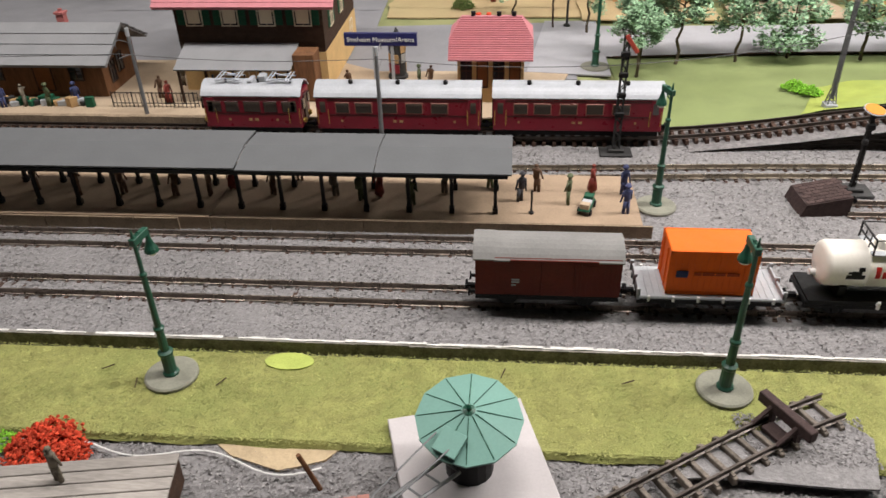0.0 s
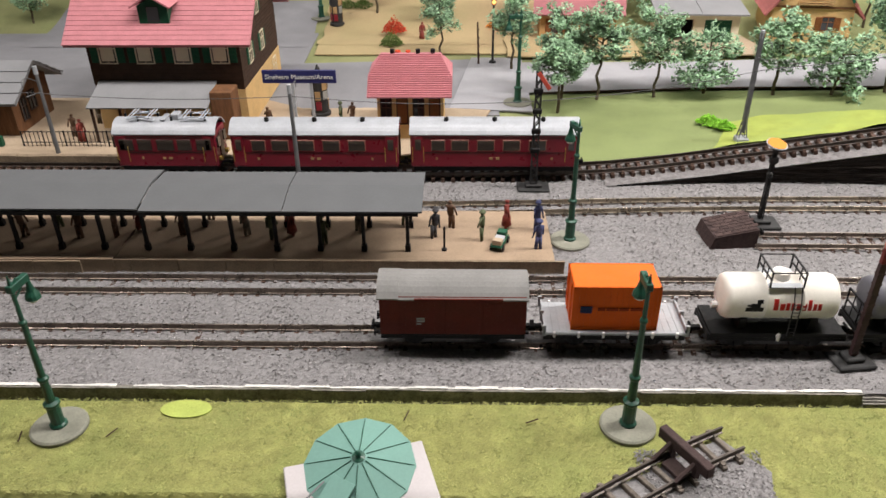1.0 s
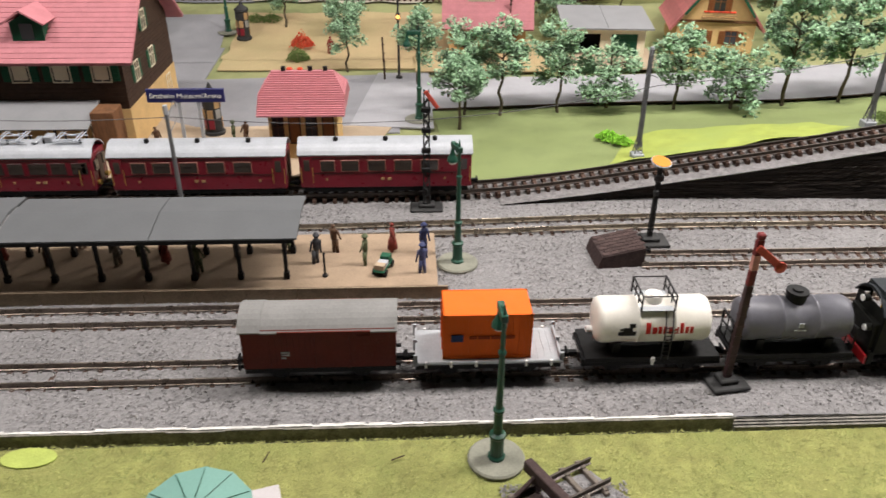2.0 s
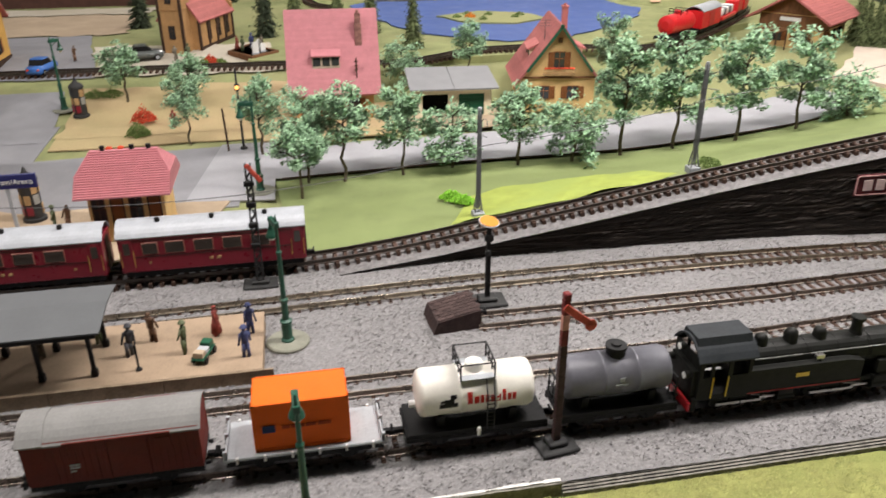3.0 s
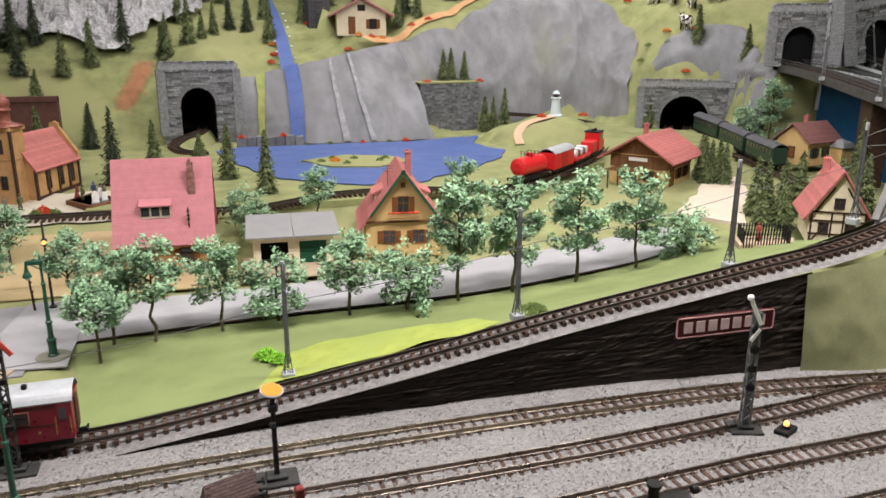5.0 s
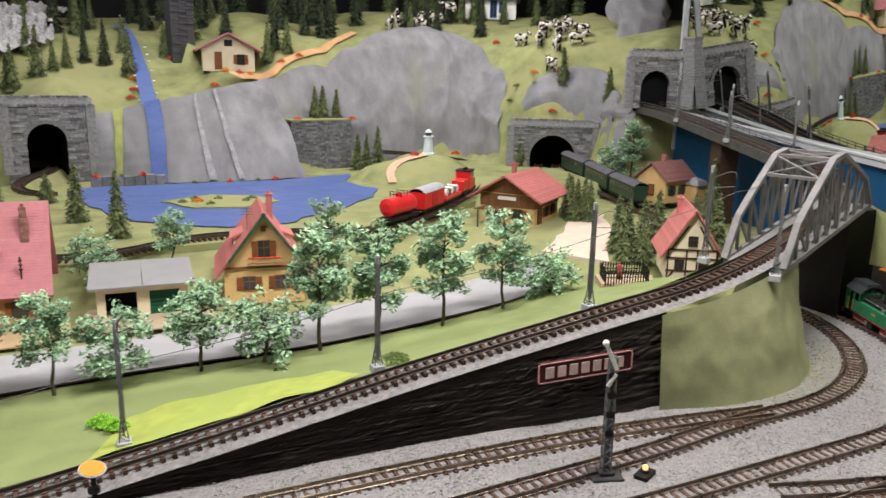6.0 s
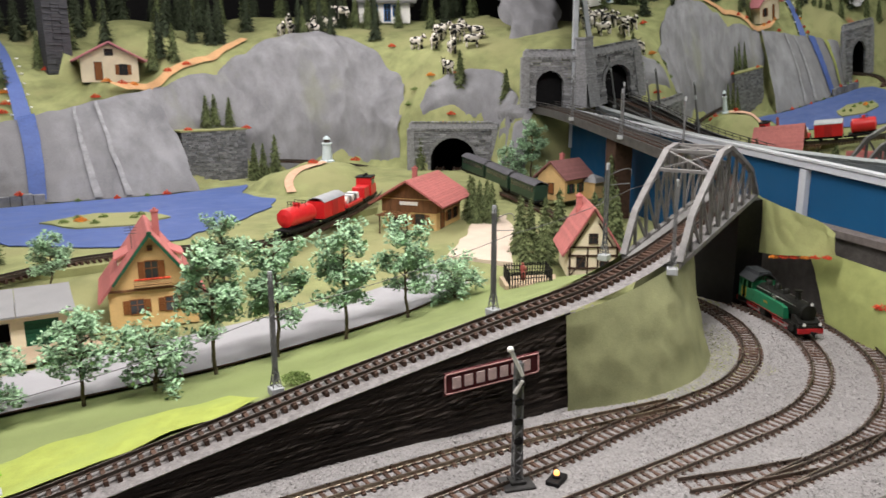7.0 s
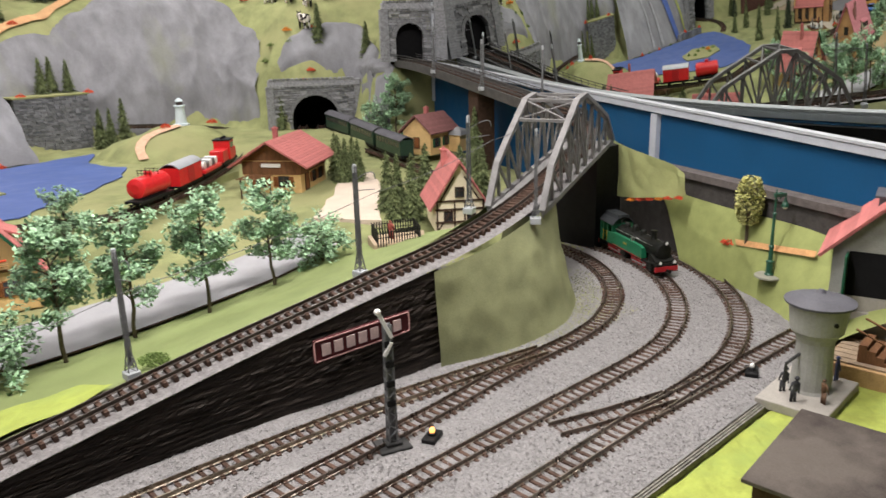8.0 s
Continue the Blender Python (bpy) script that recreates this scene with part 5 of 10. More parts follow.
def tankcar(m, white):
    th = empty("tank_wagon", "white tank wagon with red and black emblem bars" if white else "plain dark grey tank wagon with black dome", "wagon", m)
    l = 0.238 if white else 0.212
    underframe(th, l)
    r, hl, zc = (0.040, 0.092, 0.107) if white else (0.038, 0.090, 0.104)
    bm = bm0()
    prof = [(r * 0.25, -hl - 0.007), (r * 0.7, -hl - 0.005), (r * 0.93, -hl - 0.001), (r, -hl + 0.006), (r, -0.03), (r + 0.0007, -0.03), (r + 0.0007, -0.026), (r, -0.026), (r, 0.03), (r + 0.0007, 0.03), (r + 0.0007, 0.034), (r, 0.034), (r, hl - 0.006), (r * 0.93, hl + 0.001), (r * 0.7, hl + 0.005), (r * 0.25, hl + 0.007)]
    lathe(bm, prof, 36, pose(0, 0, zc, 0, 90, 0))
    part("tank", bm, M["tank_white"] if white else M["tank_grey"], th, smooth=True)
    bm = bm0()
    for x in (-0.06, 0.06):
        prism(bm, [(-0.030, 0.052), (0.030, 0.052), (0.034, 0.080), (-0.034, 0.080)], x - 0.006, x + 0.006, TURNY)
    box(bm, -l / 2 + 0.004, l / 2 - 0.004, -0.043, 0.043, 0.050, 0.056)
    part("saddle", bm, M["near_black"], th)
    bm = bm0()
    if white:
        rod(bm, (0, 0, zc + r - 0.004), (0, 0, zc + r + 0.010), 0.016, 0.014, 18)
        rod(bm, (0, 0, zc + r + 0.010), (0, 0, zc + r + 0.012), 0.011, 0.010, 18)
    else:
        rod(bm, (0, 0, zc + r - 0.004), (0, 0, zc + r + 0.014), 0.0165, 0.0165, 18)
        rod(bm, (0, 0, zc + r + 0.012), (0, 0, zc + r + 0.016), 0.019, 0.0185, 18)
        rod(bm, (0, 0, zc + r + 0.016), (0, 0, zc + r + 0.019), 0.009, 0.008, 12)
    part("dome", bm, M["tank_white"] if white else M["near_black"], th)
    bm = bm0()
    if white:
        box(bm, -0.028, 0.028, -0.031, 0.031, zc + r - 0.006, zc + r - 0.004)
        part("catwalk", bm, M["wagon_grey"], th)
        for x in (-0.028, 0.028):
            railing(th, x, -0.031, 0.031, zc + r - 0.005, zc + r + 0.024, 4)
        for s in (-1, 1):
            bm = bm0()
            rod(bm, (-0.028, s * 0.031, zc + r + 0.024), (0.028, s * 0.031, zc + r + 0.024), 0.0012, n=5)
            part("hand_rail", bm, M["near_black"], th)
    else:
        for s in (-1, 1):
            railing(th, s * (l / 2 - 0.004), -0.034, 0.034, 0.056, 0.100, 4)
    if white:
        for s in (-1, 1):
            bm = bm0()
            for x in (0.014, 0.026):
                rod(bm, (x, s * 0.0435, 0.052), (x, s * 0.043, zc + 0.008), 0.0011, n=5)
                rod(bm, (x, s * 0.043, zc + 0.008), (x, s * 0.031, zc + r - 0.004), 0.0011, n=5)
            for i in range(8):
                z = 0.060 + i * 0.008
                rod(bm, (0.014, s * 0.0433, z), (0.026, s * 0.0433, z), 0.0009, n=5)
            part("ladder", bm, M["mast_dark"], th)
            # emblem: plain shapes in its colours, bent to the tank
            def curved(x0, x1, a0, a1, lift):
                b = bm0()
                for i in range(4):
                    for j in range(4):
                        q = []
                        for u, v in ((i, j), (i + 1, j), (i + 1, j + 1), (i, j + 1)):
                            aa = radians(a0 + (a1 - a0) * v / 4)
                            q.append(b.verts.new((x0 + (x1 - x0) * u / 4, s * (r + lift) * math.cos(aa), zc + (r + lift) * math.sin(aa))))
                        b.faces.new(q)
                bmesh.ops.remove_doubles(b, verts=b.verts, dist=1e-5)
                bmesh.ops.solidify(b, geom=b.faces[:], thickness=0.0004)
                return b
            for x0, x1, a0, a1 in ((-0.018, -0.010, -6, 24), (-0.007, 0.001, -6, 12), (0.003, 0.009, -6, 14), (0.0115, 0.0175, -6, 14), (0.0200, 0.0275, -6, 12), (0.030, 0.037, -6, 12), (0.0395, 0.0455, -6, 22), (0.048, 0.054, -6, 12), (0.056, 0.062, -6, 12)):
                part("emblem_bar", curved(x0, x1, a0, a1, 0.0006), M["red"], th)
            for x0, x1, a0, a1 in ((-0.064, -0.034, -10, 2), (-0.056, -0.040, 2, 12), (-0.046, -0.036, 12, 22), (-0.062, -0.056, 4, 10)):
                part("emblem_shape", curved(x0, x1, a0, a1, 0.0006), M["near_black"], th)
        bm = bm0()
        rod(bm, (0.0, -0.038, 0.052), (0.0, -0.046, 0.052), 0.004, n=8)
        rod(bm, (0.0, -0.046, 0.044), (0.0, -0.046, 0.058), 0.003, n=8)
        rod(bm, (-hl - 0.004, 0.0, zc - 0.02), (-hl - 0.016, 0.0, zc - 0.02), 0.006, n=10)
        part("valve", bm, M["white"], th)
    else:
        for s in (-1, 1):
            bm = bm0()
            box(bm, -0.004, 0.004, s * 0.0382 - 0.0006, s * 0.0382 + 0.0006, zc + 0.004, zc + 0.012)
            box(bm, -0.010, 0.010, s * 0.0385 - 0.0006, s * 0.0385 + 0.0006, zc - 0.004, zc - 0.001)
            part("marking", bm, M["wagon_grey"], th)
    return th


def tank_loco(m, body, trim, label):
    """A long articulated tank locomotive with two driving groups; it heads towards +x."""
    th = empty("steam_locomotive", label, "locomotive", m)
    L = 0.436
    bm = bm0()
    box(bm, -0.205, 0.20, -0.036, 0.036, 0.044, 0.054, bevel=0.001)
    box(bm, 0.198, 0.208, -0.044, 0.044, 0.030, 0.056, bevel=0.001)
    box(bm, -0.212, -0.202, -0.044, 0.044, 0.030, 0.056, bevel=0.001)
    part("running_board", bm, M["loco_black"], th)
    for x in (-0.150, -0.112, -0.074, 0.032, 0.070, 0.108):
        wheelset(th, x, 0.0175, material=trim)
    for s in (-1, 1):
        for a, b in ((-0.150, -0.074), (0.032, 0.108)):
            bm = bm0()
            box(bm, a - 0.006, b + 0.006, s * 0.0315 - 0.001, s * 0.0315 + 0.001, 0.026, 0.031)
            part("coupling_rod", bm, M["steel"], th)
            bm = bm0()
            box(bm, b, b + 0.052, s * 0.0335 - 0.001, s * 0.0335 + 0.001, 0.033, 0.037)
            rod(bm, (b - 0.02, s * 0.034, 0.044), (b + 0.03, s * 0.034, 0.036), 0.0013, n=5)
            part("piston_rod", bm, M["steel"], th)
    for s in (-1, 1):
        for b in (-0.03, 0.158):
            bm = bm0()
            rod(bm, (b - 0.016, s * 0.033, 0.036), (b + 0.018, s * 0.033, 0.036), 0.0105, n=14)
            box(bm, b - 0.014, b + 0.016, s * 0.033 - 0.009, s * 0.033 + 0.009, 0.040, 0.055, bevel=0.001)
            part("cylinder", bm, M["loco_black"], th)
    bm = bm0()
    lathe(bm, [(0.022, 0.0), (0.030, 0.002), (0.030, 0.25), (0.031, 0.25), (0.031, 0.30), (0.026, 0.304), (0.010, 0.306)], 26, pose(-0.115, 0, 0.098, 0, 90, 0))
    for x in (-0.05, 0.01, 0.07, 0.13):
        lathe(bm, [(0.0307, x), (0.0307, x + 0.003)], 26, pose(0, 0, 0.098, 0, 90, 0))
    part("boiler", bm, M["loco_black"], th, smooth=False)
    for s in (-1, 1):
        bm = bm0()
        prism(bm, [(-0.108, 0.056), (0.112, 0.056), (0.112, 0.095), (0.085, 0.101), (-0.108, 0.101)], s * 0.024, s * 0.0445)
        part("side_tank", bm, body, th)
        bm = bm0()
        box(bm, -0.02, 0.005, s * 0.0452 - 0.0006, s * 0.0452 + 0.0006, 0.078, 0.086)
        part("number_plate", bm, M["brass"], th)
    bm = bm0()
    for s in (-1, 1):
        box(bm, -0.108, 0.112, s * 0.0445 - 0.001, s * 0.0445 + 0.001, 0.0545, 0.0565)
    part("red_trim", bm, M["loco_red"], th)
    # cab
    for s in (-1, 1):
        bm = bm0()
        pierced(bm, (-0.205, -0.198, -0.184, -0.178, -0.152, -0.144, -0.114, -0.108), (0.054, 0.098, 0.126, 0.132), [(1, 1), (3, 0), (3, 1), (5, 1)], s * 0.043 - 0.0015, s * 0.043 + 0.0015)
        part("cab_side", bm, body, th)
    for x in (-0.205, -0.111):
        bm = bm0()
        box(bm, x, x + 0.003, -0.043, 0.043, 0.054, 0.132)
        part("cab_wall", bm, body, th)
    bm = bm0()
    prism(bm, arch_roof(0.047, 0.131, 0.030, 12), -0.210, -0.100, TURNY)
    prism(bm, [(-0.028, 0.150), (0.028, 0.150), (0.022, 0.165), (-0.022, 0.165)], -0.205, -0.105, TURNY)
    part("roof", bm, M["loco_roof"], th)
    bm = bm0()
    for s in (-1, 1):
        for x in (-0.179, -0.151):
            rod(bm, (x, s * 0.0455, 0.056), (x, s * 0.0455, 0.098), 0.0014, n=6)
    part("hand_rail", bm, M["yellow"], th)
    # coal bunker
    bm = bm0()
    box(bm, -0.214, -0.203, -0.038, 0.038, 0.056, 0.110, bevel=0.001)
    part("bunker", bm, body, th)
    for x, rr, h in ((-0.070, 0.0115, 0.022), (-0.012, 0.0125, 0.026), (0.045, 0.0115, 0.022)):
        bm = bm0()
        lathe(bm, [(rr * 1.15, 0), (rr, 0.004), (rr, h * 0.62), (rr * 0.8, h * 0.86), (rr * 0.3, h)], 18, Matrix.Translation((x, 0, 0.124)))
        part("dome", bm, M["loco_black"], th, smooth=True)
    bm = bm0()
    lathe(bm, [(0.012, 0), (0.0095, 0.006), (0.009, 0.026), (0.0125, 0.028), (0.0125, 0.033), (0.008, 0.033)], 18, Matrix.Translation((0.118, 0, 0.126)))
    part("chimney", bm, M["loco_black"], th)
    bm = bm0()
    box(bm, 0.155, 0.205, -0.040, 0.040, 0.054, 0.060, bevel=0.001)
    prism(bm, [(0.150, 0.060), (0.200, 0.060), (0.200, 0.066), (0.165, 0.085), (0.150, 0.085)], -0.038, 0.038)
    part("front_deck", bm, M["loco_black"], th)
    for x in (0.205, -0.219):
        bm = bm0()
        box(bm, x, x + 0.005, -0.045, 0.045, 0.032, 0.050, bevel=0.001)
        part("buffer_beam", bm, M["loco_red"], th)
    for x, y, z, s in ((0.204, -0.028, 0.066, 1), (0.204, 0.028, 0.066, 1), (0.192, 0, 0.132, 1), (-0.216, -0.03, 0.100, -1), (-0.216, 0.03, 0.100, -1), (-0.214, 0, 0.140, -1)):
        bm = bm0()
        rod(bm, (x, y, z), (x + s * 0.010, y, z), 0.0065, 0.0075, 14)
        lamp = part("headlamp", bm, M["loco_black"], th)
        bm = bm0()
        rod(bm, (x + s * 0.0101, y, z), (x + s * 0.0112, y, z), 0.006, n=14)
        part("lens", bm, M["white"], lamp)
    bm = bm0()
    for s in (-1, 1):
        rod(bm, (-0.1, s * 0.0325, 0.116), (0.16, s * 0.0325, 0.116), 0.0011, n=5)
        box(bm, 0.02, 0.035, s * 0.034 - 0.004, s * 0.034 + 0.004, 0.101, 0.112)
    rod(bm, (0.015, 0.012, 0.126), (0.015, 0.030, 0.110), 0.0015, n=5)
    part("pipework", bm, M["steel"], th)
    for s in (-1, 1):
        coupler(th, s * 0.213, s)
    return th


def coach(m, l=0.424, motor=False):
    th = empty("rail_car" if motor else "railway_coach", "dark red electric rail car with pantographs on a silver roof" if motor else "dark red passenger coach with pale silver roof", "train", m, "red passenger train")
    w, z0, z1 = 0.0435, 0.040, 0.128
    bm = bm0()
    box(bm, -l / 2 + 0.004, l / 2 - 0.004, -w, w, z0, z1, bevel=0.002)
    part("body", bm, M["maroon"], th)
    bm = bm0()
    prism(bm, arch_roof(w + 0.002, z1 - 0.001, 0.027, 14), -l / 2 + 0.001, l / 2 - 0.001, TURNY)
    part("roof", bm, M["silver_roof"], th, smooth=False)
    bm = bm0()
    box(bm, -l / 2 + 0.01, l / 2 - 0.01, -0.036, 0.036, 0.026, 0.040)
    part("underframe", bm, M["near_black"], th)
    for x in ((-l * 0.3, l * 0.3) if not motor else (-l * 0.26, l * 0.26)):
        for d in (-0.022, 0.022):
            wheelset(th, x + d, 0.014)
        bm = bm0()
        for s in (-1, 1):
            box(bm, x - 0.04, x + 0.04, s * 0.031 - 0.002, s * 0.031 + 0.002, 0.026, 0.038, bevel=0.001)
        part("bogie", bm, M["near_black"], th)
    if motor:
        wins = [(-0.098, 0.016), (-0.052, 0.016), (0.0, 0.020), (0.048, 0.016), (0.096, 0.016)]
    else:
        wins = [(-l / 2 + 0.072, 0.016)] + [(-l / 2 + 0.126 + 0.064 * i, 0.020) for i in range(4)]
    for s in (-1, 1):
        for x, hw in wins:
            bm = bm0()
            box(bm, x - hw - 0.002, x + hw + 0.002, s * w - 0.0015, s * w + 0.0015, 0.083, 0.113, bevel=0.0008)
            wf = part("window", bm, M["frame_red"] if not motor else M["maroon_dark"], th)
            bm = bm0()
            box(bm, x - hw, x + hw, s * (w + 0.0012) - 0.0008, s * (w + 0.0012) + 0.0008, 0.0855, 0.1105)
            box(bm, x - hw, x + hw, s * (w + 0.002) - 0.0006, s * (w + 0.002) + 0.0006, 0.102, 0.1032)
            part("pane", bm, M["carwindow"], wf)
        for x in (-l / 2 + 0.022, l / 2 - 0.022):
            bm = bm0()
            box(bm, x - 0.012, x + 0.012, s * w - 0.0012, s * w + 0.0012, 0.044, 0.122, bevel=0.0006)
            dd = part("door", bm, M["maroon"], th)
            bm = bm0()
            box(bm, x - 0.007, x + 0.007, s * (w + 0.001) - 0.001, s * (w + 0.001) + 0.001, 0.086, 0.114)
            part("pane", bm, M["carwindow"], dd)
            bm = bm0()
            for dx in (-0.014, 0.014):
                rod(bm, (x + dx, s * (w + 0.003), 0.055), (x + dx, s * (w + 0.003), 0.095), 0.0009, n=5)
            part("hand_rail", bm, M["brass"], th)
        bm = bm0()
        box(bm, -l / 2 + 0.036, l / 2 - 0.036, s * w - 0.0008, s * w + 0.0008, 0.0775, 0.0795)
        box(bm, -l / 2 + 0.006, l / 2 - 0.006, s * w - 0.0008, s * w + 0.0008, 0.117, 0.119)
        part("waist_strip", bm, M["maroon_dark"], th)
        bm = bm0()
        for x in ((-0.012, -0.004), (0.004, 0.013), (-l / 2 + 0.066, -l / 2 + 0.071), (l / 2 - 0.071, l / 2 - 0.066)):
            box(bm, x[0], x[1], s * (w + 0.0006) - 0.0005, s * (w + 0.0006) + 0.0005, 0.060, 0.066)
        part("marking", bm, M["wood_light"], th)
    for sx in (-1, 1):
        bm = bm0()
        box(bm, sx * (l / 2 - 0.003) - 0.002, sx * (l / 2 - 0.003) + 0.002, -0.014, 0.014, 0.044, 0.120, bevel=0.001)
        part("gangway", bm, M["wood_dark"] if not motor else M["maroon_dark"], th)
        coupler(th, sx * (l / 2 - 0.004), sx)
    if not motor:
        for i in range(3):
            bm = bm0()
            lathe(bm, [(0.006, 0), (0.006, 0.004), (0.004, 0.007), (0.0065, 0.008), (0.0045, 0.011)], 12, Matrix.Translation((-0.12 + 0.12 * i, -0.012, 0.149)))
            part("roof_vent", bm, M["near_black"], th)
    else:
        for cx, up in ((-0.060, 0.007), (0.072, 0.005)):
            bm = bm0()
            for s in (-1, 1):
                rod(bm, (cx - 0.035, s * 0.020, 0.158), (cx + 0.035, s * 0.020, 0.158), 0.0014, n=6)
                rod(bm, (cx - 0.030, s * 0.018, 0.158), (cx + 0.012, s * 0.014, 0.158 + up * 0.5), 0.0011, n=5)
                rod(bm, (cx + 0.012, s * 0.014, 0.158 + up * 0.5), (cx - 0.020, s * 0.020, 0.158 + up), 0.0011, n=5)
                rod(bm, (cx + 0.030, s * 0.018, 0.158), (cx - 0.012, s * 0.014, 0.158 + up * 0.5), 0.0011, n=5)
                rod(bm, (cx - 0.012, s * 0.014, 0.158 + up * 0.5), (cx + 0.020, s * 0.020, 0.158 + up), 0.0011, n=5)
            for dx in (-0.02, 0.02, -0.028, 0.028):
                rod(bm, (cx + dx, -0.032, 0.158 + up), (cx + dx, 0.032, 0.158 + up), 0.0014, n=6)
            part("pantograph", bm, M["white_metal"], th)
        bm = bm0()
        box(bm, 0.015, 0.035, -0.014, 0.014, 0.152, 0.168, bevel=0.002)
        box(bm, -0.012, 0.002, -0.020, 0.020, 0.152, 0.158, bevel=0.002)
        part("roof_box", bm, M["silver_roof"], th)
        for k in range(6):
            bm = bm0()
            xx = -0.11 + 0.042 * k
            lathe(bm, [(0.0035, 0), (0.002, 0.004), (0.0035, 0.006), (0.002, 0.010)], 8, Matrix.Translation((xx, -0.014 if k % 2 else 0.012, 0.152)))
            part("insulator", bm, M["near_black"], th)
        for sx in (-1, 1):
            for y in (-0.026, 0.026):
                bm = bm0()
                rod(bm, (sx * (l / 2 - 0.004), y, 0.056), (sx * (l / 2 + 0.004), y, 0.056), 0.0065, n=12)
                part("headlamp", bm, M["brass"], th)
            bm = bm0()
            box(bm, sx * l / 2 - 0.005, sx * l / 2 + 0.001, -0.034, -0.016, 0.088, 0.114)
            box(bm, sx * l / 2 - 0.005, sx * l / 2 + 0.001, 0.016, 0.034, 0.088, 0.114)
            part("cab_window", bm, M["carwindow"], th)
    return th


Y1 = 1.221
boxcar(pose(0.172, Y1, -0.004))
flatcar(pose(0.452, Y1, -0.004))
container(pose(0.449, Y1, 0.0542))
tankcar(pose(0.730, Y1, -0.004), True)
tankcar(pose(0.976, Y1, -0.004), False)
tank_loco(pose(1.318, Y1 + 0.001, -0.004), M["loco_black"], M["near_black"], "long black articulated tank locomotive with rounded domes")
coach(pose(-0.555, 1.917, 0.006), 0.262, True)
coach(pose(-0.180, 1.915, 0.006), 0.424)
coach(pose(0.268, 1.918, 0.006), 0.424)
p, h = along(T2, length(T2) - 0.84)
tank_loco(Matrix.Translation(p + Vector((0, 0, -0.004))) @ pose(0, 0, 0, 0, 0, math.degrees(math.atan2(-h.y, -h.x))), M["loco_green"], M["loco_red"], "green and black tank locomotive with red wheels under the bridge")

# ---- buildings ----
def window(th, m, w, h, frame_mat, shutters=None, bars=True, door=False):
    """A framed window or door on a wall; m puts its middle on the wall, y outwards."""
    bm = bm0()
    t = 0.003
    if bars and not door:
        pierced(bm, (-w / 2 - t, -w / 2, -0.001, 0.001, w / 2, w / 2 + t), (-h / 2 - t, -h / 2, h * 0.12, h * 0.12 + 0.002, h / 2, h / 2 + t), [(1, 1), (1, 3), (3, 1), (3, 3)], -0.002, 0.004)
    else:
        pierced(bm, (-w / 2 - t, -w / 2, w / 2, w / 2 + t), (-h / 2 - t, -h / 2, h / 2, h / 2 + t), [(1, 1)], -0.002, 0.004)
    wf = part("door" if door else "window", bm, frame_mat, th, m=m)
    bm = bm0()
    box(bm, -w / 2, w / 2, -0.002, 0.0015, -h / 2, h / 2)
    part("leaf" if door else "pane", bm, M["brown_paint"] if door else M["window"], wf)
    if shutters:
        for s in (-1, 1):
            bm = bm0()
            x = s * (w * 0.75 + t)
            box(bm, x - w * 0.24, x + w * 0.24, 0.0, 0.003, -h / 2, h / 2, bevel=0.0005)
            for k in range(5):
                z = -h / 2 + h * (k + 0.5) / 5
                box(bm, x - w * 0.2, x + w * 0.2, 0.002, 0.0042, z - h * 0.06, z + h * 0.06)
            part("shutter", bm, shutters, wf)
    return wf


def roof_courses(th, l, half, z0, z1, over, n, material, parent_name="roof"):
    """A pitched roof along x made of overlapping tile courses; the ridge lies over y = 0."""
    slope = (z1 - z0) / half
    ro = part(parent_name, bm_prism([(-half - over, z0 - over * slope), (0, z1), (half + over, z0 - over * slope), (half + over, z0 - over * slope + 0.004), (0, z1 + 0.005), (-half - over, z0 - over * slope + 0.004)], -l / 2 - over, l / 2 + over), material, th)
    run = math.hypot(half + over, (half + over) * slope)
    ang = math.degrees(math.atan(slope))
    c = run / n
    b = bm0()
    box(b, -l / 2 - over - 0.001, l / 2 + over + 0.001, -c * 1.12, 0, 0.0, 0.0042)
    me = bpy.data.meshes.new("tile_course")
    b.to_mesh(me)
    b.free()
    me.materials.append(material)
    for i in range(n):
        d = run * i / n
        y, z = -d * math.cos(radians(ang)), z1 + 0.005 - d * math.sin(radians(ang))
        shared("tile_course", me, ro, Matrix.Translation((0, y, z)) @ pose(0, 0, 0, ang - 4.5, 0, 0))
        shared("tile_course", me, ro, pose(0, 0, 0, 0, 0, 180) @ Matrix.Translation((0, y, z)) @ pose(0, 0, 0, ang - 4.5, 0, 0))
    b = bm0()
    rod(b, (-l / 2 - over, 0, z1 + 0.004), (l / 2 + over, 0, z1 + 0.004), 0.0045, n=8)
    part("ridge", b, material, ro)
    return ro


def bm_prism(outline, a, b):
    x = bm0()
    prism(x, outline, a, b, TURNY)
    return x


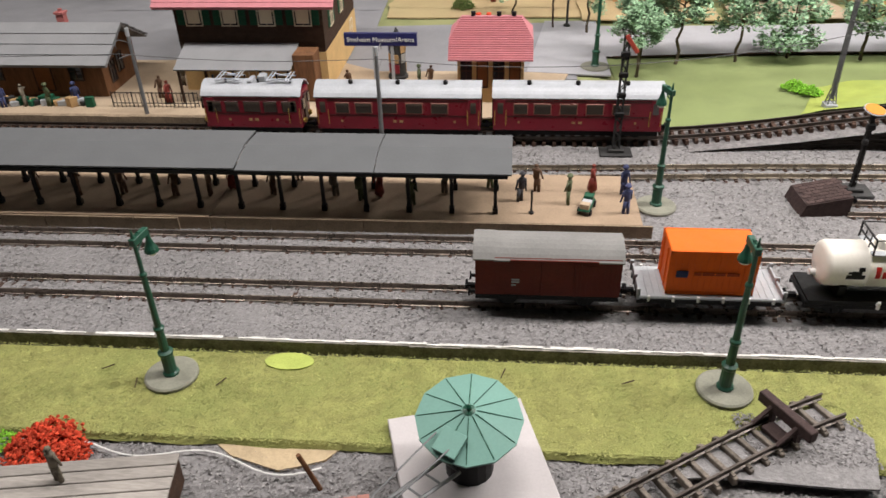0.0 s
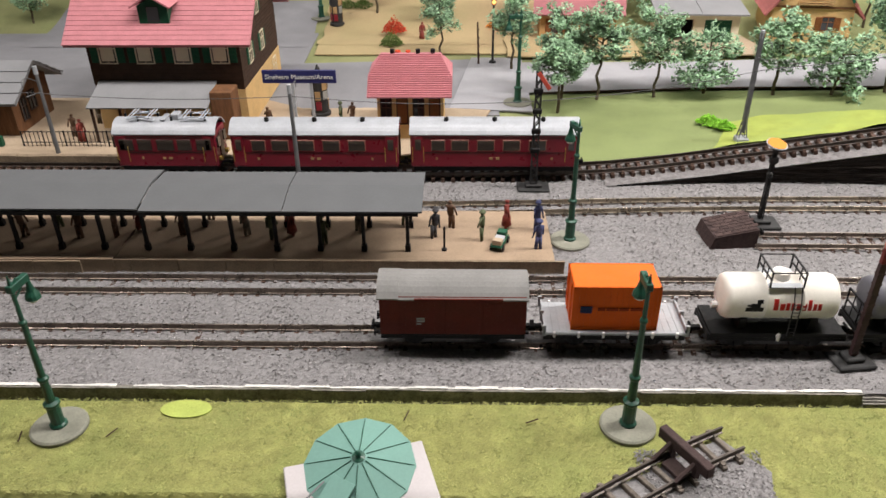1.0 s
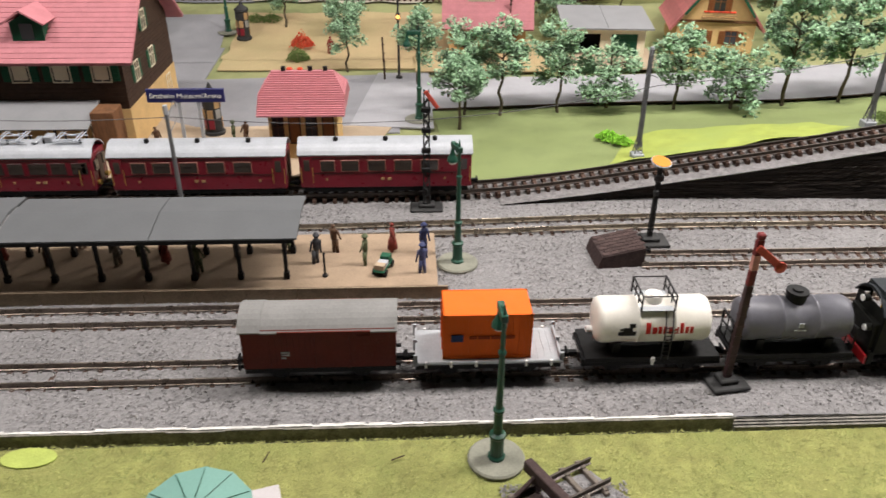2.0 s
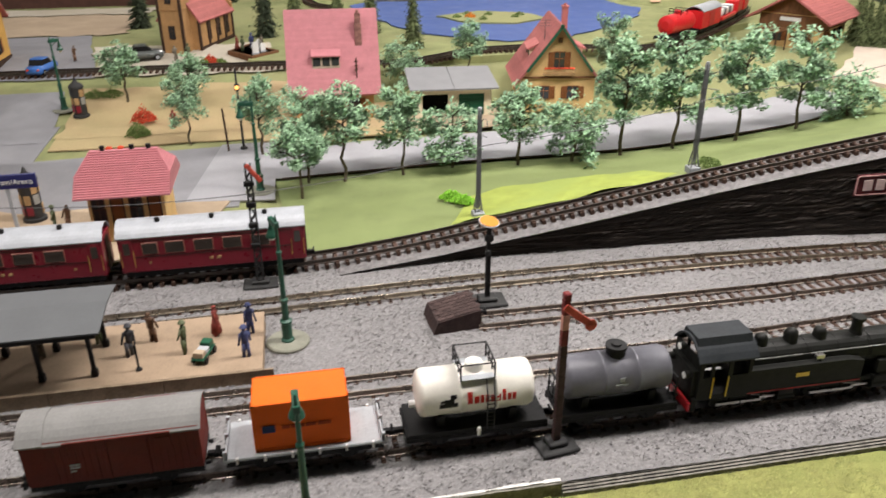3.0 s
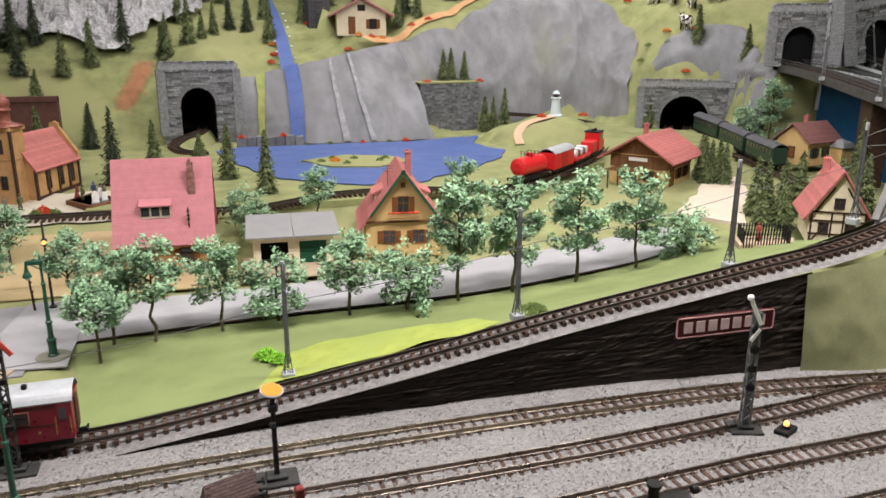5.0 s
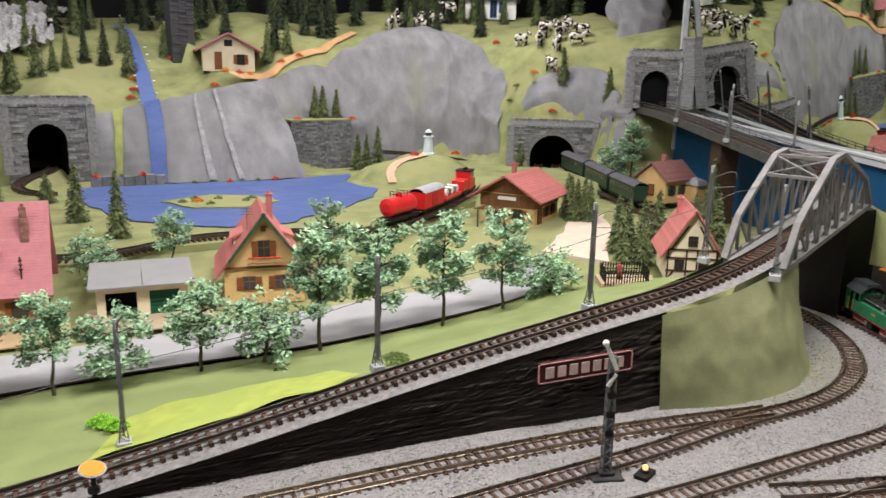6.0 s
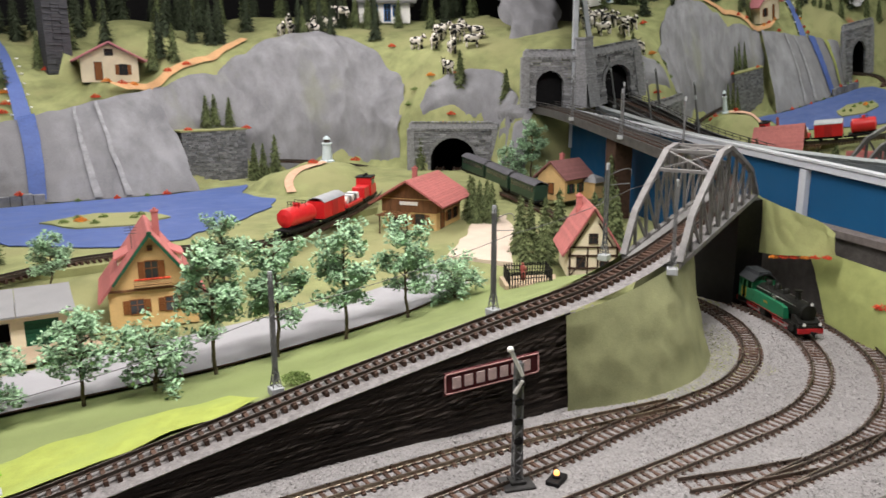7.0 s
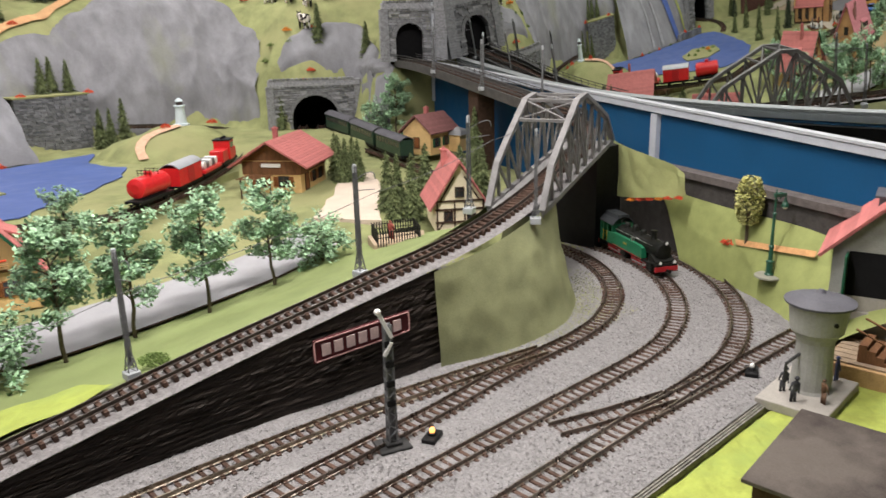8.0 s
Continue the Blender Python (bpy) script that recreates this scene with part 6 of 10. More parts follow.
def house(name, label, m, l, d, hw, hr, wall, roofm, over=0.022, courses=14, wins=(), trim=None, shut=None, chimney=None, gable=None, base=None):
    """A gabled house: ridge along its x, walls hw high, ridge hr high; wins: (side, along, height, w, h, kind)."""
    th = empty(name, label, "building", m)
    b = bm_prism([(-d / 2, 0), (d / 2, 0), (d / 2, hw), (0, hr - 0.006), (-d / 2, hw)], -l / 2, l / 2)
    part("wall", b, wall, th)
    if base:
        b = bm0()
        box(b, -l / 2 - 0.003, l / 2 + 0.003, -d / 2 - 0.003, d / 2 + 0.003, -0.02, 0.022)
        part("plinth", b, base, th)
    if gable:
        for s in (-1, 1):
            b = bm_prism([(-d / 2, hw), (d / 2, hw), (0, hr - 0.007)], s * l / 2 - 0.0025, s * l / 2 + 0.0025)
            part("gable_boarding", b, gable, th)
    roof_courses(th, l, d / 2, hw, hr, over, courses, roofm)
    for side, u, z, w, h, kind in wins:
        if side in "sn":
            mm = pose(u if side == "s" else -u, -d / 2 if side == "s" else d / 2, z, 0, 0, 180 if side == "s" else 0)
        else:
            mm = pose(l / 2 if side == "e" else -l / 2, u if side == "e" else -u, z, 0, 0, -90 if side == "e" else 90)
        window(th, mm, w, h, trim or M["wood_dark"], shut if kind == "w" else None, True, kind == "d")
    if chimney:
        b = bm0()
        cx, cy, top = chimney
        box(b, cx - 0.011, cx + 0.011, cy - 0.011, cy + 0.011, hw, top - 0.008)
        box(b, cx - 0.014, cx + 0.014, cy - 0.014, cy + 0.014, top - 0.010, top - 0.004)
        rod(b, (cx, cy, top - 0.006), (cx, cy, top + 0.004), 0.006, n=8)
        part("chimney", b, M["red_tile_dark"], th)
    return th


G = 0.034
# goods shed, ridge along the track
st = house("station_shed", "brown timber goods shed with grey felt roof", pose(-1.40, 2.21, G), 0.68, 0.21, 0.118, 0.176, M["wood"], M["grey_roof"], 0.035, 4,
           [("s", 0.16, 0.055, 0.05, 0.07, "d"), ("s", 0.26, 0.07, 0.035, 0.04, "n"), ("s", 0.02, 0.07, 0.035, 0.04, "n"), ("e", 0.0, 0.07, 0.035, 0.05, "n"), ("e", -0.05, 0.06, 0.03, 0.06, "n")], chimney=(0.19, 0.02, 0.215))
# station house
st = house("station_house", "timber station house with red tiled roof and green shutters", pose(-0.63, 2.385, G), 0.42, 0.44, 0.280, 0.465, M["wood_dark"], M["red_tile"], 0.042, 22,
           [("s", -0.155, 0.222, 0.044, 0.062, "w"), ("s", -0.052, 0.222, 0.044, 0.062, "w"), ("s", 0.052, 0.222, 0.044, 0.062, "w"), ("s", 0.155, 0.222, 0.044, 0.062, "w"),
            ("e", -0.12, 0.19, 0.035, 0.05, "w"), ("e", 0.02, 0.19, 0.035, 0.05, "w"), ("e", 0.0, 0.30, 0.035, 0.05, "w"), ("e", 0.14, 0.07, 0.04, 0.06, "n"), ("s", -0.12, 0.05, 0.04, 0.07, "d"), ("s", 0.0, 0.055, 0.04, 0.05, "n"), ("s", 0.12, 0.05, 0.04, 0.07, "d")],
           trim=M["cream_wall"], shut=M["green_paint"])
b = bm0()
box(b, -0.212, 0.212, -0.222, 0.222, 0.0, 0.115)
part("ground_floor", b, M["ochre_wall"], st)
for i in range(13):
    b = bm0()
    box(b, -0.2112, 0.2112, -0.2208, 0.2208, 0.130 + i * 0.011, 0.1385 + i * 0.011)
    part("weatherboard", b, M["wood_dark"], st)
for x in (-0.155, -0.052, 0.052, 0.155):
    b = bm0()
    box(b, x - 0.018, x + 0.018, -0.2243, -0.2228, 0.196, 0.249)
    part("curtain", b, M["cream_wall"], st)
b = bm0()
prism(b, [(-0.04, 0.0), (0.04, 0.0), (0.04, 0.055), (0.0, 0.075), (-0.04, 0.055)], -0.215, -0.08, Matrix.Translation((-0.01, 0, 0.288)))
dm = part("dormer", b, M["green_paint"], st)
for s in (-1, 1):
    b = bm0()
    box(b, -0.003, 0.062, -0.235, -0.06, 0.0, 0.004, Matrix.Translation((-0.01, 0, 0.372)) @ (pose(0, 0, 0, 0, 32, 0) if s > 0 else pose(0, 0, 0, 0, 0, 0) @ Matrix.Diagonal((-1, 1, 1, 1)) @ pose(0, 0, 0, 0, 32, 0)))
    bmesh.ops.recalc_face_normals(b, faces=b.faces)
    part("dormer_roof", b, M["red_tile"], dm)
b = bm0()
box(b, -0.026, 0.006, -0.2165, -0.21, 0.300, 0.340)
part("pane", b, M["window"], dm)
# porch in front of the station
th = empty("station_porch", "grey lean-to porch roof on brown posts", "porch", pose(-0.66, 2.10, G))
b = bm0()
box(b, -0.165, 0.165, -0.052, 0.068, -0.002, 0.002, pose(0, 0, 0.117, 19, 0, 0))
part("roof", b, M["grey_roof"], th)
for i in range(5):
    b = bm0()
    box(b, -0.155 + i * 0.0775 - 0.003, -0.155 + i * 0.0775 + 0.003, -0.044, -0.038, 0, 0.103)
    part("post", b, M["wood_dark"], th)
b = bm0()
box(b, 0.165, 0.225, -0.02, 0.05, 0.0, 0.135, bevel=0.002)
part("bay", b, M["wood"], th)
# red-roofed hut
th = empty("small_hut", "small tan hut with hipped red tile roof", "building", pose(0.047, 2.165, G))
b = bm0()
box(b, -0.09, 0.09, -0.075, 0.075, 0, 0.135)
part("wall", b, M["ochre_wall"], th)
for i in range(4):
    window(th, pose(-0.066 + 0.044 * i, -0.075, 0.08, 0, 0, 180), 0.026, 0.07, M["wood_dark"], None, True, i % 2 == 1)
b = bm0()
box(b, -0.105, 0.105, -0.10, 0.10, 0.126, 0.130)
ro = part("roof", b, M["red_tile"], th)
N = 20
for i in range(N):
    b = bm0()
    t0 = i / N
    hx0 = 0.113 - 0.034 * max(0.0, (t0 - 0.45) / 0.55)
    hy0 = 0.108 * (1 - t0) + 0.002
    z0 = 0.128 + 0.088 * t0
    box(b, -hx0, hx0, -hy0, hy0, z0, z0 + 0.0052)
    part("tile_course", b, M["red_tile"], ro)
for x in (-0.05, 0.02, 0.06):
    b = bm0()
    rod(b, (x, 0.0, 0.20), (x, 0, 0.228), 0.005, 0.0065, 8)
    part("chimney", b, M["near_black"], th)
for x, w in ((-0.036, 0.008), (-0.008, 0.007)):
    b = bm0()
    box(b, x - w, x + w, 0.004, 0.018, 0.205, 0.222, bevel=0.003)
    part("ridge_turret", b, M["lichen_red"], th)
# advertising column
th = empty("advertising_column", "round advertising column with coloured posters", "column", pose(-0.234, 2.28, G))
b = bm0()
lathe(b, [(0.03, 0), (0.03, 0.008), (0.024, 0.010), (0.024, 0.11), (0.028, 0.112), (0.026, 0.12), (0.008, 0.135), (0.002, 0.15)], 20)
part("body", b, M["mast_dark"], th)
rng = random.Random(4)
for i in range(14):
    a, z = i * 51.0, 0.02 + 0.03 * (i % 3)
    b = bm0()
    box(b, -0.008, 0.008, -0.0255, -0.0238, z, z + 0.026, pose(0, 0, 0, 0, 0, a))
    part("poster", b, M[rng.choice(("wood_light", "maroon", "tower_grey", "sign_blue", "wood_dark", "brown_paint"))], th)
copy_thing(th, pose(-0.325, 3.27, 0.048))

# platform fence
th = empty("platform_fence", "black iron fence on the station platform", "fence", pose(0, 0, 0))
for i in range(22):
    b = bm0()
    x = -1.01 + 0.0118 * i
    rod(b, (x, 2.03, G), (x, 2.03, G + 0.045), 0.0011 if i % 5 else 0.002, n=5)
    part("bar" if i % 5 else "post", b, M["near_black"], th)
for z in (0.012, 0.042):
    b = bm0()
    rod(b, (-1.01, 2.03, G + z), (-0.762, 2.03, G + z), 0.0013, n=5)
    part("rail", b, M["near_black"], th)

for i, (x, y, k) in enumerate(((-0.90, 2.10, 1), (-0.86, 2.06, 3), (-0.82, 2.22, 2), (-0.87, 2.20, 4), (-0.36, 2.16, 1), (-0.16, 2.19, 2), (-0.13, 2.20, 1), (-1.33, 2.02, 0), (-1.27, 2.03, 4), (-1.20, 2.03, 2), (-1.12, 2.04, 0), (-0.98, 3.0, 4), (-1.02, 2.8, 1), (0.03, 3.1, 3))):
    figurine(k, x, y, G, 57 * i, "the sandy station yard")
th = empty("luggage_pile", "pile of grey and green luggage on the platform", "luggage", pose(-1.17, 2.04, G))
rng = random.Random(8)
for i in range(26):
    b = bm0()
    box(b, -0.012, 0.012, -0.007, 0.007, 0, rng.uniform(0.012, 0.030), pose(-0.22 + 0.0125 * i, rng.uniform(-0.012, 0.012), 0, 0, 0, rng.uniform(0, 90)), bevel=0.0015)
    part("bag", b, M[rng.choice(("wagon_grey", "green_paint", "mast_dark", "wood_light"))], th)

# pink-roofed house
th = house("village_house", "house with steep pinkish-red tiled roof and skylight", pose(0.635, 3.19, G, 0, 0, -3), 0.29, 0.25, 0.150, 0.385, M["church_wall"], M["red_tile"], 0.026, 32,
           [("s", -0.08, 0.06, 0.04, 0.05, "w"), ("s", 0.07, 0.06, 0.04, 0.05, "w"), ("e", 0.0, 0.07, 0.04, 0.05, "n"), ("e", 0.0, 0.2, 0.04, 0.05, "n")], shut=M["brown_paint"])
b = bm0()
box(b, -0.013, 0.013, -0.012, 0.012, -0.10, 0.0, bevel=0.002)
box(b, -0.0105, 0.0105, -0.0095, 0.0095, 0.0, 0.036, bevel=0.002)
rod(b, (0, 0, 0.036), (0, 0, 0.046), 0.005, n=8)
part("chimney", b, mat("worn_brick", (0.26, 0.13, 0.11), 0.85, var=0.45, scale=70, bump=0.5), th, m=pose(0.098, -0.058, 0.350))
b = bm0()
box(b, -0.050, 0.050, -0.006, 0.05, -0.024, 0.020)
sk = part("dormer", b, mat("dormer_frame", (0.50, 0.42, 0.33), 0.8, var=0.2, scale=50), th, m=pose(-0.026, -0.104, 0.222, 0, 0, 0))
b = bm0()
box(b, -0.055, 0.055, -0.018, 0.052, -0.003, 0.003, pose(0, 0.0, 0.026, 18, 0, 0), bevel=0.001)
part("dormer_roof", b, M["red_tile"], sk)
for x in (-0.034, 0.0, 0.034):
    b = bm0()
    box(b, x - 0.0135, x + 0.0135, -0.0078, -0.0055, -0.016, 0.015)
    part("pane", b, M["window"], sk)
b = bm0()
rod(b, (0, 0, 0.0), (0, 0, 0.075), 0.0028, n=6)
for i in range(3):
    rod(b, (0, -0.003, 0.03 + 0.015 * i), (0, -0.003, 0.036 + 0.015 * i), 0.0055, n=8)
part("vent_pipe", b, M["wood_dark"], th, m=pose(0.084, -0.125, 0.160))
# double garage
th = empty("double_garage", "low double garage with grey roof, one door open", "garage", pose(1.075, 3.10, G, 0, 0, -4))
b = bm0()
for x0, x1, y0, y1 in ((-0.145, -0.132, -0.1, 0.1), (-0.006, 0.006, -0.1, 0.1), (0.132, 0.145, -0.1, 0.1), (-0.145, 0.145, 0.09, 0.1)):
    box(b, x0, x1, y0, y1, 0, 0.118)
    part("wall", b, M["cream_wall"], th)
    b = bm0()
for x0, x1 in ((-0.145, -0.118), (-0.02, 0.02), (0.118, 0.145)):
    box(b, x0, x1, -0.102, -0.09, 0, 0.118)
    part("pier", b, M["cream_wall"], th)
    b = bm0()
box(b, -0.145, 0.145, -0.103, -0.09, 0.098, 0.12)
part("lintel", b, M["cream_wall"], th)
b = bm0()
box(b, 0.018, 0.12, -0.096, -0.091, 0, 0.1)
gd = part("door", b, M["green_paint"], th)
for i in range(7):
    b = bm0()
    box(b, 0.018, 0.12, -0.098, -0.095, 0.003 + i * 0.0138, 0.014 + i * 0.0138)
    part("slat", b, M["green_paint"], gd)
# Black floor and a black screen stand for the shade in the garage.
b = bm0()
box(b, -0.132, 0.132, -0.088, 0.088, 0.0, 0.002)
box(b, -0.131, -0.007, -0.02, -0.015, 0.0, 0.117)
part("dark_interior", b, M["black"], th)
for x0, x1 in ((-0.168, -0.001), (0.001, 0.168)):
    b = bm0()
    box(b, x0, x1, -0.135, 0.125, -0.003, 0.003, pose(0, 0, 0.137, 6, 0, 0))
    part("roof", b, M["grey_roof"], th)
# gable house facing the tracks
th = house("village_house", "ochre cottage with steep red gable roof and balcony", pose(1.513, 3.17, G, 0, 0, 80), 0.30, 0.285, 0.140, 0.330, M["ochre_wall"], M["red_tile_dark"], 0.028, 20,
           [("w", 0.058, 0.078, 0.042, 0.048, "w"), ("w", -0.055, 0.078, 0.042, 0.048, "w"), ("w", 0.0, 0.200, 0.040, 0.066, "w"), ("w", 0.0, 0.278, 0.012, 0.014, "n"), ("s", 0.05, 0.07, 0.04, 0.05, "w"), ("s", -0.06, 0.07, 0.04, 0.05, "w")],
           trim=M["brown_paint"], shut=M["brown_paint"], chimney=(-0.03, -0.03, 0.392))
b = bm0()
box(b, -0.157, -0.1505, -0.145, 0.145, 0.134, 0.141)
part("gable_beam", b, M["wood"], th)
b = bm0()
box(b, -0.172, -0.15, -0.060, 0.060, 0.148, 0.153)
bal = part("balcony", b, M["wood_light"], th)
for z in (0.160, 0.168):
    b = bm0()
    box(b, -0.174, -0.171, -0.062, 0.062, z, z + 0.005)
    part("balcony_rail", b, M["wood_light"], bal)
b = bm0()
for i in range(18):
    bmesh.ops.create_icosphere(b, subdivisions=1, radius=0.0045, matrix=Matrix.Translation((-0.173, -0.054 + i * 0.0064, 0.176)))
part("flower_box", b, M["lichen_red"], bal, "red and yellow flowers")
for s in (-1, 1):
    b = bm0()
    box(b, -0.183, -0.176, -0.006, 0.212, -0.007, 0.002, Matrix.Translation((0, 0, 0.335)) @ (pose(0, 0, 0, -53, 0, 0) if s > 0 else Matrix.Diagonal((1, -1, 1, 1)) @ pose(0, 0, 0, -53, 0, 0)))
    bmesh.ops.recalc_face_normals(b, faces=b.faces)
    part("barge_board", b, M["green_paint"], th)
for s in (-1, 1):
    b = bm0()
    prism(b, [(s * 0.045, 0.262), (s * 0.105, 0.190), (s * 0.105, 0.228)], -0.058, 0.052, TURNY)
    dm = part("dormer", b, M["cream_wall"], th)
    b = bm0()
    box(b, -0.068, 0.062, -0.036, 0.036, -0.003, 0.003, pose(0, s * 0.082, 0.243, -24 * s, 0, 0))
    part("dormer_roof", b, M["red_tile_dark"], dm)
    for x in (-0.028, 0.022):
        b = bm0()
        box(b, x - 0.017, x + 0.017, s * 0.106 - 0.0012, s * 0.106 + 0.0012, 0.200, 0.222)
        part("pane", b, M["window"], dm)
b = bm0()
rod(b, (-0.11, 0.055, 0.25), (-0.11, 0.055, 0.352), 0.0014, n=5)
for i in range(3):
    rod(b, (-0.11, 0.035, 0.325 + i * 0.010), (-0.11, 0.075, 0.325 + i * 0.010), 0.0011, n=5)
part("aerial", b, M["wire"], th)
# church
th = house("church", "tan stone church with red nave roof", pose(0.045, 4.195, 0.135, 0, 0, 69) @ Matrix.Diagonal((1.04, 0.95, 0.98, 1)), 0.34, 0.20, 0.15, 0.29, M["church_wall"], M["red_tile_dark"], 0.012, 16,
           [("s", -0.08, 0.08, 0.03, 0.07, "n"), ("s", 0.02, 0.08, 0.03, 0.07, "n"), ("s", 0.11, 0.08, 0.03, 0.07, "n"), ("e", 0.0, 0.09, 0.03, 0.07, "n")])
b = bm0()
box(b, -0.245, -0.150, -0.055, 0.055, 0, 0.34, bevel=0.002)
box(b, -0.252, -0.143, -0.062, 0.062, 0.328, 0.345)
box(b, -0.249, -0.146, -0.059, 0.059, 0.20, 0.207)
tw = part("tower", b, M["church_wall"], th)
for sx, sy in ((-0.246, -0.056), (-0.246, 0.056), (-0.172, -0.101), (0.172, -0.101), (0.0, -0.101), (0.086, -0.101), (-0.086, -0.101)):
    b = bm0()
    box(b, sx - 0.006, sx + 0.006, sy - 0.006, sy + 0.006, 0, 0.328 if sx < -0.2 else 0.145, bevel=0.001)
    part("pilaster", b, M["wood_dark"], th)
b = bm0()
box(b, -0.172, 0.174, -0.104, -0.098, 0, 0.022)
part("plinth", b, M["wood_dark"], th)
b = bm0()
lathe(b, [(0.080, 0.343), (0.074, 0.349), (0.045, 0.358), (0.034, 0.364), (0.032, 0.368), (0.031, 0.408), (0.039, 0.412), (0.040, 0.417), (0.031, 0.421), (0.036, 0.432), (0.0385, 0.444), (0.036, 0.457), (0.025, 0.471), (0.010, 0.482), (0.004, 0.492), (0.003, 0.50), (0.0015, 0.56)], 20, Matrix.Translation((-0.198, 0, 0)))
part("spire", b, M["copper"], tw, smooth=True)
b = bm0()
prism(b, [(-0.107, 0.13), (0.107, 0.13), (0.107, 0.178), (0.035, 0.282), (0.022, 0.300), (0.022, 0.315), (0.0, 0.324), (-0.022, 0.315), (-0.022, 0.300), (-0.035, 0.282), (-0.107, 0.178)], 0.166, 0.184, TURNY)
part("gable_parapet", b, M["church_wall"], th)
for x in (-0.08, 0.02, 0.11):
    b = bm0()
    lathe(b, [(0.020, -0.003), (0.020, 0.003)], 14, pose(x, -0.101, 0.116, 90, 0, 0))
    part("arch_head", b, M["wood_dark"], th)
for z in (0.10, 0.26):
    window(th, pose(-0.245, 0, z, 0, 0, 90), 0.026, 0.055, M["wood_dark"])
# street house beyond the line
house("village_house", "orange-yellow village house beyond the lake line", pose(-1.02, 3.90, height(-1.0, 3.85) - 0.004, 0, 0, 0), 0.50, 0.26, 0.20, 0.32, mat("orange_wall", (0.62, 0.36, 0.10), 0.85, var=0.12, scale=20, bump=0.2), M["red_tile_dark"], 0.02, 14,
      [("s", 0.06, 0.065, 0.075, 0.12, "d"), ("s", -0.10, 0.07, 0.045, 0.06, "w"), ("s", 0.19, 0.07, 0.04, 0.06, "w"), ("e", 0.0, 0.08, 0.045, 0.06, "w")], shut=M["brown_paint"], base=M["wood_dark"])
# chalet
th = house("mountain_chalet", "ochre and timber chalet with low red roof", pose(3.06, 3.80, 0.10, 0, 0, 36), 0.36, 0.30, 0.165, 0.255, M["ochre_wall"], M["red_tile_dark"], 0.055, 14,
           [("s", -0.1, 0.05, 0.05, 0.08, "d"), ("s", 0.09, 0.06, 0.05, 0.05, "w"), ("s", 0.0, 0.06, 0.05, 0.05, "w"), ("w", 0.06, 0.06, 0.05, 0.05, "w"), ("w", -0.06, 0.06, 0.05, 0.05, "w")], shut=M["brown_paint"], gable=M["wood"], chimney=(0.02, 0.05, 0.305))
b = bm0()
box(b, -0.184, 0.184, -0.153, 0.153, 0.095, 0.16)
part("timber_floor", b, M["wood"], th)
b = bm0()
box(b, -0.19, -0.186, -0.05, 0.05, 0.132, 0.150)
part("name_board", b, M["white"], th)
pg = empty("pergola", "small timber pergola with green climbers", "pergola", pose(2.80, 3.66, 0.10, 0, 0, 30))
for sx in (-0.05, 0.05):
    for sy in (-0.05, 0.05):
        b = bm0()
        rod(b, (sx, sy, 0), (sx, sy, 0.10), 0.004, n=6)
        part("post", b, M["wood_dark"], pg)
for i in range(7):
    b = bm0()
    box(b, -0.065 + i * 0.02, -0.061 + i * 0.02, -0.065, 0.065, 0.10, 0.105)
    part("slat", b, M["wood"], pg)
# yellow station house by the line
th = house("railway_house", "yellow line-side house with brownish red roof", pose(4.09, 3.82, 0.15, 0, 0, 12), 0.26, 0.2, 0.14, 0.225, M["ochre_wall"], mat("roof_brown", (0.27, 0.125, 0.12), 0.75, var=0.16, scale=40, rand=0.12), 0.02, 12,
           [("s", -0.07, 0.07, 0.035, 0.05, "w"), ("s", 0.03, 0.07, 0.035, 0.05, "w"), ("e", 0, 0.07, 0.035, 0.05, "w"), ("w", 0, 0.07, 0.035, 0.06, "d")], shut=M["green_paint"], chimney=(0.0, 0.02, 0.27))
b = bm0()
box(b, 0.06, 0.16, -0.18, -0.09, 0, 0.10)
part("annex", b, M["ochre_wall"], th)
b = bm0()
lathe(b, [(0.085, 0.10), (0.06, 0.125), (0.002, 0.145)], 4, Matrix.Translation((0.11, -0.135, 0)) @ pose(0, 0, 0, 0, 0, 45))
part("annex_roof", b, M["grey_roof"], th)
# half-timbered house
th = house("half_timbered_house", "cream half-timbered house with steep red roof", pose(3.065, 2.557, 0.108, 0, 0, 55), 0.26, 0.19, 0.12, 0.27, M["cream_wall"], M["red_tile_dark"], 0.022, 16,
           [("w", 0.045, 0.06, 0.03, 0.04, "n"), ("w", -0.045, 0.06, 0.03, 0.04, "n"), ("w", 0.0, 0.155, 0.03, 0.035, "n"), ("s", -0.06, 0.06, 0.03, 0.04, "n"), ("s", 0.05, 0.06, 0.03, 0.04, "n")], chimney=(0.06, 0.03, 0.30))
b = bm0()
for z in (0.0, 0.035, 0.085, 0.118):
    box(b, -0.1335, -0.1295, -0.095, 0.095, z, z + 0.007)
    box(b, -0.13, 0.13, -0.0975, -0.0945, z, z + 0.007)
for y in (-0.092, -0.02, 0.02, 0.088):
    box(b, -0.1335, -0.1295, y - 0.003, y + 0.003, 0, 0.12)
for x in (-0.127, -0.09, -0.03, 0.02, 0.08, 0.127):
    box(b, x - 0.003, x + 0.003, -0.0975, -0.0945, 0, 0.12)
for s in (-1, 1):
    rod(b, (-0.1315, s * 0.088, 0.005), (-0.1315, s * 0.03, 0.085), 0.003, n=4)
    rod(b, (-0.1315, s * 0.075, 0.125), (-0.1315, s * 0.02, 0.215), 0.003, n=4)
part("timber_frame", b, M["wood_dark"], th)
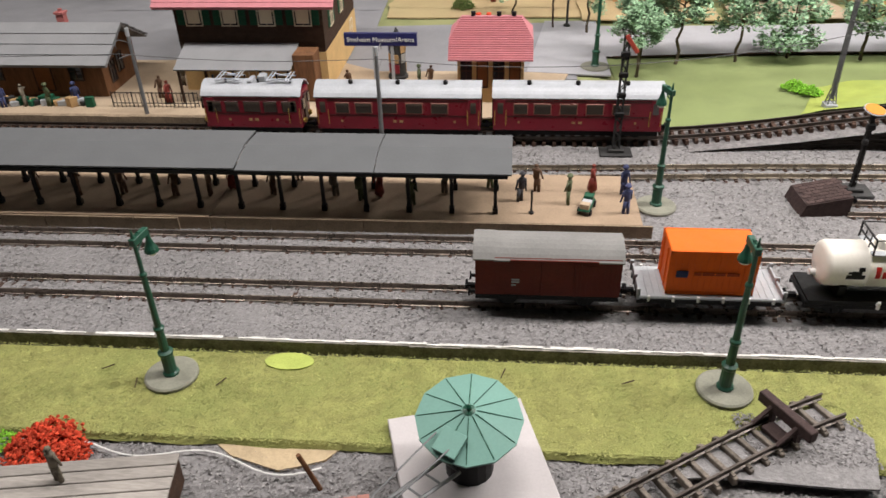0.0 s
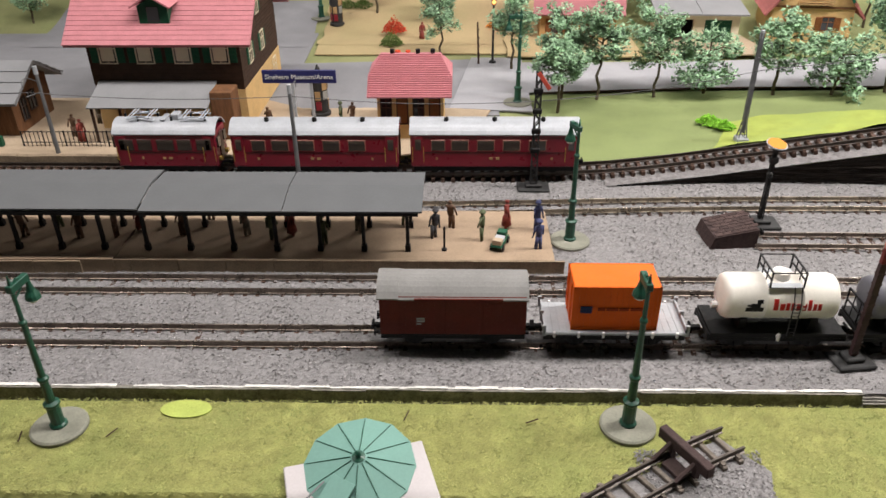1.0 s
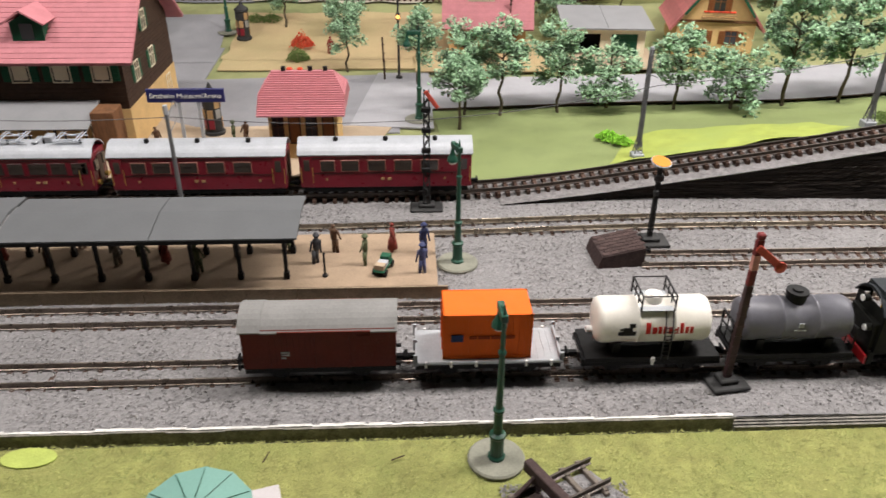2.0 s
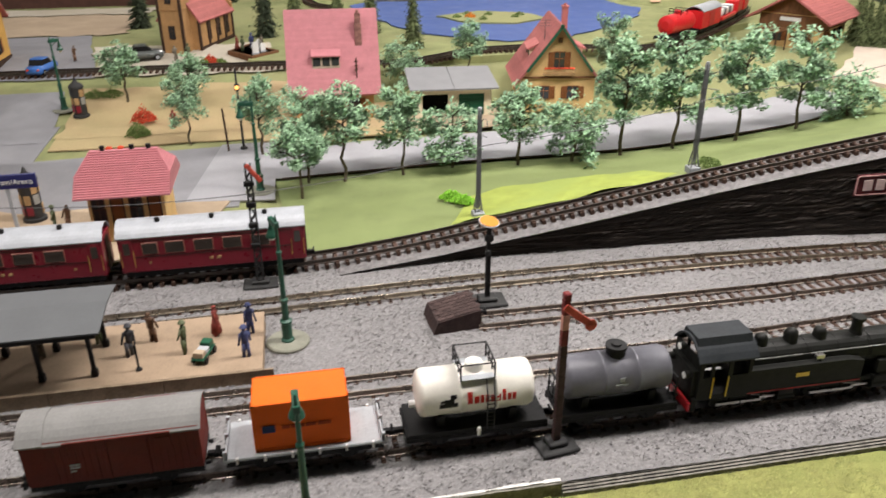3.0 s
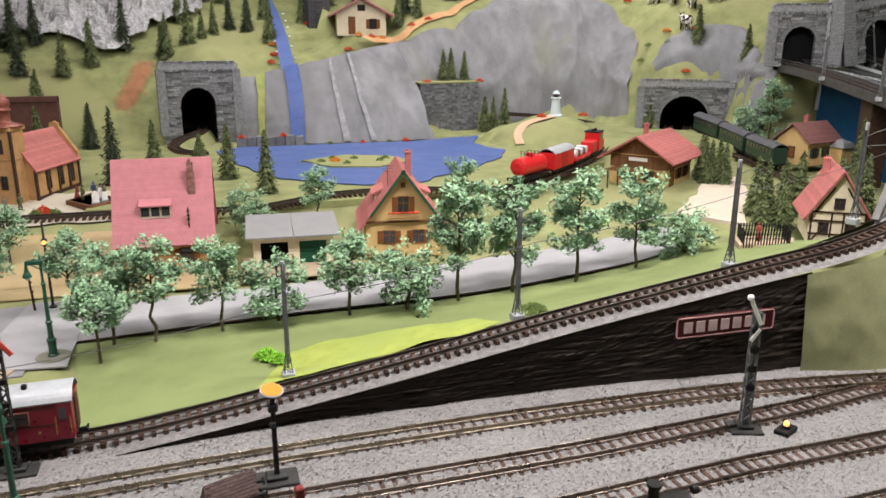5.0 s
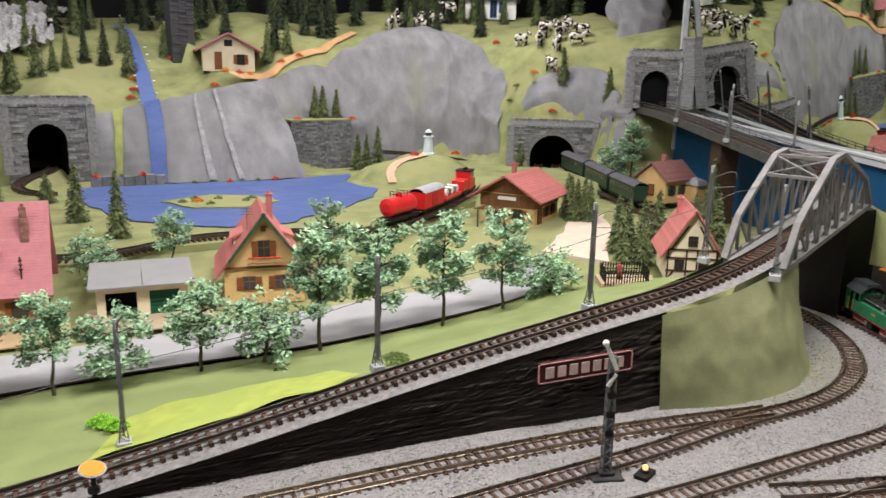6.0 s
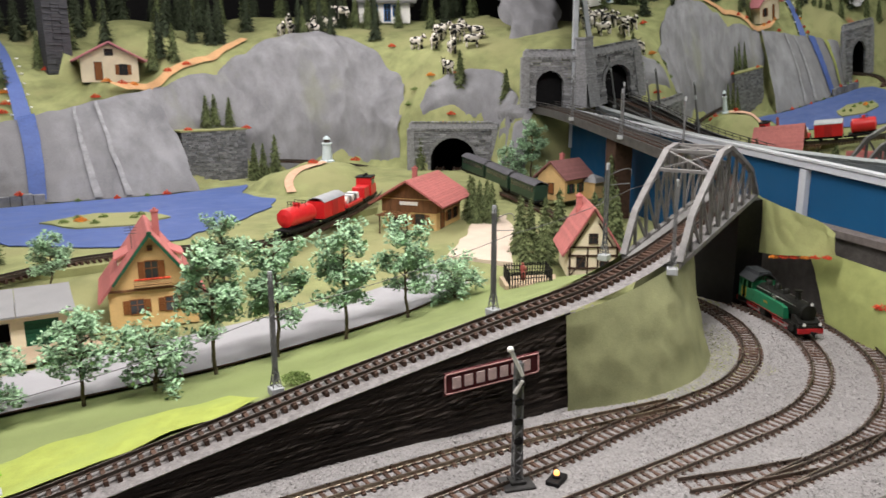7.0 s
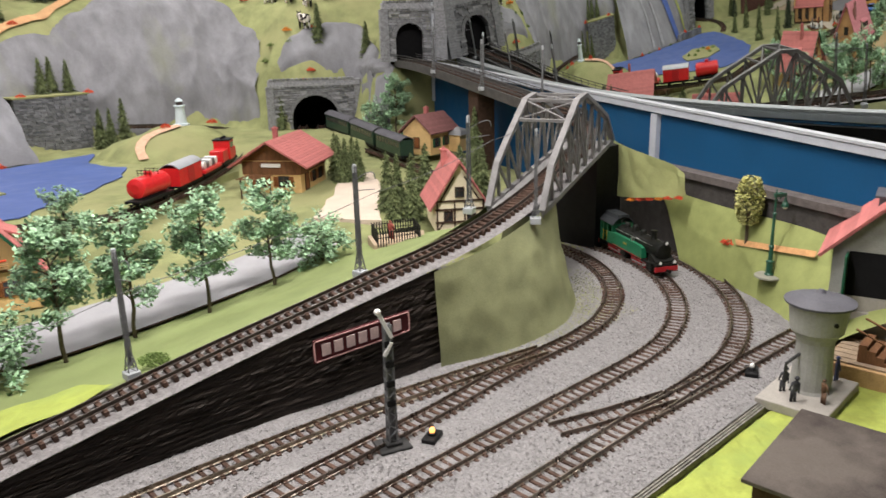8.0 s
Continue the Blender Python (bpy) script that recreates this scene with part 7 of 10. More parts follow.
# fenced garden
th = empty("garden_fence", "low dark picket fence round a small garden", "fence", pose(2.629, 2.437, 0.165, 0, 0, -18) @ Matrix.Diagonal((0.62, 0.5, 0.82, 1)))
rng = random.Random(2)
for ax, ay, bx, by in ((-0.10, -0.08, 0.16, -0.08), (0.16, -0.08, 0.20, 0.16), (0.20, 0.16, -0.06, 0.18), (-0.06, 0.18, -0.10, -0.08)):
    n = 16
    for i in range(n):
        t = i / n
        b = bm0()
        box(b, -0.0035, 0.0035, -0.0015, 0.0015, -0.03, 0.042, pose(ax + (bx - ax) * t, ay + (by - ay) * t, 0, 0, 0, math.degrees(math.atan2(by - ay, bx - ax))))
        part("picket", b, M["near_black"], th)
    b = bm0()
    for z in (0.01, 0.03):
        rod(b, (ax, ay, z), (bx, by, z), 0.002, n=4)
    part("rail", b, M["near_black"], th)
flat("garden_ground", [(2.545, 2.425), (2.72, 2.355), (2.80, 2.45), (2.61, 2.545)], 0.150, M["sand"], "sandy ground of the fenced garden", "ground", thick=0.05)
for x, y, k in ((2.645, 2.45, 3),):
    figurine(k, x, y, 0.150, 40 * k, "the fenced garden")
loft("sandy_yard", [(3.86, 3.40), (4.02, 3.46), (4.16, 3.58)], [(3.98, 3.62), (4.06, 3.68), (4.20, 3.70)], M["pale_ground"], 20, 12, drape=0.004, fray=0.03, label="pale sandy yard before the yellow line-side house", category="ground")
loft("sandy_yard", [(3.98, 3.96), (4.06, 4.26)], [(4.16, 3.98), (4.20, 4.20)], M["pale_ground"], 20, 12, drape=0.004, fray=0.03, label="pale sandy ground between the line and the trees", category="ground")
# beige yard by the chalet
flat("chalet_yard", wobble([(2.72, 3.05), (2.88, 2.82), (3.05, 3.02), (3.40, 3.45), (3.55, 3.72), (3.38, 3.74), (3.10, 3.45)], 0.03), 0.112, mat("pale_gravel", (0.62, 0.52, 0.43), 0.95, var=0.08, scale=14), "pale sandy yard beside the chalet", "ground", thick=0.06)

# ---- lake and its shores ----
LAKE = [(0.86, 5.25), (0.98, 4.62), (1.14, 4.2), (1.52, 3.9), (1.80, 3.9), (2.17, 4.2), (2.50, 4.52), (2.62, 4.80), (2.52, 5.1), (2.70, 5.50), (2.45, 5.45), (2.16, 5.34), (1.75, 5.36), (1.40, 5.36), (0.98, 5.36)]
flat("shore", wobble([(0.2, 5.7), (0.3, 3.72), (0.95, 3.60), (2.1, 3.66), (3.0, 4.2), (3.6, 5.0), (3.9, 5.3), (3.8, 5.75), (2.9, 5.9), (1.0, 5.7)], 0.04), 0.142, M["hill"], "olive green lake shore", "ground", thick=0.14)
flat("lake", wobble(LAKE, 0.035, 8), 0.150, M["water"], "painted blue lake surface", "water")
flat("island", wobble([(1.32, 4.68), (1.45, 4.42), (1.70, 4.35), (1.92, 4.48), (1.84, 4.72), (1.6, 4.82)], 0.02), 0.158, M["hill"], "low green island in the lake", "ground", thick=0.008)
loft("lighthouse_hill", [(2.62, 5.30, 0.14), (2.72, 4.90, 0.14), (3.02, 4.72, 0.14), (3.42, 4.95, 0.14), (3.52, 5.30, 0.14)], [(2.95, 5.42, 0.20), (3.05, 5.36, 0.29), (3.20, 5.30, 0.30), (3.32, 5.36, 0.28), (3.42, 5.45, 0.20)], M["hill"], 30, 14, rough=0.015, freq=4, bulge=lambda u, t: 0.05 * math.sin(math.pi * t), label="green hill below the lighthouse", category="hill")
loft("hill_path", [(2.74, 4.895, 0.166), (2.772, 5.010, 0.218), (2.84, 5.09, 0.262), (2.94, 5.145, 0.290), (3.06, 5.19, 0.306), (3.14, 5.215, 0.312)], [(2.79, 4.862, 0.170), (2.812, 4.965, 0.214), (2.875, 5.035, 0.258), (2.955, 5.08, 0.282), (3.07, 5.12, 0.298), (3.15, 5.165, 0.306)], mat("pink_path", (0.62, 0.40, 0.28), 0.95), 20, 4, label="pale pink path up the lighthouse hill", category="path")
th = empty("lighthouse", "small pale blue-white lighthouse on a hill", "lighthouse", pose(3.19, 5.25, 0.295))
b = bm0()
lathe(b, [(0.052, 0.0), (0.052, 0.012), (0.037, 0.018), (0.027, 0.125)], 16)
part("tower", b, M["lighthouse"], th)
b = bm0()
lathe(b, [(0.037, 0.125), (0.037, 0.133), (0.034, 0.135)], 16)
part("gallery", b, M["lighthouse"], th)
b = bm0()
lathe(b, [(0.02, 0.133), (0.02, 0.158)], 12)
part("lantern", b, M["carwindow"], th)
b = bm0()
lathe(b, [(0.026, 0.158), (0.02, 0.170), (0.004, 0.182)], 12)
part("cap", b, M["lighthouse"], th)

# lake railway and the red train
LOOP = smooth_line([(-2.3, 3.72, 0.115), (0.2, 3.66, 0.125), (0.93, 3.54, 0.135), (1.33, 3.68, 0.145), (1.70, 3.66, 0.150), (2.0, 3.56, 0.15), (2.21, 3.60, 0.150), (2.50, 3.82, 0.150), (2.84, 4.15, 0.150), (3.15, 4.50, 0.150), (3.45, 4.92, 0.155), (3.66, 5.25, 0.160), (3.73, 5.50, 0.175), (3.56, 5.70, 0.205), (3.30, 5.80, 0.235), (3.06, 5.83, 0.255)], 8)
track(LOOP, "single track round the lake", M["rail_dark"], lift=0.002)
EASTLINE = smooth_line([(4.30, 5.26, 0.178), (4.14, 5.02, 0.178), (4.07, 4.65, 0.162), (3.88, 3.97, 0.128), (3.68, 3.35, 0.116), (3.56, 3.0, 0.09), (3.46, 2.75, 0.05), (3.40, 2.55, 0.02)], 8)
track(EASTLINE, "line that leaves the double tunnel", M["rail_dark"], lift=0.002)
track(smooth_line([(4.19, 5.34, 0.178), (4.03, 5.10, 0.178), (3.97, 4.75, 0.166), (3.93, 4.42, 0.150), (3.92, 4.10, 0.133)], 8), "second line that leaves the double tunnel", M["rail_dark"], lift=0.002)
track(smooth_line([(0.80, 5.85, 0.215), (0.765, 5.66, 0.210), (0.66, 5.52, 0.190), (0.61, 5.40, 0.165), (0.66, 5.26, 0.146), (0.80, 5.12, 0.146)], 8), "curved track that leaves the single tunnel", M["rail_dark"], lift=0.002)
bm, prev = bm0(), None
TL = smooth_line([(0.80, 5.85, 0.215), (0.765, 5.66, 0.210), (0.66, 5.52, 0.190), (0.61, 5.40, 0.165), (0.66, 5.26, 0.146)], 8)
for i in range(33):
    p, h = along(TL, length(TL) * i / 32)
    sd = Vector((-h.y, h.x, 0)).normalized()
    ring = [bm.verts.new(p + sd * u + Vector((0, 0, w))) for u, w in ((-0.13, -0.12), (-0.05, -0.004), (0.05, -0.004), (0.13, -0.12))]
    if prev:
        for k in range(3):
            bm.faces.new((prev[k], prev[k + 1], ring[k + 1], ring[k]))
    prev = ring
bmesh.ops.recalc_face_normals(bm, faces=bm.faces)
tagged(link("track_bank", bm, M["hill"], smooth=True), "low green bank below the tunnel track", "embankment", kind="structure")
# dark weir wall on the far lake shore
b = bm0()
for i in range(7):
    box(b, 1.00 + 0.062 * i, 1.059 + 0.062 * i, 5.385 - 0.004 * (i % 2), 5.425, 0.10, 0.205 + 0.004 * (i % 3), bevel=0.003)
tagged(link("weir_wall", b, M["rubble"]), "dark grey stone weir wall on the lake shore", "wall", kind="structure")


def small_wagon(kind, m):
    nm = {"tank": ("tank_wagon", "bright red tank wagon on the lake railway"), "box": ("box_wagon", "bright red covered wagon with silver roof"), "flat": ("flat_wagon", "low red wagon loaded with machinery"), "loco": ("diesel_locomotive", "bright red small diesel locomotive")}[kind]
    th = empty(nm[0], nm[1], "wagon" if kind != "loco" else "locomotive", m, "red lake train")
    l = 0.27 if kind != "loco" else 0.30
    underframe(th, l)
    b = bm0()
    if kind == "tank":
        lathe(b, [(0.02, -0.112), (0.042, -0.104), (0.044, -0.09), (0.044, 0.09), (0.042, 0.104), (0.02, 0.112)], 22, pose(0, 0, 0.10, 0, 90, 0))
        rod(b, (0, 0, 0.14), (0, 0, 0.158), 0.018, n=14)
        part("tank", b, M["train_red"], th)
        for x in (-0.03, 0.03):
            railing(th, x, -0.03, 0.03, 0.14, 0.165, 4)
    elif kind == "box":
        box(b, -0.13, 0.13, -0.045, 0.045, 0.052, 0.135, bevel=0.001)
        part("body", b, M["train_red"], th)
        b = bm0()
        prism(b, arch_roof(0.048, 0.133, 0.022), -0.134, 0.134, TURNY)
        part("roof", b, M["silver_roof"], th)
        for s in (-1, 1):
            b = bm0()
            box(b, -0.035, 0.035, s * 0.045 - 0.002, s * 0.045 + 0.002, 0.055, 0.128)
            part("door", b, M["loco_red"], th)
    elif kind == "flat":
        box(b, -0.13, 0.13, -0.045, 0.045, 0.052, 0.068, bevel=0.001)
        part("deck", b, M["train_red"], th)
        for i in range(5):
            b = bm0()
            rod(b, (-0.09 + 0.045 * i, -0.03, 0.088), (-0.09 + 0.045 * i, 0.03, 0.088), 0.02, n=12)
            part("reel", b, M["mast_grey" if i % 2 else "white"], th)
    else:
        box(b, -0.14, -0.02, -0.036, 0.036, 0.052, 0.115, bevel=0.003)
        box(b, 0.06, 0.14, -0.036, 0.036, 0.052, 0.105, bevel=0.003)
        part("hood", b, M["train_red"], th)
        b = bm0()
        box(b, -0.02, 0.07, -0.044, 0.044, 0.052, 0.155, bevel=0.002)
        part("cab", b, M["train_red"], th)
        b = bm0()
        box(b, -0.028, 0.078, -0.048, 0.048, 0.155, 0.162, bevel=0.002)
        for i in range(4):
            lathe(b, [(0.008, 0), (0.006, 0.012)], 8, Matrix.Translation((-0.01 + 0.022 * i, 0.0, 0.162)))
        part("roof", b, M["near_black"], th)
        for s in (-1, 1):
            b = bm0()
            box(b, -0.008, 0.058, s * 0.044 - 0.001, s * 0.044 + 0.001, 0.115, 0.145)
            part("cab_window", b, M["carwindow"], th)
    return th


def on_track(pts, s):
    p, h = along(pts, s)
    x = h.normalized()
    y = Vector((-h.y, h.x, 0)).normalized()
    return Matrix.Translation(p + Vector((0, 0, 0.002))) @ Matrix((x, y, x.cross(y))).transposed().to_4x4()


s0 = 0
for q in range(1, 400):
    if along(LOOP, q * 0.02)[0].x > 2.27:
        s0 = q * 0.02
        break
for i, kind in enumerate(("tank", "box", "flat", "loco")):
    small_wagon(kind, on_track(LOOP, s0 + (0.0, 0.31, 0.62, 0.95)[i]))

def green_coach(m):
    th = empty("railway_coach", "dark green passenger coach with dark grey roof near the tunnel", "train", m, "green passenger train")
    l = 0.40
    underframe(th, l)
    b = bm0()
    box(b, -l / 2 + 0.01, l / 2 - 0.01, -0.042, 0.042, 0.052, 0.140, bevel=0.002)
    part("body", b, M["coach_green"], th)
    b = bm0()
    prism(b, arch_roof(0.047, 0.139, 0.022), -l / 2, l / 2, TURNY)
    part("roof", b, M["tower_roof"], th)
    for s in (-1, 1):
        for i in range(8):
            x = -0.154 + 0.044 * i
            b = bm0()
            box(b, x - 0.014, x + 0.014, s * 0.0425 - 0.001, s * 0.0425 + 0.001, 0.098, 0.126)
            part("window_pane", b, M["carwindow"], th)
    return th


for s in (0.62, 1.05, 1.48):
    green_coach(on_track(EASTLINE, s))

# ---- trees ----
def leaf_tree(seed, h, spread, leaves, bushy=False):
    """A stem with limbs at many heights, and a crown of small leaves in uneven clumps."""
    rng = random.Random(seed)
    wood, ends = bm0(), []
    z0 = h * (0.08 if bushy else 0.34 if h < 0.3 else 0.25)
    stem, p = [], Vector((0, 0, -0.01))
    for k in range(7):
        q = Vector((rng.uniform(-1, 1) * 0.006, rng.uniform(-1, 1) * 0.006, h * 0.82 * (k + 1) / 7))
        rod(wood, p, q, 0.0054 - 0.0006 * k, 0.0048 - 0.0006 * k, 7)
        p = q
        stem.append(q)
    ends.append(p + Vector((0, 0, 0.03)))
    for i in range(15):
        f = (i + rng.random()) / 15
        zb = z0 + (h * 0.80 - z0) * f
        k = min(range(7), key=lambda n: abs(stem[n].z - zb))
        b0 = Vector((stem[k].x, stem[k].y, zb))
        a = 2.4 * i + rng.uniform(-0.5, 0.5)
        w = spread * (0.45 + 0.75 * math.sin(math.pi * (0.18 + 0.68 * f))) * rng.uniform(0.55, 1.05) * 0.86
        e = b0 + Vector((math.cos(a) * w, math.sin(a) * w, h * rng.uniform(0.0, 0.13)))
        mid = b0.lerp(e, 0.5) + Vector((0, 0, 0.008))
        rod(wood, b0, mid, 0.0022, 0.0016, 5)
        rod(wood, mid, e, 0.0016, 0.0008, 5)
        ends += [e, e, mid]
        for _ in range(2):
            t = e + Vector((rng.uniform(-1, 1), rng.uniform(-1, 1), rng.uniform(-0.7, 0.7))) * spread * 0.36
            rod(wood, mid.lerp(e, rng.uniform(0.3, 0.9)), t, 0.0009, 0.0005, 4)
            ends.append(t)
    vs, fs = [], []
    for _ in range(leaves):
        c = rng.choice(ends)
        while True:
            o = Vector((rng.uniform(-1, 1), rng.uniform(-1, 1), rng.uniform(-1, 1)))
            if o.length < 1:
                break
        c = c + o * spread * 0.30
        s = rng.uniform(0.004, 0.0092)
        u = Vector((rng.uniform(-1, 1), rng.uniform(-1, 1), rng.uniform(-0.6, 0.6))).normalized()
        w = u.cross(Vector((rng.uniform(-0.7, 0.7), rng.uniform(-0.7, 0.7), 1))).normalized()
        nrm = u.cross(w)
        k = len(vs)
        vs += [c - u * s, c - w * s * 0.55 + nrm * s * 0.2, c + u * s, c + w * s * 0.55 + nrm * s * 0.2]
        fs += [(k, k + 1, k + 2, k + 3)]
    me = bpy.data.meshes.new("crown")
    me.from_pydata([tuple(v) for v in vs], [], fs)
    me.materials.append(M["leaf"])
    return wood, me


def tree_thing(seed, h, spread, leaves, bushy=False):
    th = empty("tree", "leafy pale green bushy model tree with short trunk" if bushy else "leafy pale green model tree with thin trunk", "tree", Matrix.Identity(4), "leafy trees")
    w, me = leaf_tree(seed, h, spread, leaves, bushy)
    part("trunk", w, M["bark"], th)
    shared("crown", me, th)
    return th


TREES = [tree_thing(21, 0.245, 0.070, 2500), tree_thing(22, 0.295, 0.073, 2900), tree_thing(23, 0.205, 0.078, 2400, True), tree_thing(24, 0.335, 0.067, 3200)]
SPOTS = [(0.50, 2.44, 3, 0.92), (0.609, 2.427, 1, 1.06), (0.793, 2.447, 1, 0.99), (0.955, 2.480, 2, 1.08), (1.168, 2.458, 0, 1.14), (1.345, 2.445, 2, 1.13), (1.523, 2.468, 3, 1.30), (1.721, 2.497, 3, 1.26), (1.950, 2.50, 3, 1.30), (2.215, 2.552, 3, 1.23), (2.425, 2.575, 2, 1.21),
         (0.477, 2.324, 0, 0.95), (0.11, 2.89, 1, 0.85), (0.36, 2.72, 1, 0.95), (0.93, 3.38, 2, 1.0), (1.22, 3.40, 1, 0.9), (1.80, 3.25, 3, 1.05), (-0.17, 3.36, 0, 1.0), (0.085, 3.27, 0, 0.95), (4.12, 4.36, 2, 1.2), (4.21, 4.27, 3, 1.25), (4.24, 4.15, 2, 1.05), (-1.3, 3.4, 1, 1.0)]
for i, (x, y, k, s) in enumerate(SPOTS):
    z = 0.030 if y < 3.1 else height(x, y) - 0.005
    o = copy_thing(TREES[k], pose(x, y, z, 0, 0, 77 * i))
    o.scale = (s, s, s)
for o in TREES:
    o.matrix_basis = pose(-1.6 + 0.3 * TREES.index(o), 3.3, 0.03)


def spruce_thing(seed, h, r, material):
    rng = random.Random(seed)
    th = empty("spruce_tree", "dark green conical model spruce", "tree", Matrix.Identity(4), "spruces")
    b = bm0()
    rod(b, (0, 0, -0.02), (0, 0, h * 0.9), 0.006, 0.0015, 6)
    part("trunk", b, M["bark"], th)
    vs, fs = [], []
    tiers = 24
    for t in range(tiers):
        f = t / (tiers - 1)
        z = h * (0.08 + 0.88 * f)
        rr = r * (1 - f) ** 0.9 * (0.86 if t % 2 else 1.0) + 0.004
        n = int(20 - 11 * f)
        for i in range(n):
            a = 6.283 * i / n + rng.uniform(-0.25, 0.25) + t * 0.7
            q = rr * rng.uniform(0.62, 1.12)
            dx, dy = math.cos(a), math.sin(a)
            w = q * 0.13 + 0.0022
            zz = z + rng.uniform(-0.006, 0.006)
            k = len(vs)
            vs += [(0, 0, zz + 0.012), (dx * q * 0.6 - dy * w, dy * q * 0.6 + dx * w, zz - q * 0.22), (dx * q, dy * q, zz - q * 0.40 - 0.003), (dx * q * 0.6 + dy * w, dy * q * 0.6 - dx * w, zz - q * 0.22)]
            fs += [(k, k + 1, k + 2), (k, k + 2, k + 3)]
            for _ in range(4):
                c = rng.uniform(0.35, 1.05) * q
                e = a + rng.uniform(-0.28, 0.28)
                g = rng.uniform(0.006, 0.013)
                x, y, zc = math.cos(e) * c, math.sin(e) * c, zz - c * 0.36 + rng.uniform(-0.004, 0.006)
                o = Vector((rng.uniform(-1, 1), rng.uniform(-1, 1), rng.uniform(-0.4, 0.4))).normalized() * g * 0.4
                k = len(vs)
                vs += [(x + o.x, y + o.y, zc + o.z), (x - o.x, y - o.y, zc - o.z), (x + math.cos(e) * g, y + math.sin(e) * g, zc - g * 0.45)]
                fs += [(k, k + 1, k + 2)]
    me = bpy.data.meshes.new("crown")
    me.from_pydata(vs, [], fs)
    me.materials.append(material)
    shared("crown", me, th)
    return th


SPR = [spruce_thing(31, 0.26, 0.062, M["needle"]), spruce_thing(32, 0.32, 0.070, M["needle"]), spruce_thing(33, 0.38, 0.075, M["needle_dark"]), spruce_thing(34, 0.175, 0.060, M["needle"])]
for o in SPR:
    o.matrix_basis = pose(-1.0 + 0.35 * SPR.index(o), 6.6, height(-1.0 + 0.35 * SPR.index(o), 6.6) - 0.02)
rng = random.Random(77)
plan = [(3.04, 2.95, 0), (3.12, 2.88, 0), (3.22, 2.90, 0), (3.13, 2.99, 0), (3.00, 2.86, 3), (3.07, 2.82, 3), (3.42, 2.75, 0), (3.50, 2.82, 1), (3.46, 2.92, 0), (2.60, 6.02, 0), (2.68, 6.08, 0), (2.77, 6.02, 0), (2.84, 5.74, 0), (2.92, 5.77, 1), (3.00, 5.74, 1), (3.39, 3.62, 0), (3.36, 3.78, 0), (3.44, 3.80, 0), (3.35, 3.58, 3), (3.29, 3.62, 3), (3.32, 3.70, 0), (3.43, 3.72, 0), (3.90, 5.16, 0), (3.90, 3.26, 1), (3.97, 3.32, 1), (4.45, 4.86, 0), (0.592, 6.40, 1), (0.56, 6.45, 0), (0.94, 6.72, 1), (1.065, 6.80, 2), (0.08, 6.40, 1), (2.36, 6.46, 1), (2.51, 6.44, 1), (2.43, 6.52, 2), (0.09, 5.72, 0), (0.516, 4.927, 0), (0.765, 4.90, 3), (1.052, 3.86, 1),
        (0.9, 4.3, 0), (0.111, 5.62, 2), (0.36, 4.30, 2), (-0.308, 4.71, 2), (-0.1, 5.1, 1), (-0.4, 5.3, 0), (4.28, 5.2, 0), (1.35, 6.55, 1), (1.2, 6.75, 2), (0.75, 6.55, 1), (0.85, 6.65, 0), (-0.1, 6.3, 1), (-0.25, 6.1, 0), (2.75, 6.75, 2), (3.0, 6.85, 2)]
for i in range(85):
    x = rng.uniform(0.6, 5.2)
    y = 6.75 + rng.uniform(0, 1.1) - 0.28 * max(0.0, x - 2.6)
    plan.append((x, y, rng.choice((1, 2, 2))))
for i in range(16):
    plan.append((rng.uniform(-1.6, 0.4), rng.uniform(5.9, 7.4), rng.choice((1, 2))))
for i, (x, y, k) in enumerate(plan):
    z = 0.515 if 2.5 < x < 2.8 and 5.95 < y < 6.1 else max(height(x, y), over_tunnel(x, y) or -1.0, 0.142 if 0.3 < x < 3.6 and 3.8 < y < 5.6 else -1.0) - 0.02
    o = copy_thing(SPR[k], pose(x, y, z, 0, 0, 40 * i))
    f = rng.uniform(0.8, 1.15)
    o.scale = (f, f, f)
th = empty("topiary_tree", "yellowish-green column-shaped tree on the depot green", "tree", pose(3.392, 1.495, 0.200) @ Matrix.Diagonal((1.2, 1.2, 1.08, 1)))
b = bm0()
rod(b, (0, 0, -0.05), (0, 0, 0.07), 0.005, n=6)
part("trunk", b, M["bark"], th)
rng = random.Random(9)
vs, fs = [], []
for _ in range(1400):
    a, z = rng.uniform(0, 6.283), rng.uniform(0.02, 0.165)
    r = 0.036 * math.sin(math.pi * min(1, (z - 0.0) / 0.18)) ** 0.5 * rng.uniform(0.75, 1.08)
    c = Vector((r * math.cos(a), r * math.sin(a), z))
    u = Vector((rng.uniform(-1, 1), rng.uniform(-1, 1), rng.uniform(-1, 1))).normalized() * 0.005
    w = u.cross(Vector((rng.uniform(-1, 1), rng.uniform(-1, 1), 1))).normalized() * 0.004
    k = len(vs)
    vs += [tuple(c - u), tuple(c - w), tuple(c + u), tuple(c + w)]
    fs.append((k, k + 1, k + 2, k + 3))
me = bpy.data.meshes.new("crown")
me.from_pydata(vs, [], fs)
me.materials.append(M["yellow_leaf"])
shared("crown", me, th)


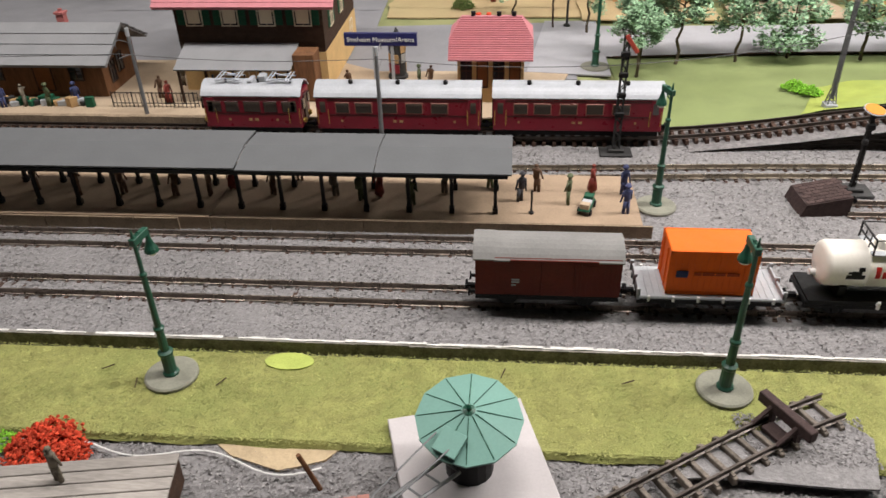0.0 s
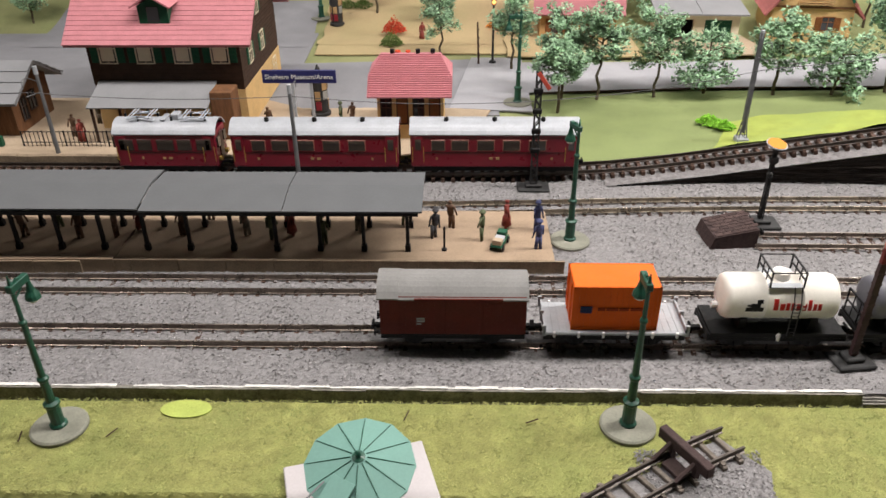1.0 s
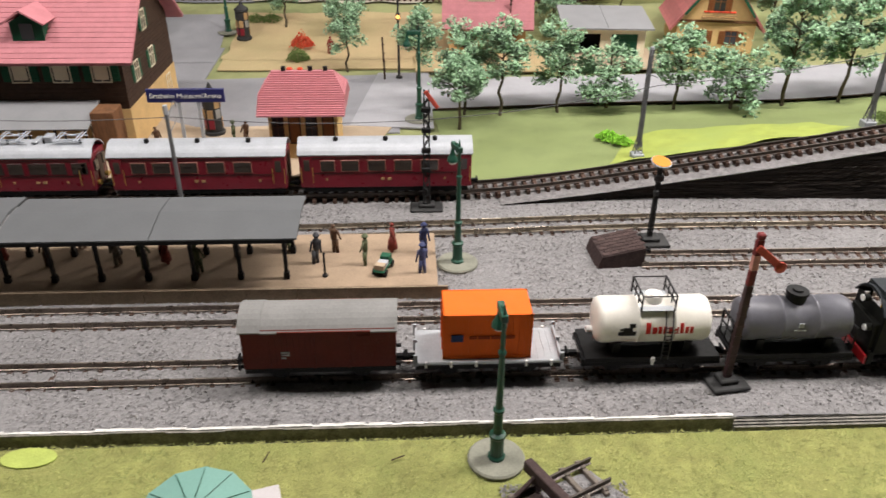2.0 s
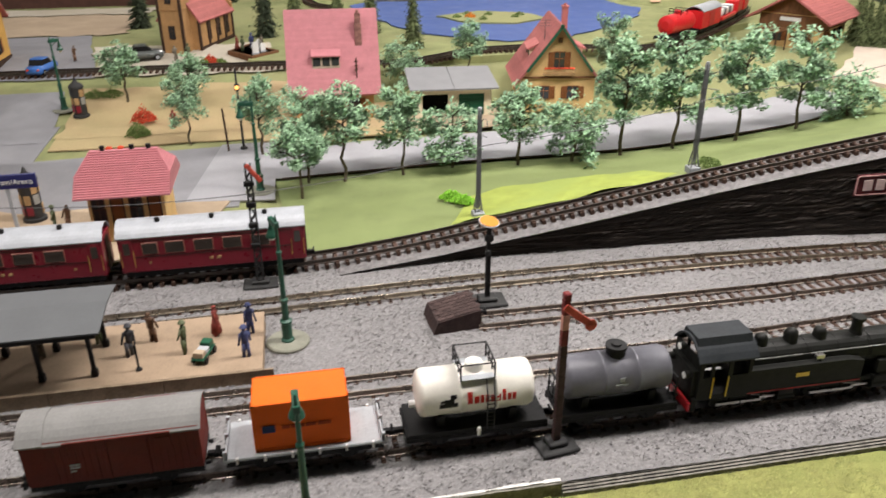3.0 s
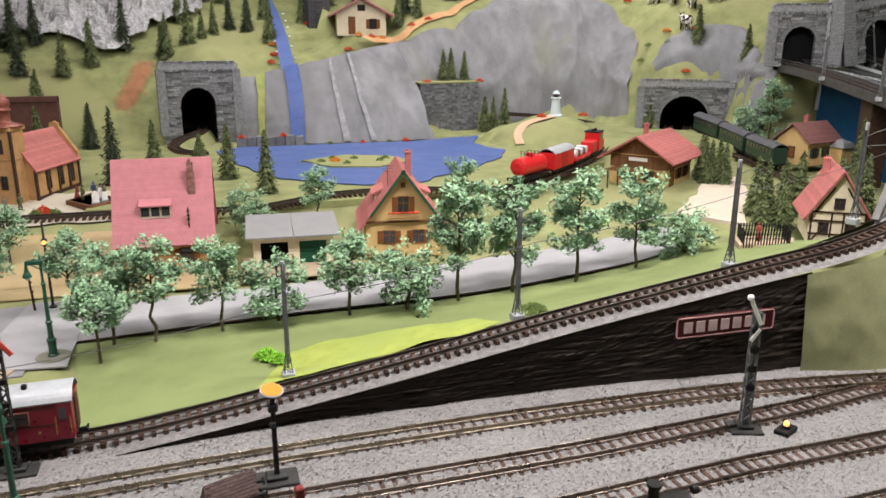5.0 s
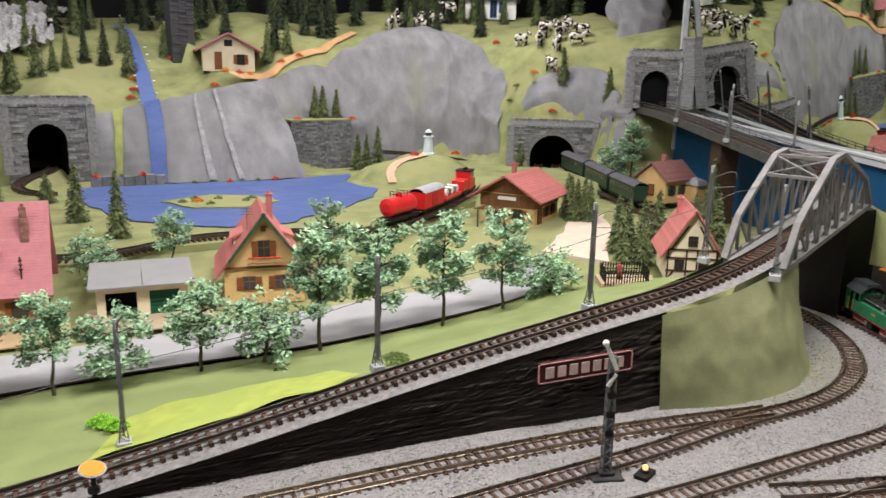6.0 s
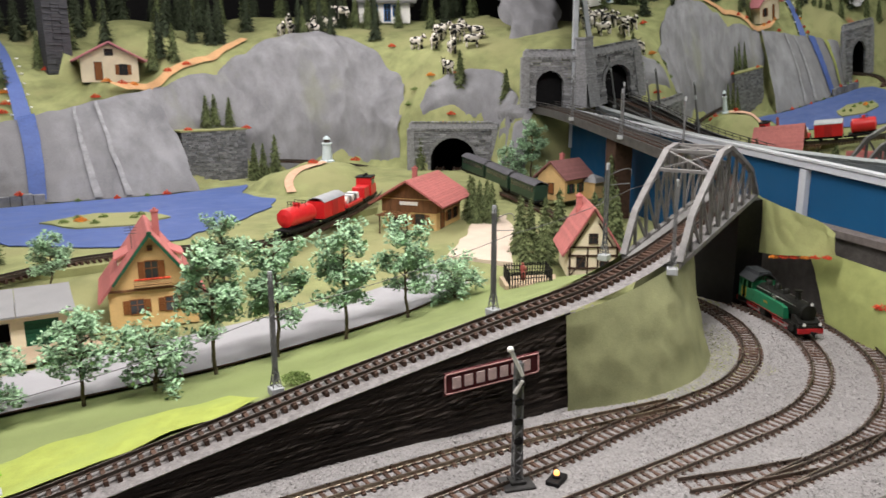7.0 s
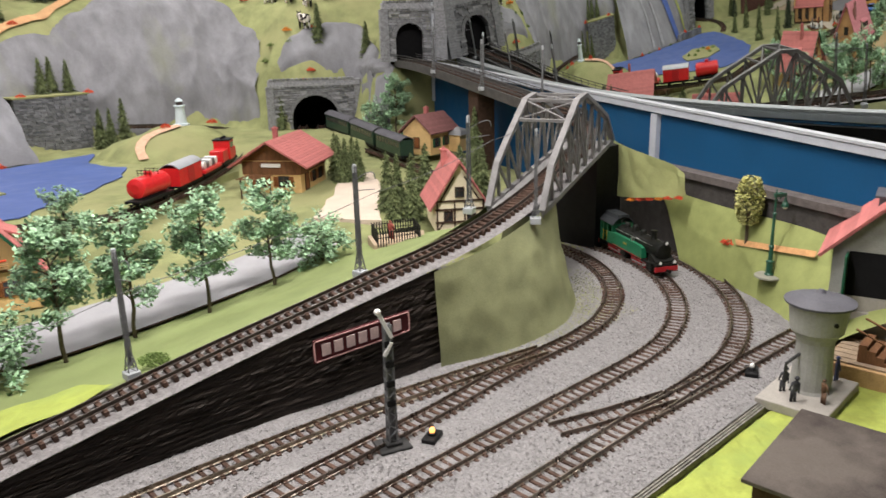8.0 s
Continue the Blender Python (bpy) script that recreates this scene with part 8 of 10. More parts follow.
def lichen(x, y, z, r, material, label, n=26, squash=0.5, seed=0):
    """A heap of many tiny crumbs of dyed lichen with a ragged outline."""
    rng = random.Random(seed + int(x * 1000))
    vs, fs = [], []
    for i in range(n * (9 if r < 0.032 else 22)):
        a, q = rng.uniform(0, 6.283), r * math.sqrt(rng.random()) * (0.8 + 0.35 * rng.random())
        top = squash * 1.3 * max(0.0, r - q) + 0.25 * r
        c = Vector((q * math.cos(a), q * math.sin(a), rng.uniform(0.0, top)))
        s = max(0.0020, r * rng.uniform(0.07, 0.16) * (1.0 if r < 0.032 else 0.55))
        k = len(vs)
        for d in ((1, 0, 0), (-1, 0, 0), (0, 1, 0), (0, -1, 0), (0, 0, 1), (0, 0, -1)):
            vs.append(tuple(c + Vector(d) * s * rng.uniform(0.5, 1.3) + Vector((rng.uniform(-1, 1), rng.uniform(-1, 1), rng.uniform(-1, 1))) * s * 0.4))
        fs += [(k + p, k + q2, k + t) for t in (4, 5) for p, q2 in ((0, 2), (2, 1), (1, 3), (3, 0))]
    me = bpy.data.meshes.new("bush")
    me.from_pydata(vs, [], fs)
    me.materials.append(material)
    return tagged(shared("bush", me, None, pose(x, y, z)), label, "bush", "bushes")


lichen(0.895, 2.205, 0.036, 0.030, M["lichen_green"], "bright green lichen bush on the grass", 34, 0.6)
lichen(0.925, 2.150, 0.044, 0.026, M["lichen_green"], "bright green lichen bush on the grass", 30, 0.6)
lichen(0.915, 2.18, 0.036, 0.024, M["lichen_green"], "bright green lichen bush on the grass", 26, 0.6)
lichen(1.60, 2.065, 0.138, 0.035, M["lichen_dull"], "dull green lichen tuft beside the ramp", 26, 0.4)
lichen(1.37, 2.16, 0.065, 0.03, M["lichen_dull"], "dull green lichen tuft on the grass", 22, 0.4)
lichen(-0.585, 0.835, -0.018, 0.055, M["lichen_red"], "orange-red lichen clump beside the loading deck", 60, 0.4)
lichen(-0.545, 0.822, -0.018, 0.035, M["lichen_red"], "orange-red lichen clump beside the loading deck", 40, 0.4)
lichen(-0.66, 0.845, -0.018, 0.022, M["lichen_green"], "bright green lichen clump beside the loading deck", 20, 0.5)
lichen(-0.083, 3.16, 0.050, 0.045, M["lichen_red"], "red flowering lichen bush in the park", 30, 0.9)
lichen(0.60, 2.80, 0.034, 0.03, M["lichen_red"], "red flowering lichen bush beside the road", 30, 0.8)
lichen(-0.083, 3.02, 0.036, 0.042, M["lichen_dull"], "dark green lichen bush in the park", 30, 0.9)
lichen(-0.30, 3.42, 0.085, 0.04, M["lichen_dull"], "dark green lichen bush in the park", 24, 0.5)
lichen(-0.235, 3.42, 0.085, 0.04, M["lichen_dull"], "dark green lichen bush in the park", 24, 0.5)
lichen(0.33, 3.25, 0.034, 0.045, M["lichen_orange"], "orange lichen bush in the park", 30, 0.9)
for i, (x, y, k) in enumerate(((3.05, 5.18, "lichen_red"), (3.36, 5.16, "lichen_red"), (2.43, 5.90, "lichen_red"), (2.86, 5.92, "lichen_red"), (1.33, 6.28, "lichen_red"), (1.36, 6.36, "lichen_red"), (1.37, 6.48, "lichen_orange"), (1.386, 6.59, "lichen_red"), (1.38, 7.2, "lichen_orange"), (1.68, 6.77, "lichen_red"), (1.20, 6.12, "lichen_red"), (2.58, 6.36, "lichen_red"), (2.44, 6.35, "lichen_red"), (1.90, 6.20, "lichen_red"), (1.98, 6.19, "lichen_orange"), (2.08, 6.20, "lichen_red"), (2.16, 6.22, "lichen_orange"), (4.21, 6.10, "lichen_red"), (4.30, 5.27, "lichen_red"), (4.07, 5.51, "lichen_dull"), (4.14, 5.35, "lichen_dull"), (4.16, 5.42, "lichen_orange"), (4.0, 5.49, "lichen_dull"), (4.10, 5.16, "lichen_red"), (4.15, 5.13, "lichen_red"), (1.1, 5.46, "lichen_orange"), (1.3, 5.46, "lichen_red"), (1.38, 5.46, "lichen_red"), (2.1, 5.44, "lichen_orange"), (2.3, 5.45, "lichen_red"), (1.62, 5.44, "lichen_dull"), (1.75, 5.44, "lichen_orange"), (1.5, 4.6, "lichen_orange"), (3.3, 5.82, "lichen_red"))):
    z = 0.50 if 5.85 < y < 5.95 and x < 2.9 else max(height(x, y), over_tunnel(x, y) or -1.0, 0.142) - 0.004 if y > 5.4 or x > 3.9 else 0.30 if x > 2.9 and y > 5.1 else 0.152
    lichen(x, y, z + 0.004, 0.034, M[k], "small %s lichen bush on the hillside" % {"lichen_red": "red", "lichen_orange": "orange", "lichen_dull": "dark green"}[k], 16, 0.6)

# bushes on the island
for i, (x, y) in enumerate(((1.42, 4.60), (1.55, 4.50), (1.62, 4.66), (1.75, 4.55), (1.80, 4.62), (1.50, 4.70))):
    lichen(x, y, 0.157, 0.024, M["lichen_dull"], "small dark green lichen bush on the island", 12, 0.6, i)

for x, y, r, k in ((1.03, 5.40, 0.024, "lichen_red"), (1.17, 5.40, 0.020, "lichen_dull"), (1.30, 5.40, 0.026, "lichen_red"), (1.60, 5.37, 0.020, "lichen_dull"), (1.82, 5.35, 0.020, "lichen_red"), (2.12, 5.36, 0.026, "lichen_red"), (2.0, 5.35, 0.018, "lichen_dull")):
    lichen(x, y, 0.206 if x < 1.43 else 0.15, r, M[k], "%s lichen clump on the lake shore" % ("red" if k == "lichen_red" else "dull green"), 20, 0.8)

# ---- church square: graveyard, cars, visitors ----
def toy_car(x, y, turn, paint, label):
    th = empty("toy_car", label, "car", pose(x, y, height(x, y) - 0.003, 0, 0, turn), "parked model cars")
    b = bm0()
    prism(b, [(-0.080, 0.012), (0.080, 0.012), (0.083, 0.030), (0.076, 0.040), (0.036, 0.044), (-0.044, 0.045), (-0.078, 0.041), (-0.083, 0.028)], -0.032, 0.032)
    bmesh.ops.bevel(b, geom=[e for e in b.edges], offset=0.004, segments=2, affect="EDGES")
    body = part("body", b, paint, th, smooth=True)
    b = bm0()
    prism(b, [(-0.056, 0.0445), (0.038, 0.0435), (0.016, 0.064), (-0.036, 0.065)], -0.028, 0.028)
    part("glass_cabin", b, M["near_black"], body)
    b = bm0()
    box(b, -0.037, 0.017, -0.0285, 0.0285, 0.0635, 0.0685, bevel=0.002)
    part("roof", b, paint, body)
    for sx in (-0.050, 0.052):
        for sy in (-1, 1):
            b = bm0()
            rod(b, (sx, sy * 0.024, 0.0135), (sx, sy * 0.034, 0.0135), 0.0135, n=14)
            wh = part("wheel", b, M["near_black"], th)
            b = bm0()
            rod(b, (sx, sy * 0.034, 0.0135), (sx, sy * 0.0352, 0.0135), 0.008, n=12)
            part("hub", b, M["wagon_grey"], wh)
    for sx in (-0.084, 0.084):
        for sy in (-0.022, 0.022):
            b = bm0()
            rod(b, (sx * 0.975, sy, 0.031), (sx * 1.005, sy, 0.031), 0.005, n=10)
            part("headlight" if sx > 0 else "tail_light", b, M["white"] if sx > 0 else M["lichen_red"], th)
    return th


toy_car(-0.17, 3.87, 15, mat("car_grey", (0.10, 0.11, 0.105), 0.35, var=0.06, coat=0.5, bump=0.0), "grey model car parked beside the church")
for x, y, k in ((0.10, 3.73, "lichen_dull"), (0.14, 3.74, "lichen_red"), (0.17, 3.73, "lichen_dull"), (0.12, 3.78, "lichen_red")):
    lichen(x, y, height(x, y) + 0.006, 0.026, M[k], "%s lichen bush on the church square" % ("small red" if k == "lichen_red" else "dark green"), 20, 0.8)
toy_car(-0.56, 3.72, 80, mat("car_blue", (0.05, 0.16, 0.50), 0.35, var=0.06, coat=0.5, bump=0.0), "small blue model car parked on the village street")
PLOT = [Vector((0.197, 3.905)), Vector((0.305, 3.765)), Vector((0.418, 3.875)), Vector((0.285, 4.055))]
gz = height(0.3, 3.9) + 0.003
th = empty("graveyard_plot", "low brown stone border round a sandy graveyard plot", "graveyard", pose(0, 0, gz))
b = bm0()
vs = [b.verts.new((p.x, p.y, 0.008)) for p in PLOT]
b.faces.new(vs)
bmesh.ops.solidify(b, geom=b.faces[:], thickness=0.02)
part("soil", b, M["sand"], th, "sandy soil")
for p, q in zip(PLOT, PLOT[1:] + PLOT[:1]):
    b = bm0()
    d = (q - p)
    box(b, -0.004, d.length + 0.004, -0.006, 0.006, -0.02, 0.012, Matrix.Translation((p.x, p.y, 0)) @ Matrix.Rotation(math.atan2(d.y, d.x), 4, "Z"), bevel=0.001)
    part("border", b, M["wood"], th)
for i, (u, v, hh) in enumerate(((0.85, 0.30, 0.055), (0.82, 0.62, 0.042), (0.50, 0.80, 0.046), (0.25, 0.80, 0.040))):
    p = PLOT[0].lerp(PLOT[3], v).lerp(PLOT[1].lerp(PLOT[2], v), u)
    st = empty("gravestone", "small white gravestone on the graveyard plot", "gravestone", pose(p.x, p.y, gz + 0.008, 0, 0, 20 + 25 * i), "gravestones")
    b = bm0()
    prism(b, [(-0.014, 0), (0.014, 0), (0.014, hh * 0.7), (0.009, hh * 0.93), (0, hh), (-0.009, hh * 0.93), (-0.014, hh * 0.7)], -0.004, 0.004)
    part("slab", b, M["white"], st)
    b = bm0()
    box(b, -0.018, 0.018, -0.008, 0.008, 0, 0.006, bevel=0.001)
    part("plinth", b, M["wagon_grey"], st)
for i, (k, x, y) in enumerate(((0, 0.30, 3.97), (3, 0.235, 3.93), (2, 0.26, 3.90), (4, 0.345, 3.93))):
    figurine(k, x, y, gz + 0.008, 70 * i, "the graveyard plot")
for i, (k, x, y) in enumerate(((4, -0.03, 3.84), (1, -0.47, 3.90), (5, -0.30, 3.70), (2, 0.02, 3.86))):
    figurine(k, x, y, height(x, y) - 0.003, 60 * i, "the village square")

# ---- mountains: cloth rock faces, stream, tunnels ----
bm, rows = bm0(), []
for i in range(121):
    row = []
    for j in range(71):
        u, t = i / 120, j / 70
        fold = 0.010 * noise.noise(Vector((u * 7, t * 2.0, 3))) + 0.006 * noise.noise(Vector((u * 3 + 5, t * 9, 8))) + 0.012 * abs(noise.noise(Vector((u * 9 + t * 2, t * 1.2, 1))))
        p = on_cliff(u, t, fold * min(1.0, 5 * t, 5 * (1 - t)))
        e = max(0.0, 1 - 6 * min(u, 1 - u, 1 - t))
        row.append(bm.verts.new(p + Vector((0.02, 0, 0.02)) * (e * noise.noise(Vector((p.x * 8, p.z * 8, 2))))))
    rows.append(row)
for r0, r1 in zip(rows, rows[1:]):
    for j in range(70):
        bm.faces.new((r0[j], r1[j], r1[j + 1], r0[j + 1]))
bmesh.ops.recalc_face_normals(bm, faces=bm.faces)
tagged(link("waterfall_rock", bm, M["rock"], smooth=True), "grey painted cloth cliff beside the stream", "rock", kind="structure")


def cliff_strip(name, u0, u1, w0, w1, t1, material, label, category, off=0.018):
    """A painted strip that runs down the cliff; w0, w1: its half width at the foot and at the head, in parts of the cliff."""
    ts = [0.005 + (t1 - 0.005) * k / 14 for k in range(15)]
    mid = [u0 + (u1 - u0) * t / t1 for t in ts]
    ww = [w0 + (w1 - w0) * t / t1 for t in ts]
    loft(name, [on_cliff(m - w, t, off) for m, w, t in zip(mid, ww, ts)], [on_cliff(m + w, t, off) for m, w, t in zip(mid, ww, ts)], material, 60, 4, rough=0.002, freq=9, fray=0.006, label=label, category=category)


cliff_strip("stream", 0.385, 0.305, 0.046, 0.034, 1.0, M["stream_deep"], "painted blue waterfall down the cloth cliff", "water")
cliff_strip("moss_strip", 0.165, 0.155, 0.018, 0.022, 0.97, M["moss_green"], "yellow-green mossy strip down the cliff", "moss")
cliff_strip("pale_streak", 0.640, 0.500, 0.016, 0.008, 0.97, mat("streak", (0.27, 0.275, 0.295), 0.9, var=0.3, scale=20), "pale painted streak down the cliff", "rock", 0.016)
cliff_strip("pale_streak", 0.755, 0.640, 0.012, 0.010, 0.97, bpy.data.materials["streak"], "pale painted streak down the cliff", "rock")
loft("rock_band", [(2.24, 6.06), (2.36, 5.96), (2.57, 6.02), (2.97, 6.06)], [(2.26, 6.26), (2.36, 6.27), (2.66, 6.31), (3.09, 6.46)], M["rock_mossy"], 40, 14, rough=0.010, freq=4, crease=0.012, drape=0.020, fray=0.03, sink=0.05, label="grey painted rock band below the mountain path", category="rock")
loft("great_rock", [(2.86, 5.94), (3.15, 5.87), (3.45, 5.83), (3.72, 5.72), (3.85, 5.38)], [(2.80, 6.38), (3.085, 6.46), (3.48, 6.60), (3.95, 6.52), (4.13, 5.72)], M["rock_mossy"], 120, 70, rough=0.014, freq=1.9, crease=0.034, drape=0.040, fray=0.03, sink=0.085, label="large grey painted cloth rock face", category="rock")
loft("rock_shoulder", [(4.02, 5.32), (4.16, 5.18), (4.30, 5.02), (4.34, 4.90), (4.26, 4.60)], [(4.08, 5.40), (4.26, 5.30), (4.45, 5.16), (4.55, 5.00), (4.42, 4.66)], M["rock"], 50, 20, rough=0.010, freq=4, crease=0.014, drape=0.022, fray=0.05, sink=0.05, label="grey painted rock shoulder beside the tunnel", category="rock")
loft("rock_shoulder", [(4.27, 4.80), (4.20, 4.68), (4.18, 4.54), (4.21, 4.36)], [(4.44, 4.86), (4.40, 4.74), (4.37, 4.58), (4.36, 4.42)], M["rock"], 40, 30, rough=0.010, freq=4, crease=0.014, drape=0.022, fray=0.05, sink=0.03, label="grey painted rock slope between the two tunnels", category="rock")
loft("rock_slab", [(4.78, 5.20), (4.95, 5.10), (5.15, 5.05)], [(5.1, 6.0), (5.4, 5.9), (5.6, 5.8)], M["rock"], 30, 24, rough=0.02, freq=3, crease=0.02, drape=0.05, fray=0.05, sink=0.09, bulge=lambda u, t: 0.25 * ss(t, 0, 0.7), label="grey painted rock slab above the tall tunnel mouth", category="rock")
loft("mountain_path", [(2.00, 6.15), (2.12, 6.145), (2.37, 6.275), (2.68, 6.37), (3.19, 6.68)], [(1.98, 6.19), (2.11, 6.205), (2.355, 6.335), (2.66, 6.43), (3.15, 6.745)], M["path"], 120, 8, rough=0.003, freq=8, drape=0.009, fray=0.015, label="orange-brown mountain path past the hut", category="path")
loft("stream", [(1.372, 5.985), (1.385, 6.15), (1.390, 6.35), (1.385, 6.6), (1.375, 7.03), (1.32, 7.5)], [(1.500, 5.985), (1.495, 6.15), (1.490, 6.35), (1.480, 6.6), (1.46, 7.03), (1.40, 7.5)], M["water"], 90, 4, drape=0.020, label="painted blue mountain stream", category="water")
loft("crag", [(-1.4, 6.45), (-0.5, 6.58), (-0.10, 6.58), (0.22, 6.46), (0.50, 6.80), (0.82, 6.90)], [(-1.4, 7.9), (-0.5, 7.9), (0.0, 7.9), (0.3, 7.9), (0.62, 7.9), (0.98, 7.8)], M["crag"], 150, 110, rough=0.075, freq=6, crease=0.06, drape=0.05, smooth=False, fray=0.10, label="white-grey rugged limestone crag", category="rock")
vs, fs, rng = [], [], random.Random(63)
for i in range(2600):
    u, a, r = rng.random(), rng.uniform(0, 6.283), rng.uniform(0.003, 0.008)
    x, y = 0.29 + 0.15 * u + rng.gauss(0, 0.032), 6.06 + 0.32 * u + rng.gauss(0, 0.035)
    z, k = height(x, y) - 0.008, len(vs)
    for q in range(3):
        px, py = x + r * math.cos(a + 2.1 * q), y + r * math.sin(a + 2.1 * q)
        vs.append((px, py, height(px, py) - 0.0075))
    vs.append((x, y, z + 0.004))
    fs += [(k, k + 1, k + 3), (k + 1, k + 2, k + 3), (k + 2, k, k + 3)]
me = bpy.data.meshes.new("red_earth")
me.from_pydata(vs, [], fs)
me.materials.append(mat("rust_earth", (0.40, 0.20, 0.11), 0.95, var=0.25, scale=14))
tagged(new("red_earth", me), "reddish crumbs of earth strewn on the green slope", "earth", kind="stuff")
b = bm0()
bmesh.ops.create_icosphere(b, subdivisions=3, radius=0.06)
for v in b.verts:
    v.co *= 1 + 0.35 * noise.noise(v.co * 22)
    v.co.z *= 0.7
tagged(link("boulder", b, M["crag"], m=pose(1.63, 6.10, height(1.63, 6.10) + 0.015) @ Matrix.Diagonal((1.3, 0.8, 1, 1))), "pale grey boulder on the cliff's edge by the stream", "stone")
# small stream-side rocks
rng = random.Random(14)
for i in range(14):
    b = bm0()
    bmesh.ops.create_icosphere(b, subdivisions=1, radius=0.013)
    for v in b.verts:
        v.co *= rng.uniform(0.7, 1.2)
        v.co.z *= 0.6
    y = 6.1 + 0.06 * i
    tagged(link("boulder", b, M["white"], m=pose(1.44 + (0.062 if i % 2 else -0.062), y, height(1.44, y) + 0.034)), "small white painted stone beside the stream", "stone", "stream stones")


def portal(m, w, h, arches, label, deep=0.5, foot=0):
    """A stone tunnel mouth in the xz plane facing -y; arches: (x, half width, springing height)."""
    th = empty("tunnel_portal", label, "tunnel", m)
    rng = random.Random(int(w * 100))
    b = bm0()
    n = int(h / 0.0165)
    course = h / n

    def opened(x0, x1, z):
        for ax, hw, sp in arches:
            lim = hw if z < sp else (math.sqrt(max(0.0, hw * hw - (z - sp) ** 2)) if z - sp < hw else 0)
            if lim and x1 > ax - lim and x0 < ax + lim:
                return ax - lim, ax + lim
        return None

    for r in range(-foot, n):
        z = r * course
        x = -w / 2 - (0.02 if r % 2 else 0)
        while x < w / 2:
            l = rng.uniform(0.035, 0.075)
            a, c = max(x, -w / 2), min(x + l, w / 2)
            o = opened(a, c, z + course / 2)
            d = rng.uniform(0.0, 0.014)
            pieces = [(a, c)] if not o else [(a, min(c, o[0])), (max(a, o[1]), c)]
            for p, q in pieces:
                if q - p > 0.006:
                    box(b, p + 0.0008, q - 0.0008, -0.02 - d, 0.03, z + 0.0008, z + course - 0.0008)
            x += l
    part("stonework", b, M["portal"], th)
    for ax, hw, sp in arches:
        k = 15
        for i in range(k):
            b = bm0()
            a0, a1 = math.pi * i / k, math.pi * (i + 0.92) / k
            q = []
            for rr in (hw, hw + 0.022):
                for aa in (a0, a1):
                    q.append((ax + rr * math.cos(aa), sp + rr * math.sin(aa)))
            prism(b, [q[0], q[2], q[3], q[1]], -0.034, 0.0)
            part("voussoir", b, M["portal"], th)
    b = bm0()
    box(b, -w / 2 - 0.012, w / 2 + 0.012, -0.04, 0.035, h, h + 0.016)
    box(b, -w / 2 - 0.012, w / 2 + 0.012, -0.03, 0.032, h + 0.016, h + 0.04)
    for i in range(int(w / 0.03)):
        x = -w / 2 + 0.03 * i
        box(b, x, x + 0.016, -0.04, -0.02, h - 0.014, h)
        box(b, x, x + 0.022, -0.036, 0.034, h + 0.04, h + 0.052)
    part("cornice", b, M["portal"], th)
    for s in (-1, 1):
        b = bm0()
        box(b, s * w / 2 - 0.028, s * w / 2 + 0.028, -0.034, 0.03, 0, h, bevel=0.003)
        part("buttress", b, M["portal"], th)
    # Closed black boxes: their colour stands for the darkness inside the tunnel.
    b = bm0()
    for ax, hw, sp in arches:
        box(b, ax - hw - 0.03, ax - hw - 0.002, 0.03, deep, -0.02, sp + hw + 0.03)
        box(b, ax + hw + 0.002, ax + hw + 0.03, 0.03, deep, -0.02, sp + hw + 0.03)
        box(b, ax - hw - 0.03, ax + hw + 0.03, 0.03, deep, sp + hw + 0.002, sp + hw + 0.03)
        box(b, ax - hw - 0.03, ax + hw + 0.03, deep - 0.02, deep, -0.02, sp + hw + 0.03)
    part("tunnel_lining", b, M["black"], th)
    return th


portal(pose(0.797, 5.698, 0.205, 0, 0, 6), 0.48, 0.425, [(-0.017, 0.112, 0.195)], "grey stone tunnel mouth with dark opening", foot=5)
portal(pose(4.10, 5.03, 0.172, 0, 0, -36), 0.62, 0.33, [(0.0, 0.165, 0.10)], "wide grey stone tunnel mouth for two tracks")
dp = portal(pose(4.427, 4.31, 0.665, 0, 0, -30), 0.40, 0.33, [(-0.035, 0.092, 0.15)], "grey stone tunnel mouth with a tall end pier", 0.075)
rng = random.Random(12)
for r in range(25):
    b = bm0()
    box(b, 0.130 - rng.uniform(0.0, 0.006), 0.205, -0.062 - rng.uniform(0, 0.006), 0.03, r * 0.0175, r * 0.0175 + 0.016)
    part("stone", b, M["portal"], dp)
b = bm0()
box(b, 0.118, 0.208, -0.072, 0.04, 0.4375, 0.455, bevel=0.002)
part("pier_cap", b, M["portal"], dp)
# small wall with trees above the lake
th = empty("stone_wall", "grey rubble retaining wall above the lake", "wall", pose(2.60, 5.87, 0.14, 0, 0, 6), kind="structure")
rng = random.Random(6)
b = bm0()
for r in range(24):
    x = -0.24
    while x < 0.24:
        l = rng.uniform(0.020, 0.050)
        box(b, x, min(0.24, x + l - 0.0015), -0.012 - rng.uniform(0, 0.008), 0.02, r * 0.015, r * 0.015 + 0.0135)
        x += l
part("rubble", b, M["rubble"], th)
b = bm0()
box(b, -0.25, 0.25, -0.02, 0.26, 0.360, 0.370)
part("top_grass", b, M["hill"], th)
# rough stone pier in the wood beside the hut
th = empty("stone_pier", "dark rough stone pier between the spruces", "wall", pose(1.758, 6.80, height(1.758, 6.80) - 0.08, 0, 0, 10))
rng = random.Random(23)
for r in range(26):
    b = bm0()
    for k in range(3):
        box(b, -0.09 + 0.06 * k + 0.001, -0.03 + 0.06 * k - 0.001, -0.07 - rng.uniform(0, 0.014), 0.07, r * 0.022, r * 0.022 + 0.0205)
    part("stone_course", b, M["portal_core"], th)
